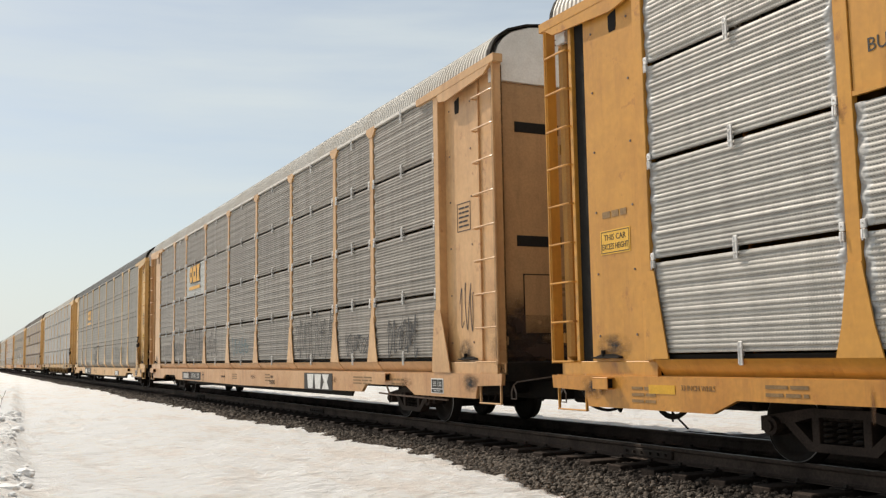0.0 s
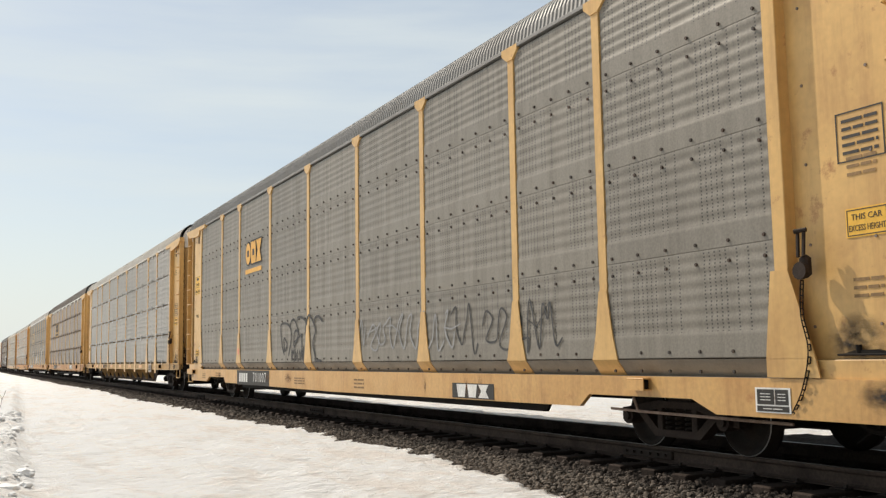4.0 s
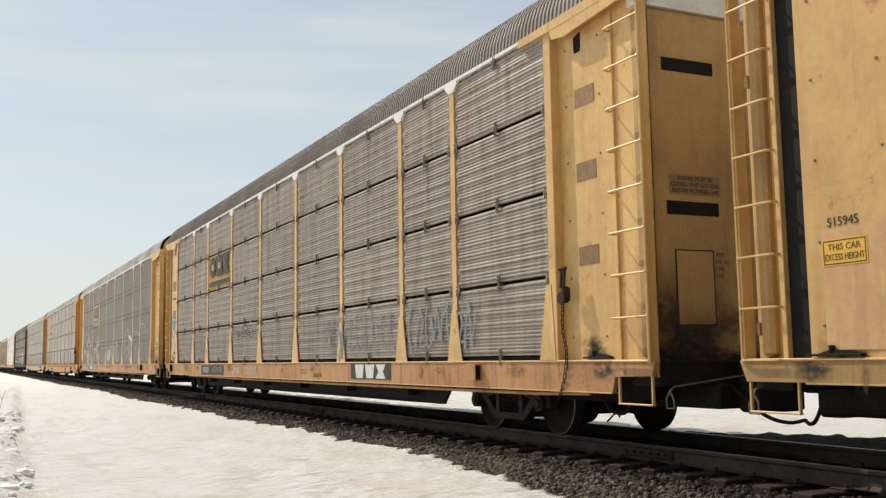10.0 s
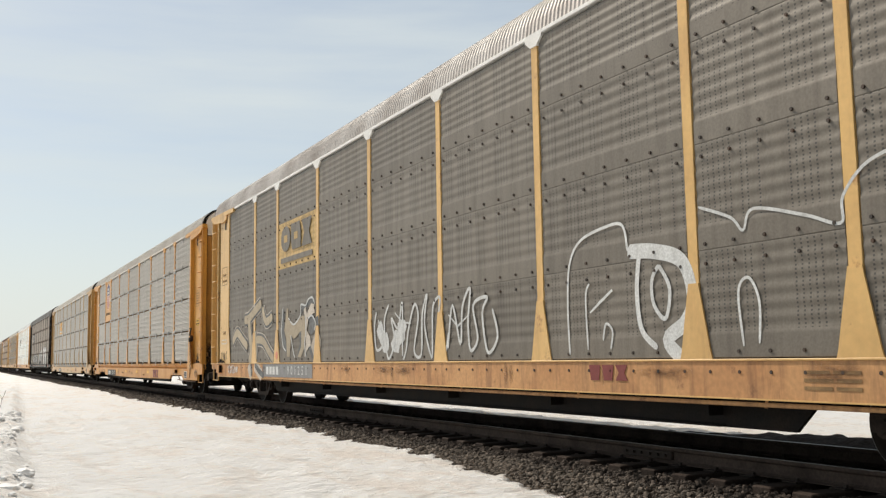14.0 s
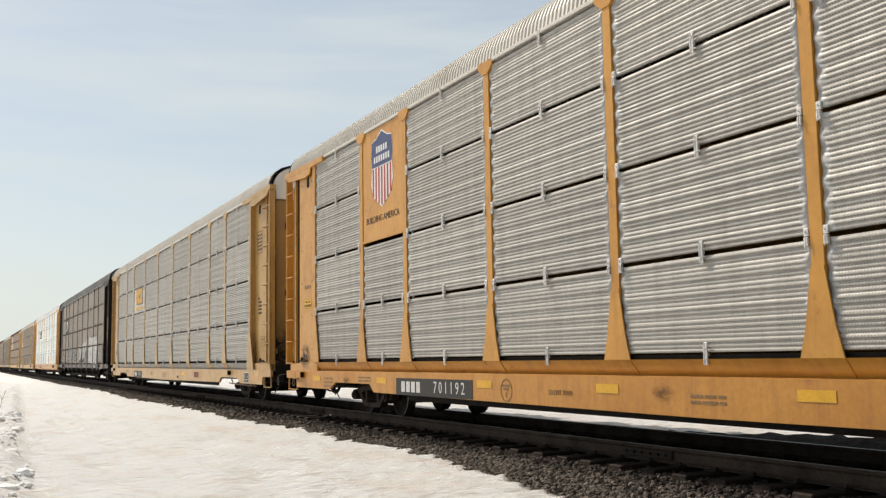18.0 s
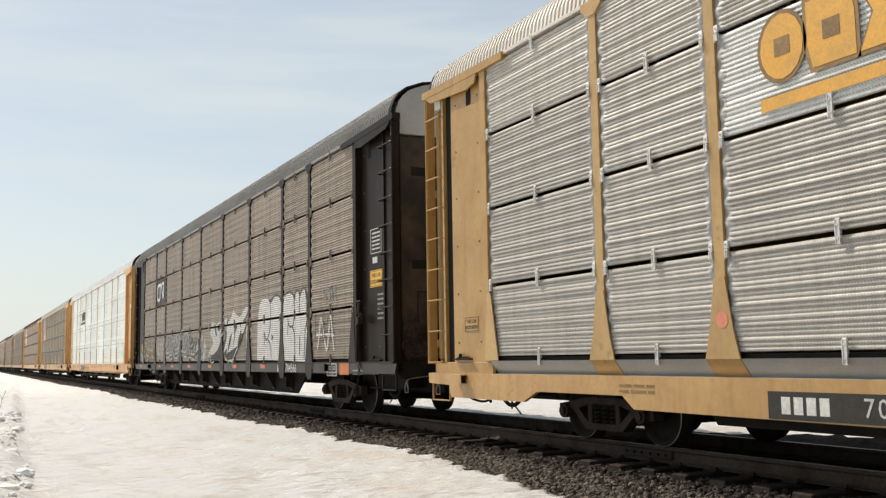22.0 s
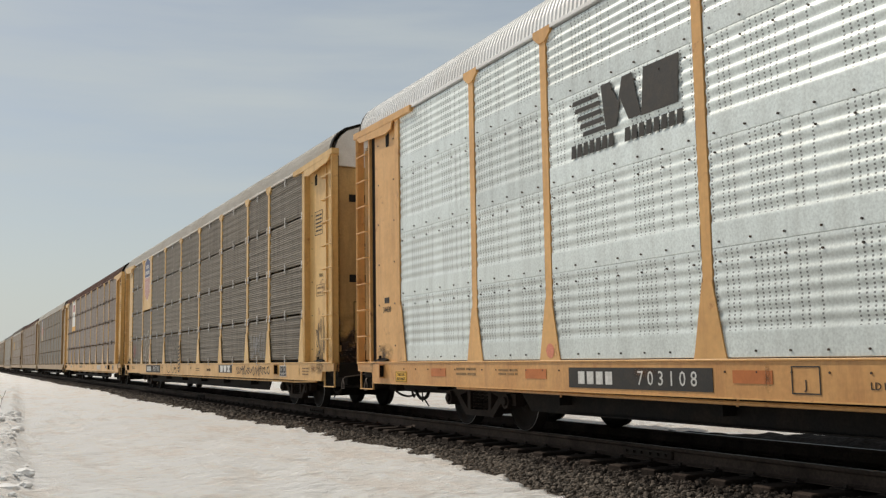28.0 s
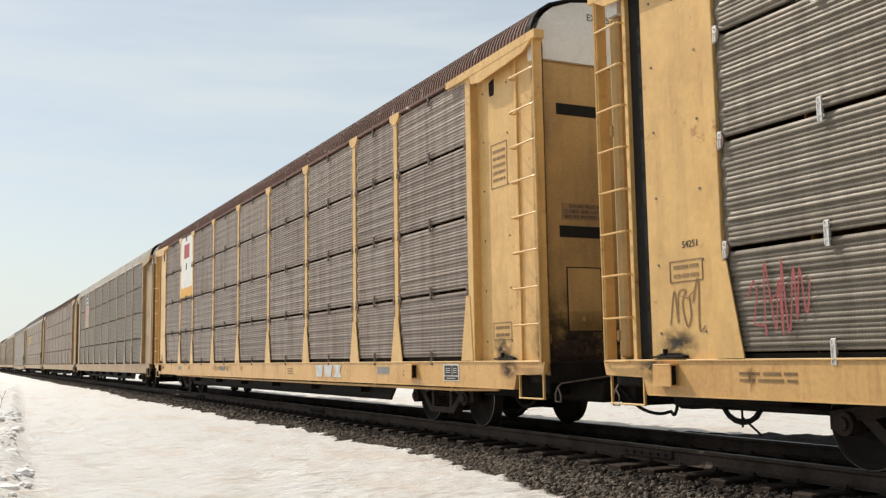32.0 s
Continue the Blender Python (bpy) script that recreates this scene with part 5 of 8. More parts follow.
        def side_rod(bm):
            pipe(bm, [(-1.44, -12.4, 0.60), (-1.47, -11.2, 0.575), (-1.47, -4.0, 0.57), (-1.46, 4.0, 0.575), (-1.44, 9.8, 0.60)], 0.022, 6)
            for y in (-11.0, -8.0, -5.0, -2.0, 1.0, 4.0, 7.0):
                rod(bm, (-1.47, y, 0.545), (-1.44, y, 0.68), 0.014, 5)
        if style == "flared":
            def truck_rod(bm):
                pipe(bm, [(-1.30, -8.9, 0.44), (-1.32, -9.4, 0.43), (-1.32, -11.0, 0.41), (-1.28, -11.6, 0.40)], 0.016, 6)
                rod(bm, (-1.32, -9.42, 0.42), (-1.38, -9.42, 0.58), 0.016, 5)
            piece("brake_rod", "truck_rod", truck_rod, rust_disc, car, label="thin rusty brake rod beside the truck")
        if style == "straight":
            piece("side_rod", "side_rod", side_rod, c["sill_paint"], car, label="rusty pipe along the foot of the sill")
        piece("brake_gear", "brake_gear", gear, black_steel, car, label="air reservoirs and brake pipes below the floor")
    if near:
        for s in (-1, 1):
            tall = 0.075 if style == "flared" else 0.13

            def bracket(bm):
                box(bm, -0.10, 0.0, -0.14, 0.14, tall - 0.015, tall, 0.004)
                box(bm, -0.10, -0.088, -0.14, 0.14, -tall * 0.7, tall - 0.015)
                box(bm, -0.088, 0.0, 0.125, 0.14, -tall * 0.7, tall - 0.015)
                box(bm, -0.088, 0.0, -0.14, 0.125, -tall * 0.7, -tall * 0.7 + 0.012)
            spot = (-1.505, s * (12.55 if s > 0 else 9.75), 0.72 if style == "flared" else 0.81 if style == "straight" else 0.87)
            if style == "fishbelly":
                spot = (-1.505, s * 10.2, 0.87)
                tall = 0.08
            # added near-black block: the pocket's inner shade as plain colour
            piece("bracket_pocket", ("bracket_pocket", tall), lambda bm: box(bm, -0.085, -0.002, -0.10, 0.12, -tall * 0.66, tall - 0.02), hollow_shade, car, spot)
            piece("sill_bracket", ("sill_bracket", tall), bracket, c.get("sill_paint", paint), car, spot)
            piece("door_latch", "door_latch", lambda bm: (box(bm, -0.09, 0.0, -0.26, 0.26, 0.0, 0.02, 0.005), slab(bm, [(-0.26, 0.02), (0.20, 0.02), (0.10, 0.045), (-0.12, 0.05)], -0.07, -0.03), rod(bm, (-0.06, 0.06, 0.02), (-0.06, 0.06, 0.09), 0.025, 8)), black_steel, car, (-1.44 if s > 0 else -1.367, s * 12.55, 1.0), "dark greasy door latch")
    if c.get("brake"):
        handbrake(car, -1, paint)
    return car


# ---- the train's paint ----
def galvanised(name, base, **more):
    kw = dict(vary=0.16, rough=0.5, metal=0.1, scale=1.2, stain=GRIME, amount=0.35, streak=True, bump=0.08, holes=2)
    kw.update(more)
    return surf(name, base, **kw)


DOORS, SILLS = {}, {}


def paintwork(name, base, **more):
    kw = dict(vary=0.07, rough=0.34, scale=1.4, stain=(base[0] * 0.55, base[1] * 0.45, base[2] * 0.40), amount=0.4, bump=0.05, grain=14.0, fleck=(base[0] * 0.5 + 0.03, base[1] * 0.36 + 0.02, base[2] * 0.3 + 0.015))
    kw.update(more)
    kw.setdefault("runs", (base[0] * 0.45 + 0.02, base[1] * 0.36 + 0.01, base[2] * 0.3 + 0.01))
    kw.setdefault("run_amount", 0.35)
    made = surf(name, base, **kw)
    SILLS[made.name] = surf(name + "_sill", (base[0] * 0.95, base[1] * 0.90, base[2] * 0.88), 0.10, 0.40, 0, 1.1, (base[0] * 0.66, base[1] * 0.50, base[2] * 0.42), 0.5, bump=0.06, grain=20.0,
        fleck=(base[0] * 0.6 + 0.03, base[1] * 0.42 + 0.02, base[2] * 0.32 + 0.015), runs=(base[0] * 0.42 + 0.02, base[1] * 0.30 + 0.012, base[2] * 0.24 + 0.01), run_amount=0.45)
    # end-door copy of the paint: dimmed to 0.72 for shade, then stained with grime
    DOORS[made.name] = surf(name + "_shaded_grimy", tuple(v * 0.72 for v in base), 0.12, 0.6, 0, 1.0, (0.20, 0.12, 0.06), 0.5, bump=0.05, runs=(0.05, 0.032, 0.022), run_amount=0.22)
    return made


orange_paint = paintwork("orange_yellow_paint", (0.60, 0.29, 0.05))
tan_paint = paintwork("faded_tan_yellow_paint", (0.62, 0.37, 0.17), amount=0.45)
buff_paint = paintwork("buff_yellow_paint", (0.66, 0.41, 0.15))
pale_paint = paintwork("pale_yellow_paint", (0.71, 0.45, 0.168), amount=0.4)
mustard_paint = paintwork("dull_mustard_paint", (0.47, 0.28, 0.09), amount=0.4)
amber_paint = paintwork("orange_tan_paint", (0.74, 0.42, 0.155))
brown_paint = paintwork("dark_brown_paint", (0.016, 0.0105, 0.008), amount=0.4, stain=(0.04, 0.026, 0.019), fleck=(0.035, 0.024, 0.018), spec=0.1)
galv_bright = galvanised("bright_galvanised_screen", (0.465, 0.437, 0.394), amount=0.2, metal=0.1)
galv_grey = galvanised("grey_galvanised_screen", (0.307, 0.276, 0.239))
galv_taupe = galvanised("taupe_perforated_screen", (0.237, 0.213, 0.176), holes=1, metal=0.1, rough=0.46)
galv_silver = galvanised("silver_screen", (0.42, 0.4, 0.37), amount=0.3, metal=0.1)
galv_brown = galvanised("weathered_brown_grey_screen", (0.361, 0.307, 0.256), amount=0.42, stain=(0.17, 0.105, 0.07), runs=(0.105, 0.058, 0.035), run_amount=0.6)
galv_dark = galvanised("dark_perforated_screen", (0.185, 0.162, 0.131), holes=1, metal=0.1, amount=0.5)
galv_earth = galvanised("earth_brown_screen", (0.322, 0.262, 0.205), amount=0.35, metal=0.1, runs=(0.10, 0.065, 0.045), run_amount=0.35)
galv_white = galvanised("pale_perforated_screen", (0.80, 0.85, 0.825), holes=1, amount=0.2, metal=0.3, rough=0.36)
galv_umber = galvanised("umber_screen", (0.205, 0.171, 0.128), amount=0.45, metal=0.1, runs=(0.09, 0.055, 0.038), run_amount=0.4)
galv_rusty = galvanised("rust_streaked_screen", (0.306, 0.252, 0.211), amount=0.65, stain=(0.14, 0.075, 0.05), runs=(0.11, 0.05, 0.03), run_amount=0.5)
roof_cream = surf("cream_roof", (0.64, 0.60, 0.54), 0.12, 0.5, 0.1, 0.8, (0.45, 0.38, 0.3), 0.5)
roof_grey = surf("grey_roof", (0.27, 0.26, 0.245), 0.15, 0.5, 0.2, 0.8, (0.18, 0.16, 0.14), 0.5)
roof_mottled = surf("mottled_roof", (0.66, 0.62, 0.58), 0.2, 0.5, 0.2, 0.6, (0.17, 0.12, 0.09), 0.7, fleck=(0.6, 0.58, 0.55))
roof_grey_brown = surf("weathered_brown_grey_roof", (0.22, 0.195, 0.17), 0.2, 0.6, 0.1, 0.8, (0.12, 0.085, 0.065), 0.6, fleck=(0.4, 0.37, 0.33))
roof_white = surf("white_roof", (0.88, 0.88, 0.87), 0.08, 0.45, 0.1, 0.8, (0.6, 0.55, 0.5), 0.4)
roof_rust = surf("rust_brown_roof", (0.13, 0.06, 0.04), 0.25, 0.7, 0, 0.7, (0.08, 0.04, 0.03), 0.6, fleck=(0.5, 0.46, 0.42))
grey_cap = surf("grey_cap", (0.42, 0.43, 0.42), 0.12, 0.5, 0, 2.0)

board_grey = galvanised("pale_grey_painted_screen", (0.58, 0.58, 0.55), amount=0.2, metal=0.1)
board_yellow = galvanised("yellow_painted_screen", (0.60, 0.36, 0.08), amount=0.4, metal=0.0)
board_tan = galvanised("tan_painted_screen", (0.55, 0.36, 0.13), amount=0.4, metal=0.0, holes=1)
board_white = galvanised("white_painted_screen", (0.74, 0.74, 0.71), amount=0.15, metal=0.0)
board_black = galvanised("black_painted_screen", (0.03, 0.028, 0.027), amount=0.1, metal=0.0)

skirt_taupe = surf("taupe_sheet", (0.235, 0.212, 0.175), 0.1, 0.5, 0.1, 1.5, (0.12, 0.10, 0.08), 0.5)
skirt_grey = surf("smooth_grey_sheet", (0.40, 0.41, 0.405), 0.08, 0.5, 0.2, 1.5, (0.28, 0.27, 0.25), 0.35)
# a darker buff for one car's sill, flecked and streaked
dull_buff_sill = surf("dusty_buff_sill_paint", (0.47, 0.285, 0.105), 0.12, 0.55, 0, 1.0, (0.30, 0.17, 0.06), 0.55, bump=0.06, fleck=(0.28, 0.15, 0.06), runs=(0.18, 0.10, 0.04), run_amount=0.5)
rusty_sill = surf("rust_worn_sill_paint", (0.56, 0.30, 0.125), 0.14, 0.6, 0, 0.9, (0.40, 0.18, 0.07), 0.8, bump=0.08, grain=20.0, fleck=(0.22, 0.10, 0.045), runs=(0.17, 0.075, 0.035), run_amount=0.7)

KINDS = [
    dict(rim=galv_rim, label="orange-yellow autorack railcar with bright galvanised side screens", paint=orange_paint, panel=galv_bright, roof=roof_cream, sill="flared", panel_style="slat", clips=galv_clip, signs=((7, 2), (7, 3)), slogan=True, words=False),
    dict(label="faded tan autorack railcar with grey ribbed screens and graffiti", paint=tan_paint, panel=galv_grey, roof=roof_cream, sill="flared", panel_style="slat", clips=galv_clip, panels={(6, 2): board_grey}),
    dict(label="buff autorack railcar with taupe perforated screens", paint=buff_paint, panel=galv_taupe, roof=roof_grey, sill="flared", panel_style="wave", clips=dark_clip, brake=1, skirt=skirt_taupe),
    dict(rim=galv_rim, label="buff autorack railcar with silver ribbed screens and deep belly", paint=buff_paint, panel=galv_silver, roof=roof_cream, sill="fishbelly", panel_style="slat", clips=galv_clip, brake=1, sill_paint=dull_buff_sill, belly=paintwork("brown_belly", (0.05, 0.029, 0.016), rough=0.7, spec=0.15)),
    dict(label="pale yellow autorack railcar with weathered grey screens and scrawls", paint=pale_paint, panel=galv_brown, roof=roof_grey_brown, sill="straight", panel_style="slat", clips=dark_clip, discs=1, brake=1, rise=1.25, eave=white_paint, caps=white_paint, sill_paint=rusty_sill, panels={(6, 2): board_yellow}),
    dict(label="pale yellow autorack railcar with dark perforated screens and graffiti", paint=pale_paint, panel=galv_dark, roof=roof_mottled, sill="straight", panel_style="wave", clips=dark_clip, cap=pale_paint, rise=1.15, eave=white_paint, caps=white_paint, sill_paint=rusty_sill, panels={(6, 2): board_tan}),
    dict(rim=galv_rim, label="orange-yellow autorack railcar with bright screens and shield emblem", paint=orange_paint, panel=galv_bright, roof=roof_cream, sill="flared", panel_style="slat", clips=galv_clip, signs=((7, 2), (7, 3)), brake=1, slogan=True),
    dict(rim=galv_rim, label="mustard autorack railcar with bright grey ribbed screens", paint=mustard_paint, panel=galv_bright, roof=roof_cream, sill="flared", panel_style="slat", clips=galv_clip, skirt=skirt_grey, posts=paintwork("washed_out_posts", (0.53, 0.345, 0.14)), sill_paint=paintwork("washed_out_sill", (0.55, 0.335, 0.13)), panels={(6, 2): board_white}),
    dict(label="dark brown autorack railcar with earth-brown screens and white graffiti", paint=brown_paint, panel=galv_earth, roof=roof_grey, sill="fishbelly", panel_style="slat", clips=dark_clip, brake=1, discs=1, rise=1.15, cap=grey_cap, panels={(7, 2): board_black}),
    dict(label="orange-tan autorack railcar with pale perforated screens", paint=amber_paint, panel=galv_white, deep=0.0065, bolt=0.011, rise=1.12, roof=roof_white, sill="straight", panel_style="wave", clips=dark_clip, cap=white_paint),
    dict(label="pale yellow autorack railcar with umber screens and shield emblem", paint=pale_paint, panel=galv_umber, rise=1.04, roof=roof_cream, sill="straight", panel_style="slat", clips=galv_clip, discs=1, signs=((7, 2), (7, 3))),
    dict(label="pale yellow autorack railcar with rust-streaked screens and brown roof", paint=pale_paint, panel=galv_rusty, roof=roof_rust, sill="straight", panel_style="slat", discs=1, clips=dark_clip),
]
FAR = [10, 11, 4, 2, 10, 11, 3, 4, 5, 10, 2, 11]
for c in KINDS:
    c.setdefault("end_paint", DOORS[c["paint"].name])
    c.setdefault("sill_paint", SILLS[c["paint"].name])
TRAIN = [build_car(c) for c in KINDS]
dull_paint = paintwork("dull_brown_yellow_paint", (0.40, 0.27, 0.13), amount=0.6)
for k in FAR:
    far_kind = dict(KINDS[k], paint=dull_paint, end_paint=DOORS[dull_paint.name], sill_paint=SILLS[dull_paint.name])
    TRAIN.append(build_car(far_kind, near=False))


# ---- lettering, emblems, signs and graffiti, car by car ----


def plate_number(car, y0, y1, z0, z1, digits, base=black_ink, ink=white_ink, x=ON_SILL, size=0.2):
    """A dark plate with plain bars for the owner's mark and the car's number."""
    w, h = y0 - y1, z1 - z0
    plate("number_plate", round(w, 2), round(h, 2), base, car, (y0 + y1) / 2, (z0 + z1) / 2, x, "dark painted plate with white characters")

    size = round(h * 0.92, 3)

    def bars(bm):
        step = w * 0.072
        for i in range(4):
            yy = -i * step
            box(bm, -0.001, 0.001, yy - step * 0.72, yy, -h * 0.31, h * 0.31)
    piece("owner_mark", ("owner_mark", round(w, 2), round(h, 2)), bars, ink, car, (x - 0.003, y0 - 0.08 * w, (z0 + z1) / 2))
    writing("car_number", digits, size, ink, car, y0 - 0.72 * w, (z0 + z1) / 2, x - 0.003, space=round(0.46 * w / (6 * 0.56 * size), 2))


def owner_bars(name, car, y0, y1, z0, z1, ink, base=None, x=ON_SILL):
    """Three plain blocks for an owner's mark, on a plate if it has one."""
    w, h = y0 - y1, z1 - z0
    if base:
        plate("mark_plate", round(w * 1.25, 2), round(h * 1.15, 2), base, car, (y0 + y1) / 2, (z0 + z1) / 2, x, "dark painted plate")

    def blocks(bm):
        for i in range(3):
            c = w / 2 - (i + 0.5) * w / 3
            a, t = w / 3 * 0.44, h * 0.24
            if i < 2:
                slab(bm, [(c + a, h / 2), (c - a, h / 2), (c - a * 0.7, -h / 2), (c + a * 0.7, -h / 2)], -0.001, 0.001)
            else:
                slab(bm, [(c + a, h / 2), (c - a, h / 2), (c - a * 0.45, 0), (c - a, -h / 2), (c + a, -h / 2), (c + a * 0.45, 0)], -0.001, 0.001)
    piece(name, ("owner_blocks", round(w, 2), round(h, 2)), blocks, ink, car, (x - 0.003, (y0 + y1) / 2, (z0 + z1) / 2), "owner's mark as plain blocks")


def three_tablets(car, y0, y1, z0, z1, ink, edge=None, x=ON_WALL, bar=True, ground=None):
    """A railway emblem as plain shapes: a ring, a notched block, an hourglass, and a bar below."""
    w, h = y0 - y1, z1 - z0
    yc, zc = (y0 + y1) / 2, (z0 + z1) / 2
    top, low = h / 2, (-h / 2 + h * 0.30) if bar else -h / 2

    def shape(i, grow=0.0):
        th = top - low
        c, m = w / 2 - (i + 0.5) * w / 3, (top + low) / 2
        a, b = w / 6 * 0.92 + grow, th / 2 + grow

        def build(bm):
            if i == 0:
                n = 16
                slab(bm, [(c + a * math.cos(k * 6.2832 / n), m + b * math.sin(k * 6.2832 / n)) for k in range(n)], -0.001, 0.001)
            elif i == 1:
                slab(bm, [(c + a, m + b), (c - a * 0.8, m + b), (c - a, m + b * 0.3), (c - a, m - b), (c + a * 0.8, m - b), (c + a, m - b * 0.3)], -0.001, 0.001)
            else:
                slab(bm, [(c + a, m + b), (c - a, m + b), (c - a * 0.45, m), (c - a, m - b), (c + a, m - b), (c + a * 0.45, m)], -0.001, 0.001)
        return build
    for i in range(3):
        if edge:
            piece("emblem_edge", ("tablet_edge", i, round(w, 2), round(h, 2)), shape(i, 0.04), edge, car, (x, yc, zc), "dark edge of the emblem")
        piece("emblem_shape", ("tablet", i, round(w, 2), round(h, 2), bar), shape(i), ink, car, (x - 0.003, yc, zc), "railway emblem as plain painted shapes")
        # a slot that shows the wall
        cc = w / 2 - (i + 0.5) * w / 3
        if i < 2:
            piece("emblem_slot", ("tablet_slot", i, round(w, 2), round(h, 2)), lambda bm, cc=cc: box(bm, -0.001, 0.001, cc - w * 0.06, cc + w * 0.05, (top + low) / 2 - (top - low) * 0.14, (top + low) / 2 + (top - low) * 0.14), edge or ground, car, (x - 0.006, yc, zc))
    if bar:
        piece("emblem_bar", ("tablet_bar", round(w, 2), round(h, 2)), lambda bm: box(bm, -0.001, 0.001, -w / 2, w / 2, -h / 2, -h / 2 + h * 0.14), ink, car, (x - 0.003, yc, zc))


def round_sign(car, y, z, r=0.16, x=ON_END, face=white_paint, ink=black_ink, label="round white sign crossed by a dark slash"):
    def disc(bm):
        rod(bm, (-0.002, 0, 0), (0.002, 0, 0), r, 20)
    base = piece("round_sign", ("round_sign", r), disc, face, car, (x, y, z), label)

    def slash(bm):
        n = 20
        for k in range(n):
            a, b = k * 6.2832 / n, (k + 1) * 6.2832 / n
            slab(bm, [(r * 0.98 * math.cos(a), r * 0.98 * math.sin(a)), (r * 0.98 * math.cos(b), r * 0.98 * math.sin(b)), (r * 0.82 * math.cos(b), r * 0.82 * math.sin(b)), (r * 0.82 * math.cos(a), r * 0.82 * math.sin(a))], -0.001, 0.001)
        slab(bm, [(r * 0.7, r * 0.55), (r * 0.55, r * 0.7), (-r * 0.7, -r * 0.55), (-r * 0.55, -r * 0.7)], -0.001, 0.001)
    piece("slash", ("slash", r), slash, ink, base, (-0.004, 0, 0))


def ring_mark(car, y, z, r, x, ink, letter=""):
    """A ring with two bars of small print and a letter."""
    def ring(bm):
        n = 24
        for k in range(n):
            a, b = k * 6.2832 / n, (k + 1) * 6.2832 / n
            slab(bm, [(r * math.cos(a), r * math.sin(a)), (r * math.cos(b), r * math.sin(b)), (r * 0.90 * math.cos(b), r * 0.90 * math.sin(b)), (r * 0.90 * math.cos(a), r * 0.90 * math.sin(a))], -0.001, 0.001)
        box(bm, -0.001, 0.001, -r * 0.65, r * 0.65, r * 0.30, r * 0.50)
        box(bm, -0.001, 0.001, -r * 0.45, r * 0.45, 0.0, r * 0.20)
    piece("ring_mark", ("ring_mark", r), ring, ink, car, (x, y, z), "stencilled ring with small print")
    if letter:
        writing("ring_letter", letter, r * 0.6, ink, car, y, z - r * 0.42, x)


def dot(car, y, z, r=0.08, x=-1.519):
    piece("painted_dot", ("painted_dot", r), lambda bm: rod(bm, (-0.001, 0, 0), (0.001, 0, 0), r, 16), pink_dot, car, (x, y, z), "faded pink painted dot")


def warn(car, y, z, w=0.55, h=0.27, x=ON_END, face=yellow_sign):
    base = plate("warning_sign", w, h, face, car, y, z, x, "small yellow warning sign with dark print")
    outline_box("sign_border", w * 0.94, h * 0.9, black_ink, base, 0, 0, -0.003, 0.008)
    size = round(min(0.36 * h, 0.17 * w), 3)
    writing("sign_line", "THIS CAR", size, black_ink, base, 0, 0.18 * h, -0.003)
    writing("sign_line", "EXCESS HEIGHT", size, black_ink, base, 0, -0.20 * h, -0.003, wide=0.72)


def data_box(car, y, z, w=0.45, h=0.45, x=ON_END, ink=black_ink, rows=5, seed=2):
    outline_box("data_frame", w, h, ink, car, y, z, x, 0.012)
    ruled("data_print", round(w * 0.75, 3), round(h * 0.8, 3), rows, ink, car, y, z, x, 0.4, seed)


def sill_print(car, spots, ink, seed=5, x=ON_SILL):
    """Small stencils along the sill, too small to read."""
    for i, (y, z, w, h) in enumerate(spots):
        ruled("sill_stencil", w, h, 2 if h < 0.16 else 3, ink, car, y, z, x, 0.45, seed + i % 4)


def quads_sign(car, y, z, w=0.42, h=0.22, x=ON_SILL):
    """The inspection stencil: three black fields in a white border, with small pale print."""
    base = plate("inspection_plate", w, h, white_paint, car, y, z, x, "black inspection stencil with a white border")
    for yy, zz, ww, hh in ((w * 0.20, h * 0.13, w * 0.48, h * 0.60), (-w * 0.26, h * 0.13, w * 0.36, h * 0.60), (0.0, -h * 0.34, w * 0.90, h * 0.22)):
        plate("stencil_field", round(ww, 3), round(hh, 3), black_ink, base, yy, zz, -0.003)
        ruled("stencil_print", round(ww * 0.6, 3), round(hh * 0.6, 3), 3 if hh > 0.3 * h else 1, white_ink, base, yy, zz, -0.006, 0.3, 5)


def drawing(name, car, lines, material, x, label):
    """Sprayed lines, one over another: each a width and the points that it runs through."""
    for i, (w, pts) in enumerate(lines):
        piece(name, (name, label, x, i, tuple(pts[0]), w), lambda bm, w=w, pts=pts: stroke(bm, curve_through(pts), w), material, car, (x - 0.0004 * i, 0, 0), label)


def patch(name, car, outline, material, x, label):
    """A filled sprayed shape on the wall, given by its outline."""
    def build(bm):
        bm.faces.new([bm.verts.new((0, y, z)) for y, z in outline])
    piece(name, (name, outline[0], len(outline), x), build, material, car, (x, 0, 0), label)


def dress_0(car):
    warn(car, 12.36, 2.29)
    ruled("side_stencil", 0.45, 0.09, 1, faded_ink, car, 12.36, 2.60, ON_END, 0.8, 4)
    writing("wheel_note", "33 INCH WHLS", 0.075, faded_ink, car, 11.05, 0.70, ON_SILL)
    sill_print(car, ((11.9, 0.62, 0.4, 0.2), (9.9, 0.70, 0.5, 0.14), (8.0, 0.66, 0.6, 0.16)), faded_ink)
    for y in (1.64, -1.34, -4.04, 11.6):
        plate("reflector", 0.42, 0.09, amber_reflector, car, y, 0.68, ON_SILL, "amber reflective strip")


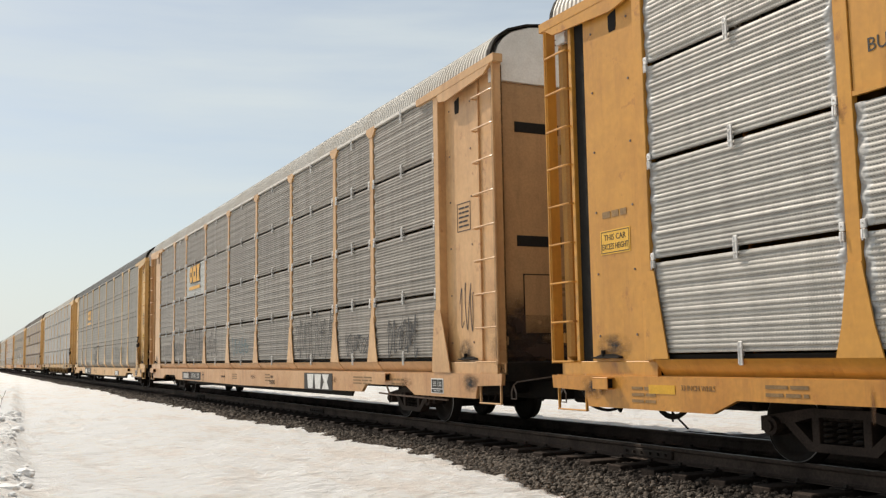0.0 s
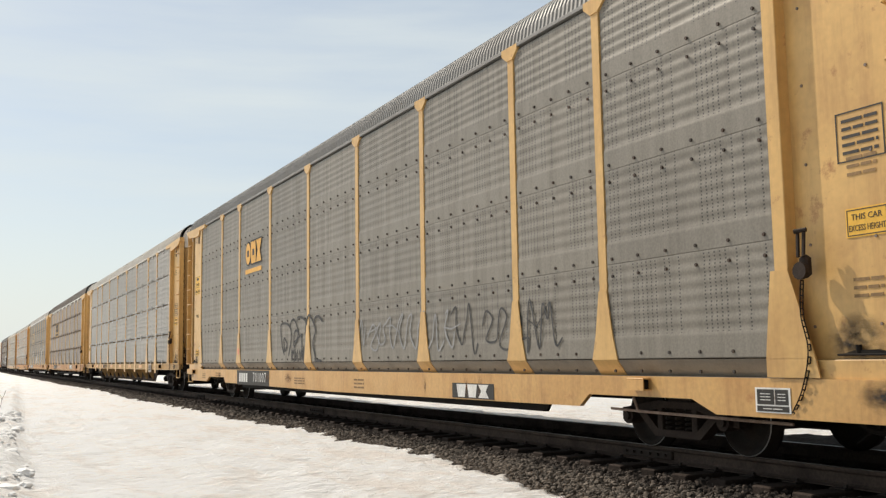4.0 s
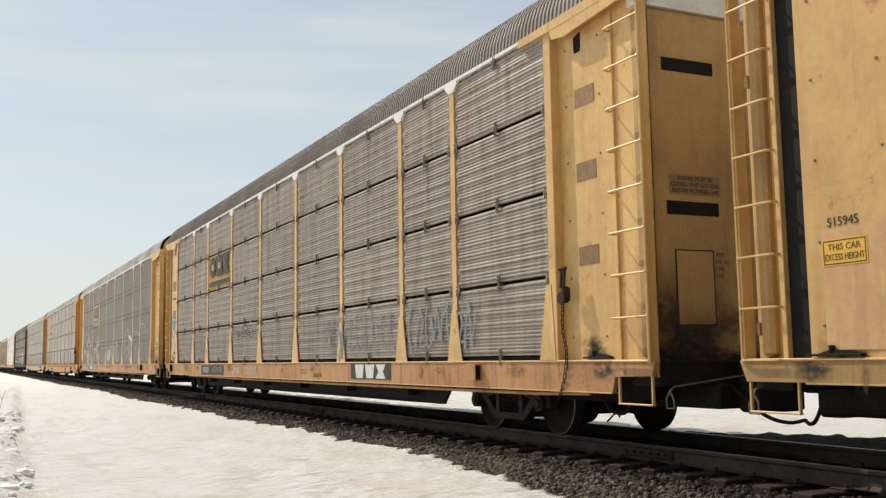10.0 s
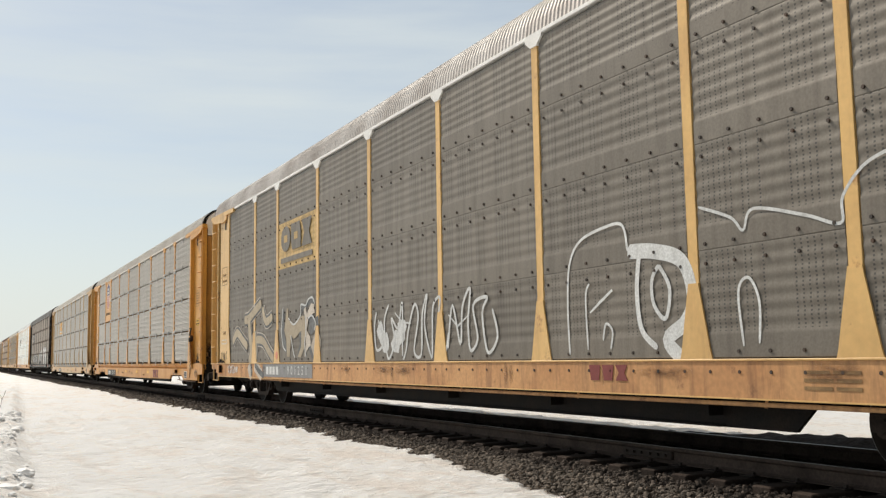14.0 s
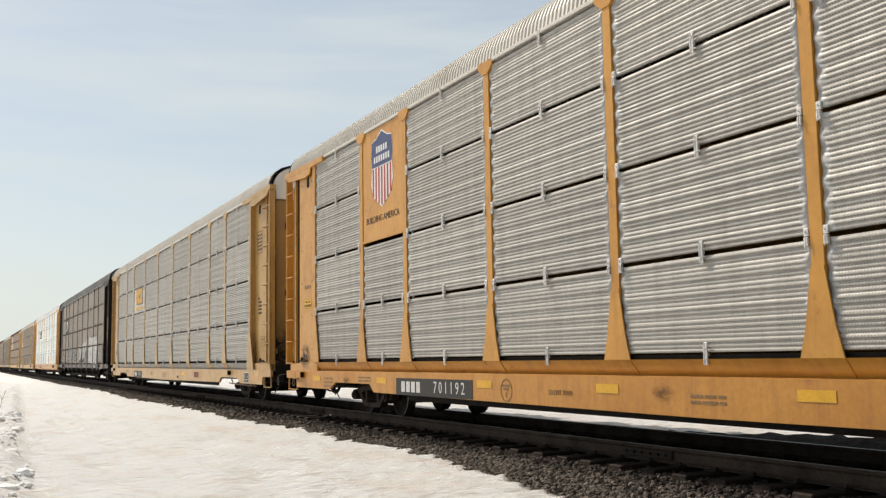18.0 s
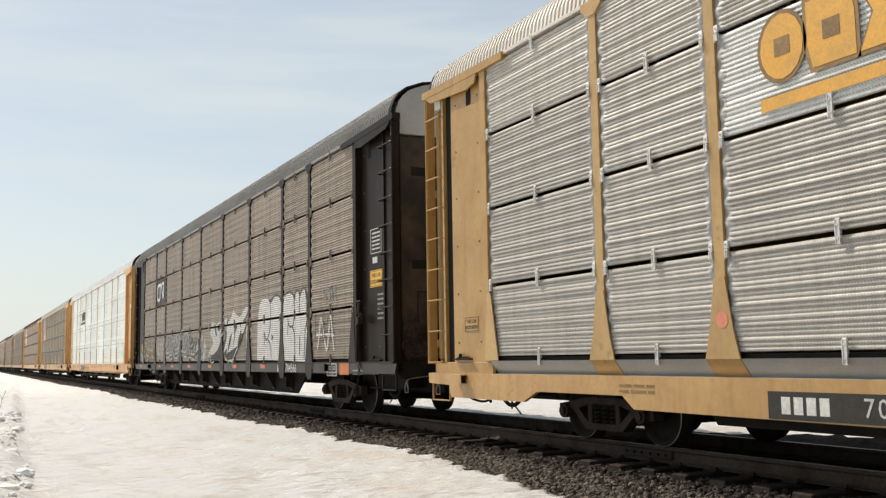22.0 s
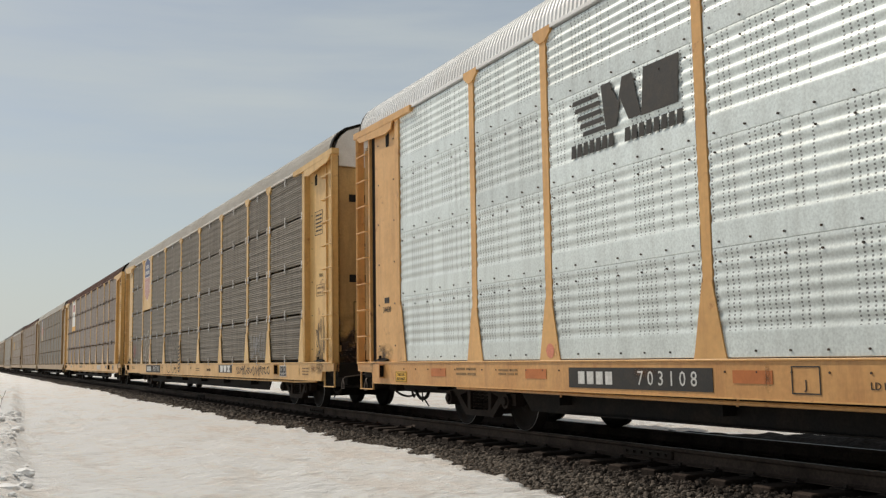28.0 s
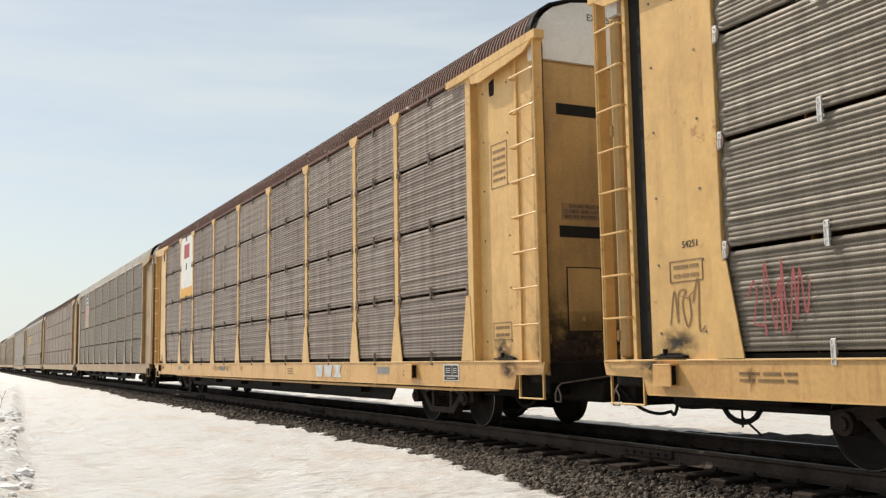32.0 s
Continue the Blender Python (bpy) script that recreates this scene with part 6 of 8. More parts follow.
def dress_1(car):
    three_tablets(car, 6.55, 5.0, 3.28, 4.02, logo_yellow, black_ink)
    owner_bars("owner_mark", car, -5.45, -6.85, 0.46, 0.75, white_ink, black_ink)
    plate_number(car, 7.45, 4.72, 0.48, 0.72, "854130", black_ink)
    ring_mark(car, 4.42, 0.60, 0.14, ON_SILL, black_ink, "F")
    writing("load_limit", "LD LMT 70500", 0.075, black_ink, car, 1.9, 0.62, ON_SILL)
    writing("class_note", "PLH21D", 0.13, black_ink, car, -2.9, 0.54, ON_SILL)
    writing("class_note", "LDF-4", 0.09, black_ink, car, -2.87, 0.66, ON_SILL)
    scrawl("graffiti", 2.6, 1.05, spray_black, car, -5.9, 1.5, ON_WALL, 3, 7, 0.030, "black sprayed loops")
    scrawl("graffiti", 1.3, 0.5, spray_black, car, -8.4, 1.3, ON_WALL, 5, 6, 0.025, "black sprayed loops")
    scrawl("graffiti", 1.3, 0.8, spray_black, car, -10.4, 1.4, ON_WALL, 8, 6, 0.035, "black sprayed loops")
    scrawl("graffiti", 2.5, 1.0, spray_black, car, 5.6, 1.5, ON_WALL, 11, 8, 0.030, "black sprayed loops")
    scrawl("graffiti", 1.4, 0.8, spray_black, car, 3.3, 1.5, ON_WALL, 12, 5, 0.028, "black sprayed loops")
    scrawl("graffiti", 3.6, 0.5, spray_black, car, 9.3, 1.45, ON_WALL, 14, 13, 0.022, "thin black sprayed loops")
    scrawl("graffiti", 1.7, 0.5, spray_teal, car, 0.1, 1.4, ON_WALL, 15, 5, 0.035, "faint teal sprayed marks")
    scrawl("graffiti", 0.45, 0.75, spray_black, car, -12.5, 1.75, ON_END, 21, 3, 0.018, "black sprayed marks")
    data_box(car, -12.45, 3.08, 0.42, 0.42)
    round_sign(car, -13.35, 1.7, 0.15, -1.335, white_paint, logo_red)
    quads_sign(car, -11.7, 0.62)
    sill_print(car, ((-2.5, 0.64, 0.4, 0.2), (-8.6, 0.66, 0.9, 0.16), (-10.2, 0.66, 0.5, 0.14), (0.6, 0.64, 0.5, 0.16)), faded_ink)


def dress_2(car):
    dot(car, 7.13, 1.28, 0.09)
    three_tablets(car, 6.5, 5.0, 3.22, 4.0, logo_yellow, black_ink)
    plate_number(car, 7.28, 4.3, 0.44, 0.80, "701007", black_ink, white_ink)
    sign = plate("quality_sign", 0.72, 0.56, yellow_sign, car, 12.37, 3.37, ON_END, "yellow sign with dark lettering and a rule")
    outline_box("sign_border", 0.69, 0.53, black_ink, sign, 0, 0, -0.003, 0.01)
    writing("sign_word", "Quality", 0.15, black_ink, sign, 0.0, 0.03, -0.003)
    writing("sign_word", "Auto Rack", 0.14, black_ink, sign, 0.0, -0.18, -0.003)
    plate("sign_rule", 0.42, 0.012, black_ink, sign, 0.0, -0.06, -0.003)
    ruled("sign_mark", 0.3, 0.1, 1, black_ink, sign, 0.0, 0.19, -0.003, 0.8, 2)
    writing("rack_number", "T 9613", 0.14, black_ink, car, 12.4, 2.42, ON_END)
    round_sign(car, 11.98, 1.43, 0.14, ON_END)
    warn(car, 12.36, 1.30, 0.42, 0.20)
    drawing("graffiti", car, [(0.05, [(3.41, 1.79), (3.25, 1.85), (2.89, 1.83), (2.64, 1.71), (2.6, 1.49), (2.79, 1.13)]), (0.05, [(3.39, 1.78), (3.28, 1.37), (3.09, 1.15)]), (0.05, [(3.09, 1.21), (3.13, 1.52), (2.9, 1.39), (3.03, 1.23)]), (0.05, [(2.68, 1.75), (2.55, 1.89), (2.34, 1.89), (2.14, 1.71), (2.03, 1.56)]), (0.05, [(2.43, 1.34), (2.36, 1.62), (2.17, 1.66), (2.11, 1.55), (2.26, 1.44), (2.41, 1.42), (2.35, 1.32), (2.16, 1.47), (1.81, 1.58)]), (0.05, [(2.18, 1.86), (2.1, 1.94), (1.84, 1.93), (1.59, 1.84), (1.59, 1.64), (1.63, 1.57)]), (0.05, [(1.85, 1.57), (1.83, 1.31), (1.8, 1.08)])], spray_black, ON_WALL, "black sprayed outline tag")
    drawing("graffiti", car, [(0.055, [(1.58, 1.6), (1.5, 1.83), (1.36, 1.95), (1.16, 1.88), (0.99, 1.72), (0.93, 1.59), (1.09, 1.38), (0.95, 1.12), (0.92, 1.03), (0.54, 1.01)]), (0.055, [(1.02, 1.78), (0.94, 1.88), (0.71, 1.9), (0.48, 1.8)])], spray_black, ON_WALL - 0.008, "broad black sprayed loop")
    scrawl("graffiti", 0.95, 0.32, spray_black, car, 2.1, 1.14, ON_WALL, 33, 7, 0.03, "black sprayed loops")
    scrawl("graffiti", 4.0, 0.6, spray_grey, car, -3.5, 1.45, ON_WALL, 35, 9, 0.035, "grey sprayed loops")
    scrawl("graffiti", 3.0, 0.7, spray_black, car, -6.8, 1.45, ON_WALL, 36, 7, 0.03, "grey sprayed loops")
    owner_bars("owner_mark", car, -5.4, -6.4, 0.48, 0.66, white_ink, black_ink)
    data_box(car, -12.6, 2.8, 0.48, 0.42)
    warn(car, -12.62, 2.08, 0.42, 0.24)
    quads_sign(car, -11.6, 0.62)
    for z in (1.55, 2.55):
        ruled("side_stencil", 0.3, 0.2, 3, faded_ink, car, -12.6, z, ON_END, 0.4, 6)
    sill_print(car, ((11.2, 0.62, 0.4, 0.16), (9.4, 0.68, 0.6, 0.12), (2.0, 0.6, 0.7, 0.16), (-1.5, 0.6, 0.5, 0.2)), faded_ink)


def dress_3(car):
    writing("car_mark", "515945", 0.24, black_ink, car, 4.95, 0.885, ON_SILL, "", "CENTER", 1.08)

    def mark(bm):
        for i in range(3):
            box(bm, -0.001, 0.001, -i * 0.16 - 0.12, -i * 0.16, -0.085, 0.085)
    piece("owner_mark", "owner_three", mark, black_ink, car, (ON_SILL, 5.93, 0.885))
    ring_mark(car, 4.29, 0.84, 0.17, -1.519, black_ink, "F")
    dot(car, 7.13, 1.29)
    plate("sill_patch", 0.42, 0.16, amber_paint, car, 6.35, 0.88, ON_SILL)
    warn(car, 12.44, 1.85, 0.46, 0.22, -1.476)
    writing("rack_number", "515945", 0.11, black_ink, car, 12.45, 2.10, -1.469)
    plate("brake_box", 0.85, 1.0, tan_paint, car, 12.25, 1.55, -1.472, "flat access cover")
    warn(car, -12.4, 2.42, 0.5, 0.26)
    data_box(car, -12.4, 2.82, 0.5, 0.42)
    ruled("side_stencil", 0.3, 0.2, 3, faded_ink, car, -12.3, 4.1, ON_END, 0.4, 6)
    round_sign(car, -13.35, 1.75, 0.18, -1.335, white_paint, logo_red)
    plate("placard", 0.62, 0.30, spray_cream, car, -8.1, 0.82, -1.535, "pale placard plate with dark print")
    ruled("placard_mark", 0.4, 0.2, 3, black_ink, car, -8.1, 0.83, -1.54, 0.6, 3)
    for y in (9.9, 8.5, 2.86, 0.0, -2.86, -5.7):
        plate("sill_patch", 0.75, 0.12, amber_paint, car, y, 0.88, ON_SILL, "faint orange patch")
    writing("load_limit", "LD LMT 68500", 0.07, black_ink, car, 1.5, 0.88, ON_SILL)
    sill_print(car, ((8.9, 0.88, 0.5, 0.1), (3.4, 0.88, 0.6, 0.1)), faded_ink)


def dress_4(car):
    three_tablets(car, 6.9, 4.5, 3.18, 4.02, black_ink, ground=board_yellow)
    owner_bars("owner_mark", car, -5.0, -6.5, 0.70, 0.94, white_ink, black_ink)
    plate_number(car, 7.85, 5.05, 0.66, 0.93, "602448", black_ink, spray_grey)
    dot(car, 7.17, 1.32)
    writing("class_note", "PLH-10 W", 0.12, faded_ink, car, -2.91, 0.72, ON_SILL)
    scrawl("graffiti", 3.6, 0.75, faint_blue, car, -5.2, 1.5, ON_WALL, 41, 9, 0.03, "faint blue sprayed strokes")
    scrawl("graffiti", 2.4, 0.85, faint_blue, car, -8.6, 1.5, ON_WALL, 42, 7, 0.04, "faint blue sprayed strokes")
    drawing("graffiti", car, [(0.10, [(-4.20, 1.00), (-4.30, 1.30), (-4.20, 1.60)]), (0.05, [(-4.36, 1.05), (-4.42, 1.35), (-4.34, 1.55)])], faint_blue, -1.521, "faint blue marks over the post")
    drawing("graffiti", car, [(0.035, [(6.72, 1.14), (6.64, 1.62), (6.29, 1.65), (6.02, 1.38), (5.73, 1.57), (5.39, 1.51), (5.24, 1.12)]), (0.035, [(5.22, 1.55), (4.89, 1.62), (4.49, 1.42), (4.57, 1.11)]), (0.035, [(3.87, 1.1), (3.95, 1.57), (3.55, 1.75), (3.12, 1.84), (3.2, 1.52), (3.71, 1.22), (3.53, 1.09)]), (0.035, [(5.85, 1.13), (5.75, 1.32), (5.4, 1.31)])], spray_grey, ON_WALL, "faint pale sprayed loops")
    scrawl("graffiti", 1.04, 0.22, spray_white, car, 3.83, 0.80, ON_SILL, 45, 7, 0.018, "white sprayed tag on the sill")
    scrawl("graffiti", 1.13, 0.26, spray_white, car, 2.24, 0.80, ON_SILL, 47, 8, 0.018, "white sprayed tag on the sill")
    scrawl("graffiti", 2.3, 0.3, spray_black, car, 2.9, 1.75, ON_WALL, 48, 7, 0.022, "dark sprayed tag")
    scrawl("graffiti", 1.5, 0.3, spray_grey, car, 8.2, 1.5, ON_WALL, 46, 6, 0.03, "dark sprayed marks")
    for z, w, h in ((3.60, 0.55, 0.32), (2.66, 0.44, 0.22)):
        b = plate("stencil_patch", w, h, faded_ink, car, 12.40, z, ON_END, "brown block of faded stencil")
        ruled("patch_print", round(w * 0.9, 3), round(h * 0.85, 3), 3, pale_paint, b, 0, 0, -0.003, 0.2, 3)
    writing("load_limit", "LD LMT 68400", 0.10, black_ink, car, 12.42, 3.18, ON_END)
    drawing("graffiti", car, [(0.10, [(12.74, 2.54), (12.44, 2.56), (12.14, 2.48), (12.24, 2.30), (12.33, 2.20), (12.48, 2.13), (12.60, 2.20), (12.68, 2.36), (12.74, 2.54)]),
                              (0.035, [(12.66, 2.50), (12.52, 2.34), (12.55, 2.20)]), (0.035, [(12.22, 2.45), (12.40, 2.34), (12.36, 2.20)]), (0.05, [(12.60, 2.36), (12.44, 2.38), (12.30, 2.33)]),
                              (0.03, [(12.83, 2.26), (12.70, 2.36), (12.40, 2.42), (12.05, 2.28)]), (0.09, [(12.82, 2.10), (12.72, 2.04), (12.62, 2.05)]), (0.10, [(12.25, 2.10), (12.14, 2.03), (12.03, 2.06)]),
                              (0.025, [(12.04, 2.05), (12.02, 1.85), (12.05, 1.72)])], spray_blue, ON_END, "blue sprayed face-like scribble")
    drawing("graffiti", car, [(0.06, [(12.62, 1.90), (12.55, 1.70), (12.62, 1.56)]), (0.05, [(12.50, 1.90), (12.46, 1.66), (12.50, 1.52)]), (0.06, [(12.38, 1.88), (12.40, 1.70), (12.34, 1.55)]),
                              (0.03, [(12.62, 1.72), (12.40, 1.78), (12.28, 1.70)]), (0.03, [(12.66, 1.58), (12.44, 1.52), (12.26, 1.62)]), (0.05, [(12.46, 1.60), (12.36, 1.46), (12.28, 1.58)])], spray_white, ON_END - 0.004, "white sprayed marks")
    drawing("graffiti", car, [(0.025, [(12.72, 1.96), (12.66, 1.84), (12.60, 1.90), (12.54, 1.80)]), (0.025, [(12.44, 1.92), (12.36, 1.84), (12.30, 2.02)]), (0.025, [(12.72, 1.66), (12.76, 1.58), (12.70, 1.52), (12.64, 1.58), (12.68, 1.66)]),
                              (0.025, [(12.30, 1.66), (12.22, 1.60), (12.26, 1.46), (12.30, 1.36)])], spray_black, ON_END - 0.007, "black sprayed marks")
    writing("rack_number", "3209", 0.13, black_ink, car, 12.32, 1.32, ON_END)
    round_sign(car, 11.95, 1.24, 0.16, ON_END)
    for z in (4.1, 3.2, 2.2):
        plate("stencil_patch", 0.4, 0.22, faded_ink, car, -12.4, z, ON_END, "brown block of faded stencil")
    sill_print(car, ((-2.0, 0.8, 0.4, 0.12), (9.6, 0.8, 0.5, 0.16)), faded_ink)


def dress_5(car):
    three_tablets(car, 6.85, 4.6, 3.2, 4.02, galv_dark, ground=board_tan)
    plate_number(car, 8.3, 4.6, 0.66, 0.95, "901251", spray_grey, spray_white)
    arms = [(0.24, [(11.22, 1.52), (10.78, 1.76), (10.25, 1.58), (9.72, 1.38)]), (0.25, [(10.02, 2.06), (9.62, 2.08), (9.20, 2.20), (8.45, 2.42)]),
            (0.28, [(9.58, 2.04), (9.50, 1.70), (9.34, 1.30), (9.52, 1.02)]), (0.22, [(9.02, 1.75), (8.94, 1.40), (8.90, 1.06)]), (0.22, [(8.90, 1.55), (8.30, 1.50), (7.80, 1.25), (7.40, 1.06)]), (0.22, [(8.35, 2.30), (8.05, 1.95), (7.50, 2.05)])]
    for grow, ink, dx in ((0.16, spray_cream, 0.0), (0.11, spray_smoke, -0.003), (0.0, spray_tan, -0.006)):
        drawing("graffiti", car, [(w * 0.85 + grow, pts) for w, pts in arms], ink, ON_WALL + dx, "fat sprayed shape, cream with a dark and white edge")
    drawing("graffiti", car, [(0.13, [(9.10, 2.06), (9.10, 2.22), (9.10, 2.40)])], spray_cream, -1.507, "cream sprayed patch on the post")
    drawing("graffiti", car, [(0.30, [(9.60, 0.94), (9.48, 0.80), (9.30, 0.66)]), (0.30, [(9.05, 0.94), (8.70, 0.80), (8.40, 0.68)])], spray_cream, ON_SILL, "pale sprayed marks over the sill")
    drawing("graffiti", car, [(0.10, [(9.36, 0.95), (9.34, 0.80), (9.30, 0.66)]), (0.14, [(9.00, 0.95), (8.66, 0.80), (8.20, 0.67)])], spray_smoke, ON_SILL - 0.004, "dark sprayed marks over the sill")
    for outline in ([(6.8, 1.64), (6.66, 2.19), (6.54, 2.12), (6.57, 1.7), (6.36, 1.2), (6.44, 1.2), (6.67, 1.29)], [(5.38, 1.98), (5.34, 2.2), (5.04, 2.16), (4.84, 2.28), (4.59, 2.29), (4.46, 2.18), (4.68, 2.2), (5.16, 2.09)], [(5.49, 1.66), (5.32, 1.72), (5.25, 1.47), (5.36, 1.21), (5.61, 1.08), (5.65, 1.1), (5.47, 1.38)], [(4.83, 1.89), (4.62, 1.93), (4.4, 1.78), (4.48, 1.62), (4.69, 1.54), (4.82, 1.64)], [(4.42, 1.89), (4.23, 1.93), (4.2, 1.68), (4.45, 1.58)], [(4.94, 1.46), (4.84, 1.47), (4.7, 1.33), (4.53, 1.06), (4.64, 1.06), (4.87, 1.29)],):
        patch("graffiti", car, outline, spray_smoke, ON_WALL, "dark grey shade of the sprayed shapes")
    for outline in ([(6.57, 1.7), (6.38, 2.18), (6.27, 2.17), (6.27, 1.96), (5.86, 1.81), (5.4, 1.96), (5.08, 1.96), (5.04, 1.66), (5.11, 1.3), (5.37, 1.09), (5.61, 1.1), (5.35, 1.31), (5.33, 1.65), (5.47, 1.62), (5.67, 1.53), (5.88, 1.49), (6.08, 1.58), (6.1, 1.34), (6.17, 1.11), (6.36, 1.11), (6.42, 1.5)],):
        patch("graffiti", car, outline, spray_tan, ON_WALL - 0.003, "tan fat sprayed shape")
    for outline in ([(5.16, 2.09), (5.04, 2.14), (4.97, 1.98), (4.68, 2.2), (4.48, 2.16), (4.46, 1.99), (4.66, 1.96), (4.85, 1.9), (4.97, 1.65), (4.75, 1.51), (4.7, 1.33), (4.87, 1.29), (5.14, 1.09), (5.04, 1.36), (5.07, 1.79)], [(4.53, 1.5), (4.25, 1.66), (4.08, 1.44), (4.11, 1.07), (4.49, 1.08), (4.7, 1.32)],):
        patch("graffiti", car, outline, spray_cream, ON_WALL - 0.003, "cream fat sprayed shape")
    drawing("graffiti", car, [(0.04, [(6.8, 1.64), (6.66, 2.21)]), (0.04, [(6.82, 1.76), (6.66, 1.36), (6.44, 1.24)]), (0.04, [(6.25, 1.96), (5.86, 1.8), (5.39, 1.98), (5.35, 2.2), (5.04, 2.17), (4.86, 2.28), (4.59, 2.31), (4.44, 2.17)]), (0.04, [(6.08, 1.58), (5.87, 1.19), (5.78, 1.1)]), (0.04, [(5.06, 1.96), (5.02, 1.66), (5.1, 1.37), (5.01, 1.09)]), (0.04, [(4.89, 1.88), (4.62, 1.94), (4.39, 1.78), (4.48, 1.63)])], spray_white, ON_WALL - 0.006, "pale outline of the sprayed shapes")

    drawing("graffiti", car, [(0.035, [(-4.92, 1.05), (-4.90, 1.60), (-4.96, 2.10), (-5.20, 2.36), (-5.70, 2.46), (-6.02, 2.44), (-6.10, 2.15)]),
                              (0.16, [(-6.10, 2.14), (-6.55, 2.10), (-6.98, 1.96), (-7.12, 1.60), (-7.00, 1.35), (-6.72, 1.18), (-6.95, 0.98)]), (0.07, [(-6.30, 2.10), (-6.24, 1.70), (-6.30, 1.30), (-6.55, 1.10)]),
                              (0.05, [(-6.62, 1.95), (-6.78, 1.70), (-6.70, 1.40), (-6.52, 1.55), (-6.50, 1.80), (-6.62, 1.95)]), (0.03, [(-5.30, 1.10), (-5.28, 1.70), (-5.36, 1.85)]), (0.03, [(-5.36, 1.52), (-5.80, 1.75), (-5.50, 1.60)]),
                              (0.03, [(-5.60, 1.20), (-5.66, 1.38), (-5.78, 1.30), (-5.74, 1.10)])], spray_white, ON_WALL, "thick white sprayed figure")
    drawing("graffiti", car, [(0.03, [(-7.26, 2.46), (-7.70, 2.30), (-7.86, 2.16), (-8.00, 2.34), (-8.60, 2.20), (-8.98, 2.08), (-9.02, 2.30), (-9.30, 2.54), (-9.80, 2.60), (-10.35, 2.42), (-10.60, 2.10), (-10.62, 1.50), (-10.90, 1.25), (-11.05, 1.05)]),
                              (0.03, [(-7.80, 1.10), (-7.76, 1.60), (-7.90, 1.72), (-8.02, 1.50), (-8.00, 1.12)]), (0.03, [(-9.36, 1.05), (-9.44, 1.60), (-9.62, 1.80), (-9.74, 1.60), (-9.80, 1.06)])], spray_white, ON_WALL, "thin white sprayed loops")
    scrawl("graffiti", 4.5, 1.0, spray_white, car, -1.0, 1.5, ON_WALL, 65, 9, 0.05, "white sprayed marks", 6)
    scrawl("graffiti", 1.1, 0.22, spray_white, car, 11.2, 0.82, ON_SILL, 66, 8, 0.025, "white sprayed marks over the sill")
    outline_box("quality_frame", 0.56, 0.5, faded_ink, car, 12.35, 3.37, ON_END, 0.015)
    writing("sign_word", "Quality", 0.12, faded_ink, car, 12.35, 3.40, ON_END)
    writing("sign_word", "Auto Rack", 0.11, faded_ink, car, 12.35, 3.24, ON_END)
    writing("rack_number", "T-7288", 0.12, faded_ink, car, 12.36, 1.80, ON_END)
    outline_box("paint_frame", 0.55, 0.12, spray_white, car, 12.36, 1.56, ON_END, 0.018)
    dot(car, 7.13, 1.15, 0.09)
    round_sign(car, 11.95, 1.2, 0.15, ON_END, pale_paint)
    round_sign(car, -11.80, 1.36, 0.15, -1.524)
    data_box(car, -12.6, 3.9, 0.55, 0.5, ink=faded_ink)
    ruled("side_stencil", 0.3, 0.45, 6, faded_ink, car, -12.55, 2.2, ON_END, 0.4, 4)
    data_box(car, -12.55, 1.65, 0.5, 0.3, ink=faded_ink, rows=2)
    owner_bars("owner_mark", car, -5.3, -6.05, 0.76, 0.93, red_dark)
    sill_print(car, ((-8.8, 0.8, 0.6, 0.2), (-11.0, 0.8, 0.5, 0.16)), faded_ink)


def dress_6(car):
    plate_number(car, 7.55, 4.85, 0.45, 0.72, "701192", black_ink, white_ink)
    owner_bars("owner_mark", car, -5.2, -6.3, 0.48, 0.76, red_dark)
    for y in (8.2, 1.64, -1.34, -4.04, 4.5, 11.6):
        plate("reflector", 0.42, 0.10, amber_reflector, car, y, 0.67, ON_SILL, "amber reflective strip")
    ring_mark(car, 3.9, 0.60, 0.15, ON_SILL, faded_ink, "F")
    writing("load_limit", "LD LMT 71800", 0.085, faded_ink, car, 2.6, 0.60, ON_SILL)
    writing("class_note", "BLH 21C", 0.09, faded_ink, car, -3.1, 0.56, ON_SILL)
    warn(car, 12.3, 2.20, 0.5, 0.22)
    ruled("side_stencil", 0.4, 0.09, 1, faded_ink, car, 12.3, 2.55, ON_END, 0.8, 4)
    data_box(car, -12.4, 3.0, 0.42, 0.5, ink=faded_ink)
    warn(car, -12.45, 2.25, 0.42, 0.22)
    round_sign(car, -13.35, 1.75, 0.15, -1.335)
    quads_sign(car, -11.2, 0.62)
    sill_print(car, ((10.9, 0.6, 0.5, 0.22), (9.0, 0.68, 0.6, 0.12), (0.0, 0.6, 0.5, 0.12), (-9.5, 0.68, 0.7, 0.12)), faded_ink)


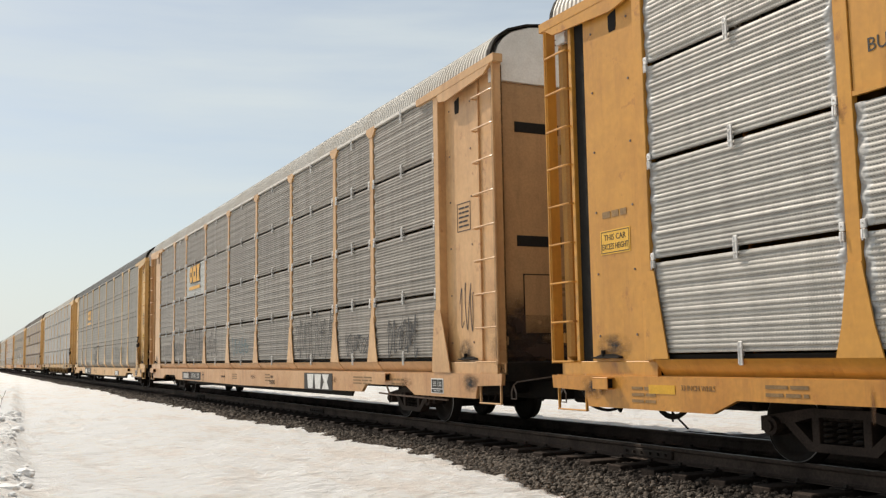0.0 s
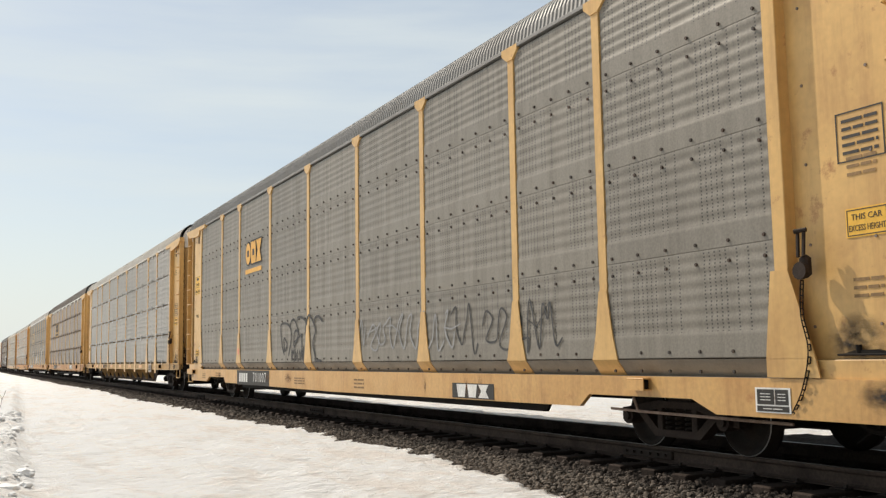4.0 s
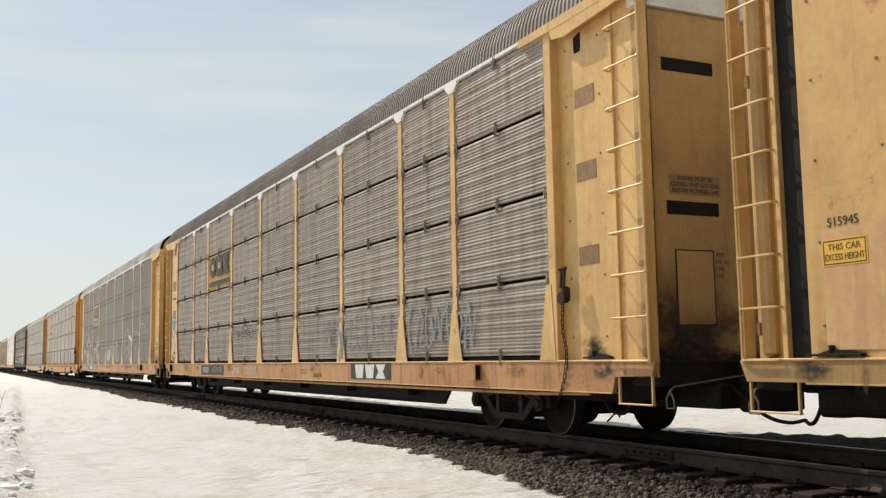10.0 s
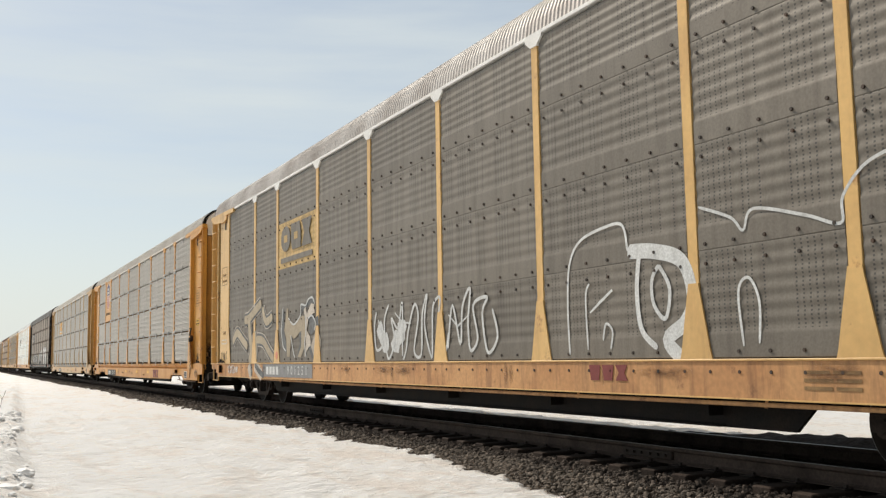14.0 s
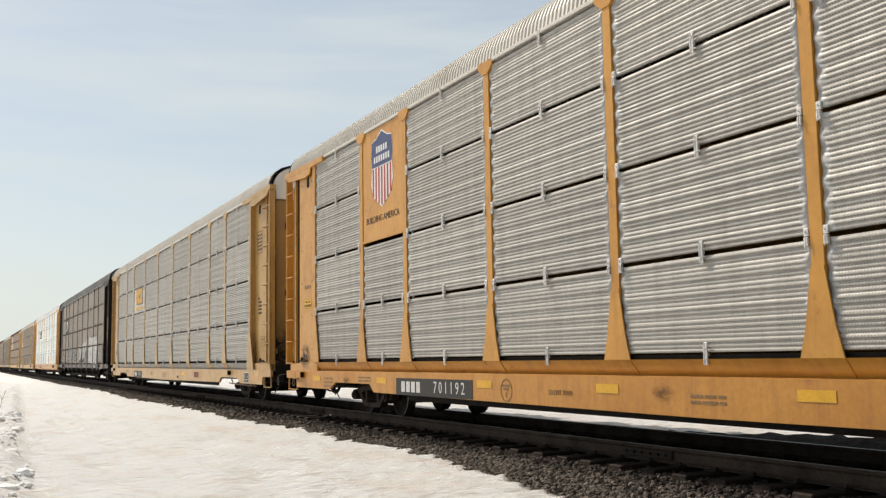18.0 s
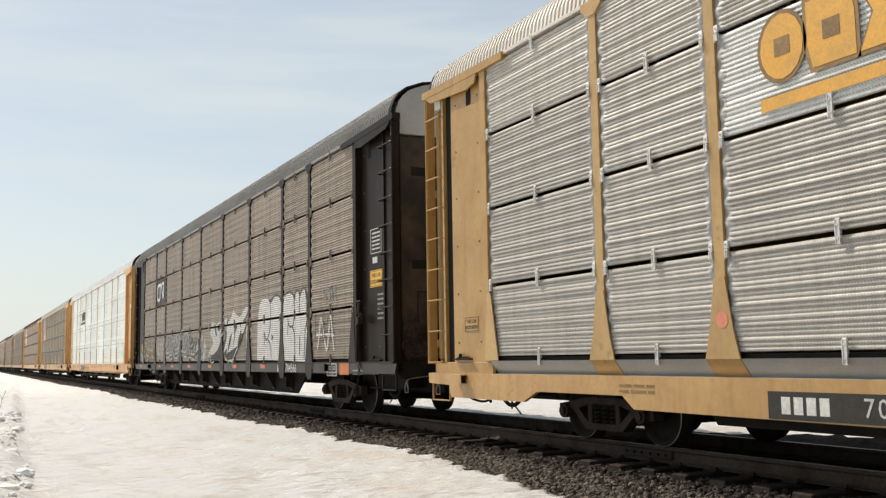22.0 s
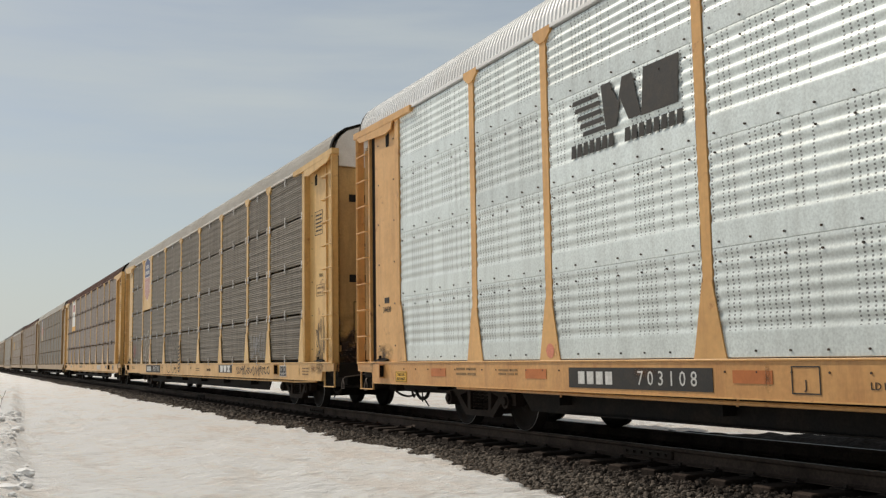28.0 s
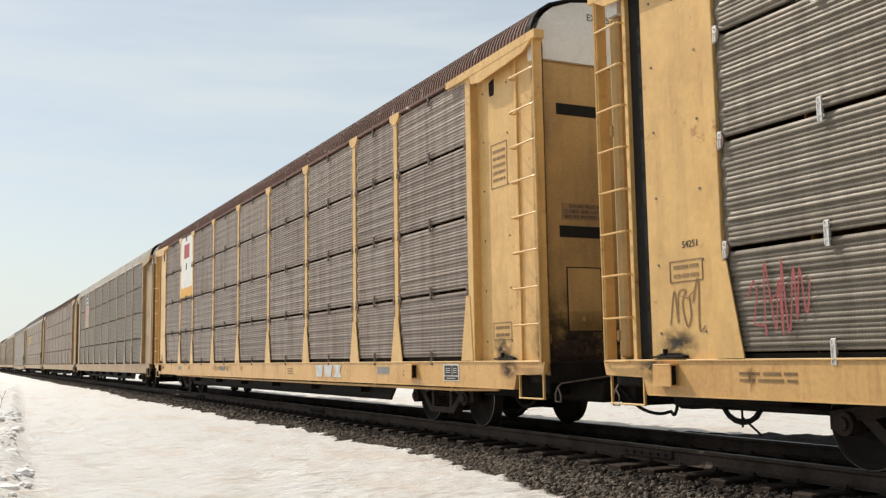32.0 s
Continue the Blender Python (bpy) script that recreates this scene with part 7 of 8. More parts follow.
def dress_7(car):
    three_tablets(car, 6.5, 4.85, 3.18, 4.02, logo_yellow, faded_ink)
    plate_number(car, 6.6, 4.62, 0.46, 0.70, "700015", black_ink, white_ink)
    writing("class_note", "BLH 21", 0.11, black_ink, car, -2.7, 0.54, ON_SILL)
    plate("reflector", 0.6, 0.10, amber_reflector, car, -3.6, 0.66, ON_SILL, "amber reflective strip")
    data_box(car, -12.30, 3.95, 0.5, 0.55, ink=black_ink)
    for i, line in enumerate(("DECK", "CLEARANCE", "A 62 3/8 MIN.", "B 61 7/8 MIN.", "C 64 7/8 MIN.")):
        writing("clearance_note", line, 0.075, black_ink, car, -12.16, 2.55 - 0.088 * i, ON_END, align="LEFT", wide=0.75)
    data_box(car, -12.6, 1.5, 0.35, 0.24, ink=faded_ink, rows=2)
    quads_sign(car, -11.5, 0.62, 0.42, 0.26)
    warn(car, 12.3, 1.5, 0.42, 0.22, ON_END, mustard_paint)
    owner_bars("owner_mark", car, -5.2, -5.9, 0.56, 0.72, red_dark)
    sill_print(car, ((2.4, 0.62, 0.5, 0.12), (-0.2, 0.6, 0.7, 0.16), (8.5, 0.68, 0.6, 0.12)), faded_ink)
    dot(car, 7.13, 1.35)
    plate("sill_patch", 0.62, 0.2, amber_paint, car, -12.35, 0.64, ON_SILL, "faded orange patch")


def dress_8(car):
    # the owner's emblem as one plain bent ribbon
    def ribbon(bm):
        pts = [(0.10, 0.26), (0.50, 0.26), (0.60, 0.16), (0.60, -0.18), (0.50, -0.28), (0.20, -0.28), (0.10, -0.18), (0.10, 0.26), (-0.10, 0.26), (-0.20, 0.16), (-0.50, -0.22), (-0.60, -0.14), (-0.60, 0.28), (-0.35, 0.28)]
        for p, q in zip(pts, pts[1:]):
            stroke(bm, [p, ((p[0] + q[0]) / 2, (p[1] + q[1]) / 2), q], 0.13)
            n = 8
            vs = [bm.verts.new((-0.000015 * len(bm.verts), q[0] + 0.063 * math.cos(i * 6.2832 / n), q[1] + 0.063 * math.sin(i * 6.2832 / n))) for i in range(n)]
            bm.faces.new(vs)
    piece("emblem", "ribbon_emblem", ribbon, white_ink, car, (ON_WALL - 0.004, 8.12, 3.58), "white emblem as a plain bent ribbon")
    writing("car_mark", "704566", 0.27, white_ink, car, -7.85, 0.86, ON_SILL)

    def mark(bm):
        for i in range(2):
            box(bm, -0.001, 0.001, -i * 0.17 - 0.13, -i * 0.17, -0.075, 0.075)
    piece("owner_mark", "owner_two", mark, white_ink, car, (ON_SILL, -6.85, 0.86))
    warn(car, -12.55, 2.45, 0.58, 0.30)
    data_box(car, -12.55, 3.12, 0.5, 0.44, ink=white_ink)
    ruled("side_stencil", 0.22, 0.12, 1, white_ink, car, -12.5, 2.78, ON_END, 0.9, 3)
    ruled("side_stencil", 0.28, 0.5, 6, spray_grey, car, -12.75, 1.95, ON_END, 0.4, 5)
    for outline in ([(0.09, 1.98), (-0.26, 2.16), (-0.8, 2.08), (-1.24, 2.14), (-1.45, 1.95), (-1.21, 1.73), (-1.56, 1.83), (-1.35, 1.54), (-0.95, 1.17), (0.22, 1.26), (-0.43, 1.57), (0.05, 1.85)], [(-1.72, 2.14), (-1.9, 2.2), (-2.36, 2.11), (-2.75, 2.4), (-2.83, 2.31), (-3.25, 2.2), (-3.33, 2.16), (-3.62, 2.23), (-3.97, 2.41), (-4.25, 2.37), (-4.2, 2.31), (-4.0, 2.16), (-3.71, 2.06), (-4.01, 1.94), (-3.73, 1.74), (-3.42, 1.58), (-3.19, 1.34), (-2.9, 1.2), (-2.6, 1.02), (-2.03, 1.03), (-1.63, 1.24), (-1.93, 1.56), (-2.04, 1.8)],):
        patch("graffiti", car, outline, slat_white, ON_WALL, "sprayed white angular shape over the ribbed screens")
    for outline in ([(-0.83, 2.02), (-1.27, 2.07), (-1.18, 1.9), (-1.03, 1.87)], [(-0.1, 1.16), (-0.92, 1.34), (-1.43, 1.65), (-1.55, 1.18), (-1.33, 1.07), (-0.23, 1.04)], [(-0.5, 2.05), (-0.67, 2.07), (-0.86, 1.77), (-0.74, 1.73)], [(-2.1, 2.16), (-2.26, 2.14), (-1.91, 1.87), (-2.02, 1.8), (-1.93, 1.6), (-1.64, 1.36), (-1.68, 1.49), (-1.85, 1.69), (-1.88, 1.85)], [(-2.33, 1.65), (-2.62, 1.81), (-2.45, 1.53), (-2.07, 1.19), (-2.19, 1.42)], [(-2.81, 2.06), (-3.18, 1.93), (-2.94, 1.77), (-2.87, 1.58), (-2.68, 1.36), (-2.85, 1.7)], [(-3.34, 2.03), (-3.55, 2.02), (-3.52, 1.88)], [(-3.19, 1.34), (-3.23, 1.54), (-3.54, 1.86), (-3.58, 1.72), (-3.73, 1.74), (-3.63, 1.61)], [(-1.63, 1.24), (-2.05, 1.39), (-2.01, 1.23), (-2.62, 1.33), (-3.2, 1.42), (-2.66, 1.08), (-2.1, 1.06)],):
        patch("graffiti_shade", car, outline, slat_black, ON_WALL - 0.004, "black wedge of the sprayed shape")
    drawing("graffiti", car, [(0.03, [(0.22, 1.26), (0.04, 1.14), (-0.23, 0.99), (-0.53, 1.04)]), (0.03, [(-1.17, 0.99), (-1.4, 1.12), (-1.58, 0.99)]), (0.03, [(-2.16, 0.96), (-2.32, 1.04), (-2.54, 1.04), (-2.59, 0.96), (-2.78, 1.09), (-3.19, 1.38)]), (0.03, [(-4.11, 1.98), (-4.14, 1.54), (-4.14, 1.24), (-4.3, 1.5), (-4.11, 1.68), (-4.22, 1.93), (-4.14, 1.77)])], spray_white, ON_WALL - 0.006, "thin white sprayed outline")
    for outline in ([(-5.09, 1.05), (-5.13, 1.97), (-5.3, 2.39), (-5.58, 2.51), (-6.02, 2.48), (-6.26, 2.34), (-6.59, 2.5), (-6.97, 2.47), (-7.11, 2.35), (-7.0, 1.83), (-6.98, 1.41), (-6.88, 1.03)], [(-7.24, 1.03), (-7.28, 2.23), (-7.33, 2.47), (-7.73, 2.52), (-8.01, 2.42), (-8.09, 2.29), (-8.16, 2.48), (-8.4, 2.5), (-8.51, 2.39), (-8.63, 2.52), (-8.84, 2.51), (-8.96, 2.26), (-8.96, 1.93), (-8.9, 1.76), (-9.05, 1.5), (-9.01, 1.22), (-8.84, 1.0)],):
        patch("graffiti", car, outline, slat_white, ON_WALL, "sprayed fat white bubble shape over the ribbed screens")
    drawing("graffiti", car, [(0.035, [(-6.26, 2.34), (-6.29, 2.15), (-6.24, 1.89), (-6.1, 1.62), (-5.88, 1.52), (-5.72, 1.71), (-5.75, 1.39)]), (0.035, [(-6.05, 1.53), (-6.29, 1.35), (-6.31, 1.08)]), (0.035, [(-8.09, 2.29), (-8.09, 2.02), (-8.0, 1.79), (-7.78, 1.77), (-7.66, 1.86), (-7.63, 1.98)]), (0.035, [(-7.65, 1.82), (-7.61, 1.58)]), (0.035, [(-7.94, 1.76), (-8.11, 1.59), (-8.14, 1.13)]), (0.035, [(-8.48, 2.4), (-8.45, 2.02)]), (0.035, [(-8.48, 1.55), (-8.48, 1.13)]), (0.035, [(-8.87, 1.76), (-8.78, 1.05)]), (0.035, [(-6.18, 2.39), (-6.59, 2.51), (-6.97, 2.48), (-7.11, 2.33)]), (0.035, [(-7.33, 2.47), (-7.73, 2.53), (-8.03, 2.43), (-8.09, 2.27)]), (0.035, [(-8.1, 2.31), (-8.19, 2.48), (-8.4, 2.51), (-8.49, 2.37)]), (0.035, [(-8.51, 2.39), (-8.65, 2.52), (-8.84, 2.52), (-8.96, 2.26), (-8.97, 1.93)]), (0.035, [(-6.35, 1.63), (-6.47, 1.52)]), (0.035, [(-6.34, 1.51), (-6.49, 1.62)])], spray_black, ON_WALL - 0.004, "black sprayed lines within the white shapes")
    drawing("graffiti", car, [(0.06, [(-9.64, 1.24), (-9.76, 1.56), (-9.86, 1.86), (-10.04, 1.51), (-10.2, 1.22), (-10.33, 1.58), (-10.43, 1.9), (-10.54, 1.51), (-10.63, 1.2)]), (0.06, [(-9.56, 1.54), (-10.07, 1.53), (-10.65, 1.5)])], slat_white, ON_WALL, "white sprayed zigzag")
    drawing("graffiti", car, [(0.03, [(-9.54, 1.98), (-9.51, 1.41)]), (0.03, [(-10.07, 2.43), (-10.06, 2.19)]), (0.03, [(-10.38, 2.35), (-10.39, 2.16)]), (0.03, [(-10.39, 2.41), (-10.54, 2.45), (-10.55, 2.34), (-10.44, 2.31), (-10.55, 2.23)]), (0.03, [(-10.0, 2.02), (-9.99, 1.38), (-10.33, 1.89), (-10.45, 1.42)])], spray_black, ON_WALL, "thin dark sprayed lines")
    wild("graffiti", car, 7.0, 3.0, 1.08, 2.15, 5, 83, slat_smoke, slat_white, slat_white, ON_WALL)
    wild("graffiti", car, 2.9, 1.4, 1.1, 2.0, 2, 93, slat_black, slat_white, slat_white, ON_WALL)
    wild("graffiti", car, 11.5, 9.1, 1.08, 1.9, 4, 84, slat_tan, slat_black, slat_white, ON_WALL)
    scrawl("graffiti", 1.5, 0.5, spray_white, car, 8.1, 1.5, ON_WALL, 86, 4, 0.03, "white sprayed strokes")
    scrawl("graffiti", 1.4, 0.7, spray_white, car, 1.2, 1.4, ON_WALL, 87, 5, 0.03, "white sprayed strokes")
    scrawl("graffiti", 0.8, 0.3, spray_grey, car, -10.4, 2.3, ON_WALL, 89, 4, 0.03, "dark sprayed strokes")
    scrawl("graffiti", 0.5, 0.4, spray_white, car, 12.2, 1.25, ON_END, 90, 5, 0.03, "white sprayed tag")
    warn(car, 12.15, 1.62, 0.5, 0.26)
    for y in (12.3, 10.4, 8.1, 5.7, 2.9, 0.0, -2.9, -5.6, -9.2):
        plate("reflector", 0.40 if y > -9 else 0.3, 0.10, orange_reflector, car, y, 0.90, ON_SILL, "orange reflective strip")
    plate("reflector", 0.5, 0.22, orange_reflector, car, -11.2, 0.86, ON_SILL, "orange reflective plate")
    quads_sign(car, -10.5, 0.84, 0.55, 0.24)
    writing("load_limit", "LD LMT", 0.09, white_ink, car, 10.0, 0.74, ON_SILL)
    ring_mark(car, 7.0, 0.80, 0.15, -1.519, white_ink, "F")
    sill_print(car, ((9.3, 0.68, 0.7, 0.1), (-11.9, 0.80, 0.5, 0.12)), spray_grey)


def dress_9(car):
    # the owner's emblem: slanting stripes, a bold block and a bar of print
    def stripes(bm):
        for i in range(5):
            z = 0.20 - i * 0.10
            slab(bm, [(0.95 - 0.05 * i, z), (0.45 - 0.05 * i + 0.02 * i, z), (0.42 - 0.03 * i, z - 0.055), (0.97 - 0.05 * i, z - 0.055)], -0.001, 0.001)
        slab(bm, [(0.30, -0.27), (0.10, -0.27), (0.02, 0.02), (-0.12, -0.24), (-0.34, -0.24), (-0.20, 0.26), (-0.02, 0.26), (0.06, 0.0), (0.20, 0.26), (0.38, 0.26)], -0.001, 0.001)
        slab(bm, [(-0.40, 0.26), (-0.98, 0.26), (-0.94, -0.25), (-0.34, -0.25)], -0.001, 0.001)
    piece("emblem", "slant_emblem", stripes, black_ink, car, (ON_WALL, 5.55, 3.82), "black emblem as slanting stripes and blocks")

    def bars(bm):
        for n0, n in ((1.0, 7), (-0.05, 8)):
            for i in range(n):
                c = n0 - i * 0.125
                slab(bm, [(c, 0.075), (c - 0.09, 0.075), (c - 0.075, -0.075), (c + 0.015, -0.075)], -0.001, 0.001)
    piece("emblem_bars", "slant_bars", bars, black_ink, car, (ON_WALL, 5.55, 3.42), "bar of slanting black blocks")
    plate_number(car, 6.75, 4.27, 0.67, 0.90, "703108", black_ink, white_ink)
    dot(car, 7.13, 1.10, 0.09)
    outline_box("data_frame", 0.32, 0.24, black_ink, car, 3.12, 0.80, ON_SILL, 0.012)
    writing("plate_letter", "J", 0.11, black_ink, car, 3.12, 0.76, ON_SILL)
    writing("load_limit", "LD LMT 68500", 0.085, black_ink, car, 2.2, 0.76, ON_SILL)
    warn(car, 11.7, 0.74, 0.45, 0.18, ON_SILL)
    for y in (10.3, 7.5, 3.75, -1.0):
        plate("sill_patch", 0.5, 0.12, orange_reflector, car, y, 0.82, ON_SILL, "faint orange patch")
    writing("rack_number", "34430", 0.14, black_ink, car, 12.36, 1.86, ON_END)
    ruled("owner_mark", 0.2, 0.12, 1, black_ink, car, 12.36, 2.02, ON_END, 0.8, 4)
    sill_print(car, ((9.4, 0.84, 0.6, 0.14), (8.2, 0.84, 0.5, 0.1), (0.2, 0.82, 0.6, 0.12)), faded_ink)
    plate("placard", 0.3, 0.18, white_paint, car, -12.6, 3.5, ON_END, "small white placard")
    data_box(car, -12.5, 3.8, 0.4, 0.4, ink=faded_ink)
    warn(car, -12.9, 0.80, 0.42, 0.2, ON_SILL)
    quads_sign(car, -8.6, 0.82)


def dress_10(car):
    plate_number(car, 7.95, 4.95, 0.66, 0.93, "907740", black_ink, white_ink)
    ring_mark(car, 4.55, 0.80, 0.14, ON_SILL, faded_ink, "F")
    writing("class_note", "F89-WRW", 0.11, black_ink, car, -2.9, 0.79, ON_SILL)
    writing("load_limit", "LD LMT", 0.10, black_ink, car, 2.2, 0.82, ON_SILL)
    writing("rack_number", "54251", 0.10, black_ink, car, 12.2, 2.12, ON_END)
    writing("rack_number", "54251", 0.10, black_ink, car, -12.6, 2.75, ON_END)
    data_box(car, 12.28, 1.86, 0.5, 0.22, ink=faded_ink, rows=2)
    data_box(car, -12.55, 2.45, 0.5, 0.24, ink=faded_ink, rows=2)
    data_box(car, -12.45, 3.85, 0.5, 0.5, ink=black_ink)
    scrawl("graffiti", 0.5, 0.5, faded_ink, car, 12.27, 1.5, ON_END, 101, 3, 0.02, "thin dark sprayed loop")
    scrawl("graffiti", 0.6, 0.8, spray_black, car, -12.55, 1.5, ON_END, 102, 4, 0.02, "black sprayed tag")
    drawing("graffiti", car, [(0.05, [(8.75, 1.05), (8.62, 1.55), (8.40, 1.95), (8.15, 1.75), (8.35, 1.40), (8.05, 1.25)]), (0.05, [(8.55, 1.30), (8.20, 1.45), (7.80, 2.10), (7.55, 2.25), (7.50, 1.90), (7.80, 1.70)]),
                              (0.05, [(8.30, 1.05), (7.95, 1.30), (7.60, 1.62), (7.42, 1.40), (7.60, 1.12), (7.90, 1.10)]), (0.04, [(8.70, 1.80), (8.45, 2.25), (8.30, 2.05), (8.05, 2.15)])], spray_cream, ON_WALL, "pale sprayed loops")
    for tag_z, tag_w in ((3.80, 0.45), (3.55, 0.35), (3.28, 0.6), (3.02, 0.35)):
        tag = scrawl("graffiti", tag_w, 0.2, spray_black, car, 0, 0, 0, int(tag_z * 100), 3, 0.022, "black sprayed tag on the end door")
        tag.location, tag.rotation_euler = (-0.62, -13.512, tag_z), (0, 0, radians(90))
    drawing("graffiti", car, [(0.03, [(4.0, 1.05), (3.9, 1.45), (3.95, 1.75), (3.7, 1.9), (3.45, 1.75), (3.6, 1.45), (3.3, 1.1)]), (0.03, [(3.75, 1.95), (3.5, 1.7), (3.3, 1.95), (3.0, 1.65), (2.85, 1.95), (2.6, 1.6), (2.4, 1.98), (2.1, 1.6), (1.95, 2.0)]),
                              (0.03, [(2.95, 1.6), (2.8, 1.3), (2.9, 1.05)]), (0.03, [(2.5, 1.05), (2.35, 1.4), (2.1, 1.45), (1.95, 1.1)]), (0.03, [(3.85, 1.5), (3.6, 1.3), (3.75, 1.08)]), (0.03, [(2.3, 1.55), (1.9, 1.35), (1.7, 1.06)]), (0.03, [(1.9, 1.9), (1.7, 1.7), (1.62, 1.95)])],
            spray_black, ON_WALL, "black sprayed loops")
    drawing("graffiti", car, [(0.05, [(1.58 + 0.05 * math.sin(i * 2.1), 0.74 + 0.115 * i), (1.44, 0.72 + 0.115 * i), (1.28 + 0.04 * math.cos(i * 1.7), 0.78 + 0.115 * i)]) for i in range(8)] + [(0.03, [(1.60, 0.74), (1.56, 1.2), (1.52, 1.66)])],
            spray_black, -1.522, "black sprayed stripes over the post")
    scrawl("graffiti", 1.4, 0.7, spray_grey, car, -8.2, 1.4, ON_WALL, 106, 5, 0.03, "grey sprayed loops")
    scrawl("graffiti", 0.8, 0.7, spray_red, car, 11.0, 1.5, ON_WALL, 107, 4, 0.018, "red sprayed loops")
    drawing("graffiti", car, [(0.022, [(3.75, 0.97), (3.6, 0.76), (3.3, 0.67), (3.0, 0.75), (2.86, 0.97)]), (0.022, [(2.86, 0.97), (2.7, 0.72), (2.45, 0.70), (2.3, 0.97)]), (0.022, [(2.3, 0.97), (2.1, 0.70), (1.9, 0.72), (1.76, 0.97)])], black_ink, ON_SILL, "thin black arcs along the sill")
    scrawl("graffiti", 3.2, 0.22, black_ink, car, -7.7, 0.80, ON_SILL, 109, 12, 0.025, "black scrawl along the sill")
    owner_bars("owner_mark", car, -4.3, -5.5, 0.74, 0.92, white_ink, black_ink)
    quads_sign(car, -10.3, 0.80, 0.5, 0.24)
    round_sign(car, -13.35, 1.75, 0.2, -1.335, red_dark, white_ink, "round dull red sign with pale marks")
    dot(car, 7.13, 1.25)
    sill_print(car, ((-11.9, 0.8, 0.4, 0.18), (-1.4, 0.8, 0.5, 0.12), (11.2, 0.82, 0.7, 0.12)), faded_ink)


def dress_11(car):
    plate("emblem_board", 1.75, 1.95, white_paint, car, 8.12, 4.1, -1.500, "white emblem board, its foot yellow")
    plate("emblem_foot", 1.75, 0.3, logo_yellow, car, 8.12, 3.27, -1.504)
    plate("emblem_block", 0.8, 0.45, logo_red, car, 8.1, 4.6, -1.504)
    owner_bars("owner_mark", car, -4.9, -6.5, 0.70, 0.93, spray_white)
    data_box(car, -12.45, 3.65, 0.45, 0.62, ink=faded_ink)
    data_box(car, -12.45, 1.38, 0.5, 0.24, ink=faded_ink, rows=2)
    ruled("side_stencil", 0.4, 0.4, 4, faded_ink, car, -13.3, 2.4, -1.335, 0.4, 5)
    round_sign(car, -13.35, 1.8, 0.18, -1.335, pale_paint, logo_red)
    quads_sign(car, -11.1, 0.82, 0.5, 0.24)
    for y in (3.0, -8.5, 9.0):
        plate("sill_patch", 0.5, 0.12, spray_grey, car, y, 0.84, ON_SILL)
    sill_print(car, ((-3.2, 0.8, 0.4, 0.16), (-9.6, 0.8, 0.5, 0.12)), faded_ink)


def end_print(car, low=2.0):
    """Words on the pale band and small stencils on the front end door."""
    me_key = ("end words", 1)
    if me_key not in MESHES:
        cu = bpy.data.curves.new("lettering", "FONT")
        cu.body, cu.size, cu.align_x, cu.extrude = "EXCESS HEIGHT CAR", 0.13, "CENTER", 0.0015
        tmp = bpy.data.objects.new("lettering", cu)
        scene.collection.objects.link(tmp)
        me = bpy.data.meshes.new_from_object(tmp.evaluated_get(bpy.context.evaluated_depsgraph_get()))
        bpy.data.objects.remove(tmp)
        me.materials.clear()
        me.materials.append(black_ink)
        me.transform(Matrix(((1, 0, 0, 0), (0, 0, -1, 0), (0, 1, 0, 0), (0, 0, 0, 1))))
        MESHES[me_key] = me
    ob = new("height_note", MESHES[me_key])
    ob.parent, ob.location = car, (0.0, -13.514, 5.46)

    def small(bm):
        rnd = random.Random(7)
        for r in range(4):
            x = -0.95
            while x < -0.35:
                w = rnd.uniform(0.06, 0.16)
                box(bm, x, x + w, -0.001, 0.001, -r * 0.08, -r * 0.08 + 0.045)
                x += w + 0.03
    piece("door_print", "door_print", small, faded_ink, car, (0, -13.503, low))


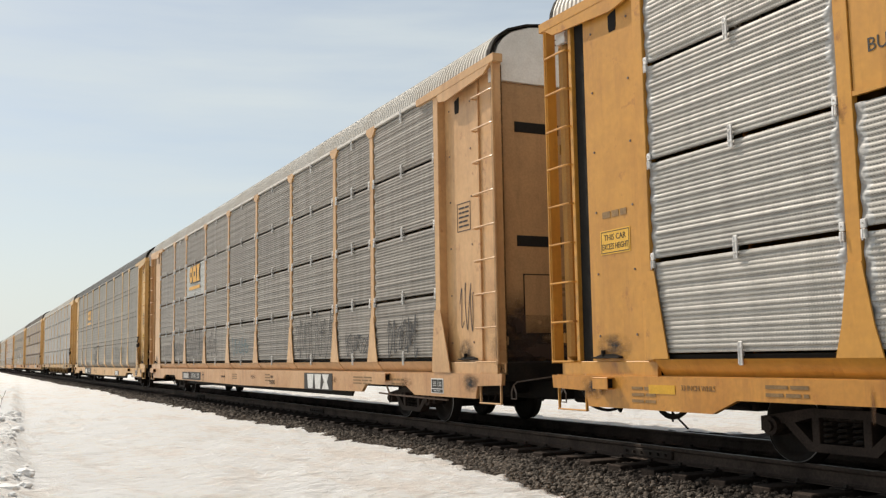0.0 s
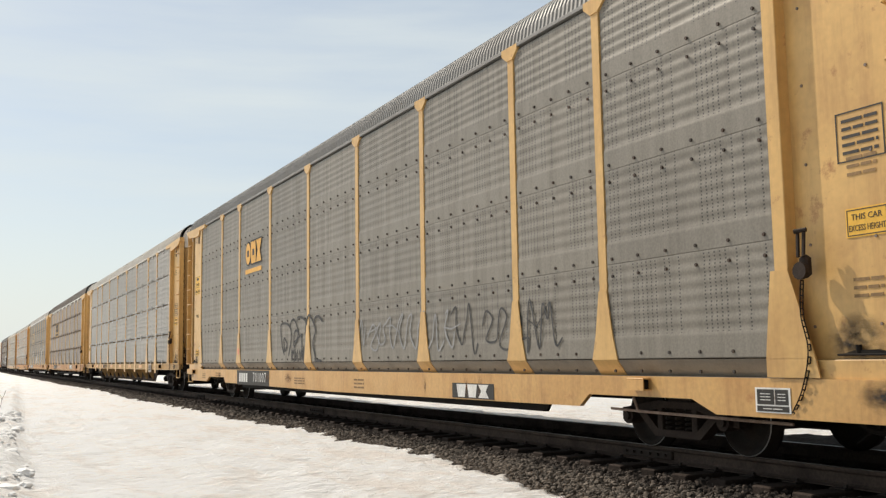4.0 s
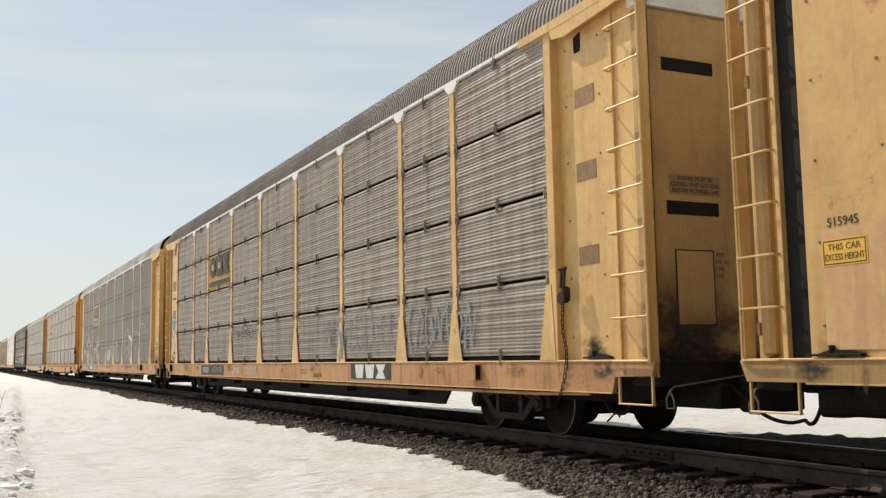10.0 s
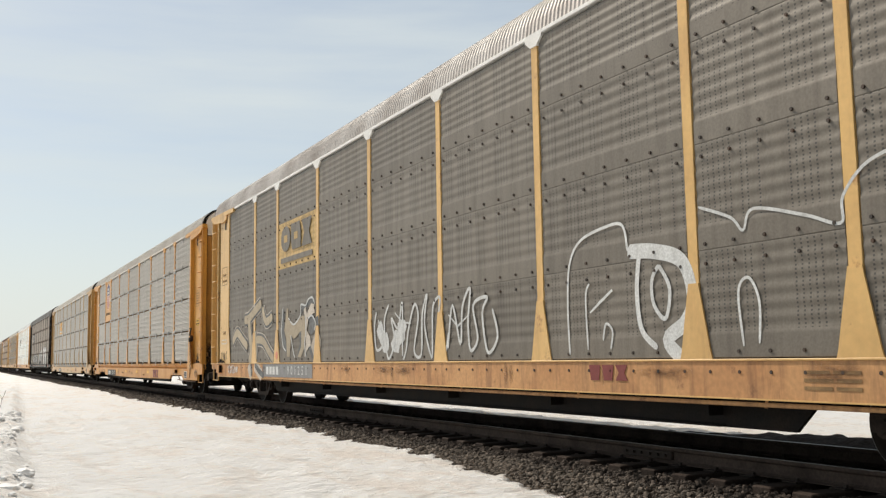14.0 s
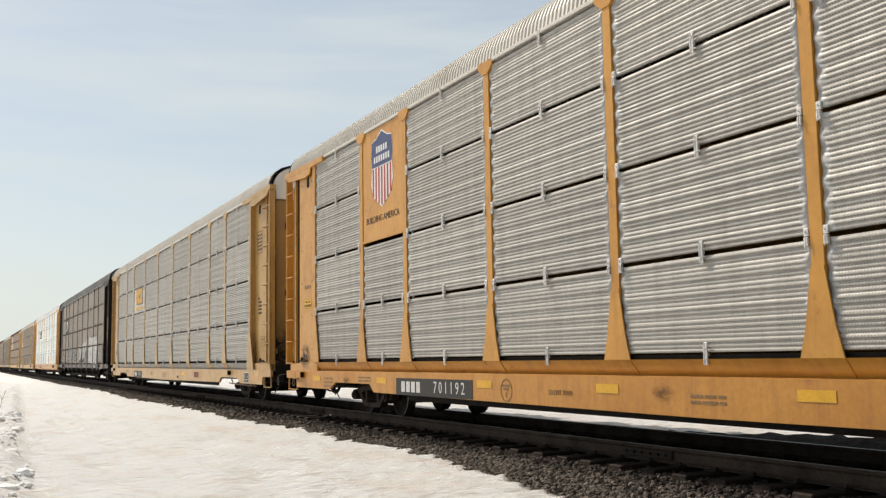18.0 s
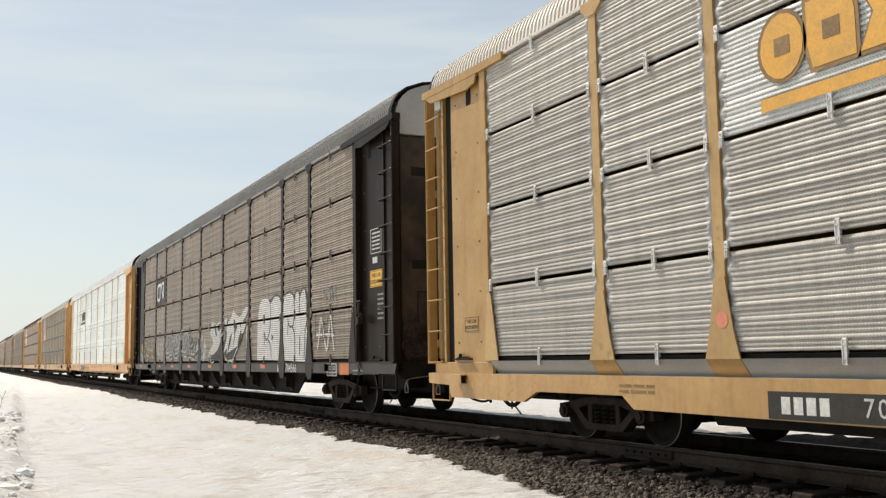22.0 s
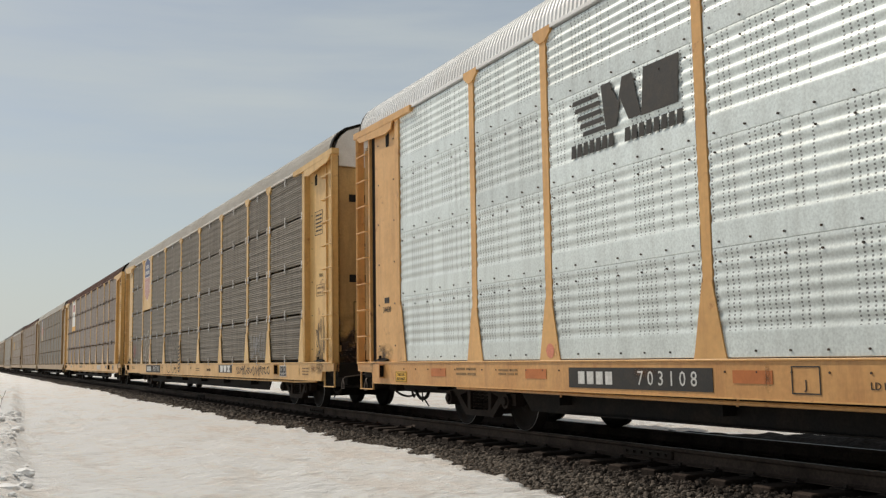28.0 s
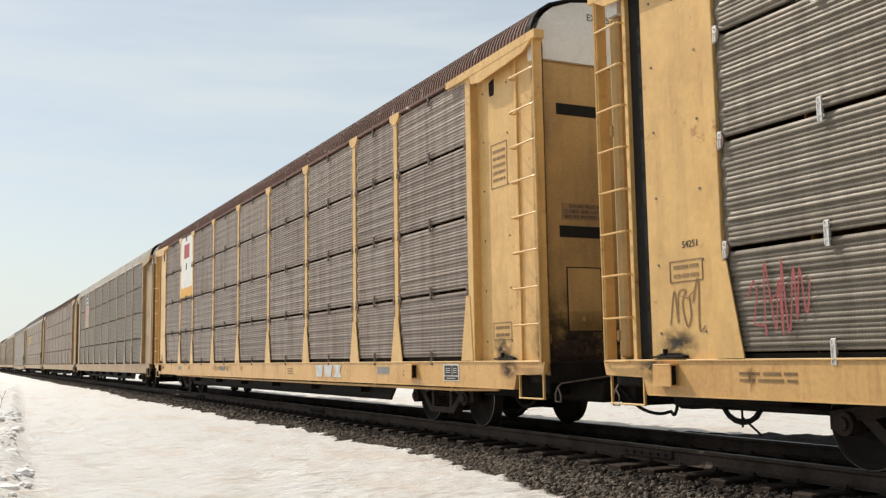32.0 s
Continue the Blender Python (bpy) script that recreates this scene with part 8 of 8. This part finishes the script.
def weather(car, k):
    """Grease about the door latches and rust runs below the panel feet."""
    rnd = random.Random(200 + k)

    def film(name, mat, y, z, w, h, x, label):
        ob = piece(name, name, lambda bm: quads(bm, [(0, -0.5, -0.5), (0, 0.5, -0.5), (0, 0.5, 0.5), (0, -0.5, 0.5)], [(0, 1, 2, 3)]), mat, car, (x, y, z), label)
        ob.scale = (1, w, h)
    for s in (-1, 1):
        film("grease_smear", grease, s * 12.45, 1.12, rnd.uniform(0.5, 0.8), rnd.uniform(0.3, 0.6), (ON_END if s > 0 else ON_REAR) - 0.0015, "black grease about the door latch")
        low = 0.62 if k in (0, 1, 2, 6, 7) else 0.82
        film("grease_smear", grease, s * 12.8, low + 0.06, 0.6, 0.3, ON_SILL - 0.002, "black grease on the end of the sill")
    for _ in range({0: 3, 6: 3, 7: 2, 9: 4, 4: 16, 5: 16}.get(k, 8)):
        low = 0.62 if k in (0, 1, 2, 6, 7) else 0.82
        y = rnd.uniform(-12.5, 12.5)
        if rnd.random() < 0.5:
            film("rust_streak", rust_run, y, low, rnd.uniform(0.06, 0.16), 0.36 if low < 0.7 else 0.30, ON_SILL - 0.003, "brown rust streak on the sill")
        else:
            film("rust_streak", rust_run, y, low + 0.03, rnd.uniform(0.3, 0.9), rnd.uniform(0.12, 0.25), ON_SILL - 0.0035, "brown rust stain on the sill")


def door_notice(car, x, z):
    """The brown notice plate on the rear end door."""
    board = piece("door_notice", "door_notice", lambda bm: box(bm, -0.36, 0.36, -0.004, 0.0, -0.11, 0.11), notice_brown, car, (x, -13.501, z), "brown notice plate with dark lettering")
    for i, line in enumerate(("DOORS MUST BE", "CLOSED AND LOCKED", "BEFORE MOVING CAR")):
        ob = writing("notice_line", line, 0.065, black_ink, board, 0, 0, 0)
        ob.location, ob.rotation_euler = (0, -0.006, 0.068 - 0.068 * i), (0, 0, radians(90))


def door_grime(car):
    """Brown road dirt thrown up over the lower end door and the sill below it."""
    def sheet(bm):
        quads(bm, [(-0.5, 0, -0.5), (0.5, 0, -0.5), (0.5, 0, 0.5), (-0.5, 0, 0.5)], [(0, 1, 2, 3)])
    for x, z, w, h in ((-0.95, 1.35, 1.5, 1.3), (-0.6, 1.15, 2.0, 0.9), (-1.1, 1.1, 1.0, 0.8)):
        ob = piece("door_grime", "door_grime", sheet, road_dirt, car, (x, -13.508 - 0.002 * w, z), "dark brown dirt thrown up over the end door")
        ob.scale = (w, 1, h)


for k, dress in enumerate((dress_0, dress_1, dress_2, dress_3, dress_4, dress_5, dress_6, dress_7, dress_8, dress_9, dress_10, dress_11)):
    dress(TRAIN[k])
    if k not in (7, 8):
        weather(TRAIN[k], k)
    if k:
        end_print(TRAIN[k], 2.6 if k in (2, 5) else 2.1)
        door_grime(TRAIN[k])
    if k in (4, 11):
        door_notice(TRAIN[k], -0.72, 2.88)


# ---- movement ----
def gone(t):
    """How far the train has come after t seconds; it gathers a little speed."""
    return 8.8706 * t + 0.003146 * t * t


def motions():
    times = [float(t) for t in range(0, 33, 2)]
    for k, car in enumerate(TRAIN):
        walk(car, [(t, pose(AXIS, -3.481 + PITCH * k - gone(t), 0)) for t in times])
    turns = [2 * i / FPS for i in range(481)]
    for ob, dy, r, near in WHEELSETS:
        if near:
            walk(ob, [(t, pose(0, dy, r, math.degrees(gone(t) / r))) for t in turns])


motions()
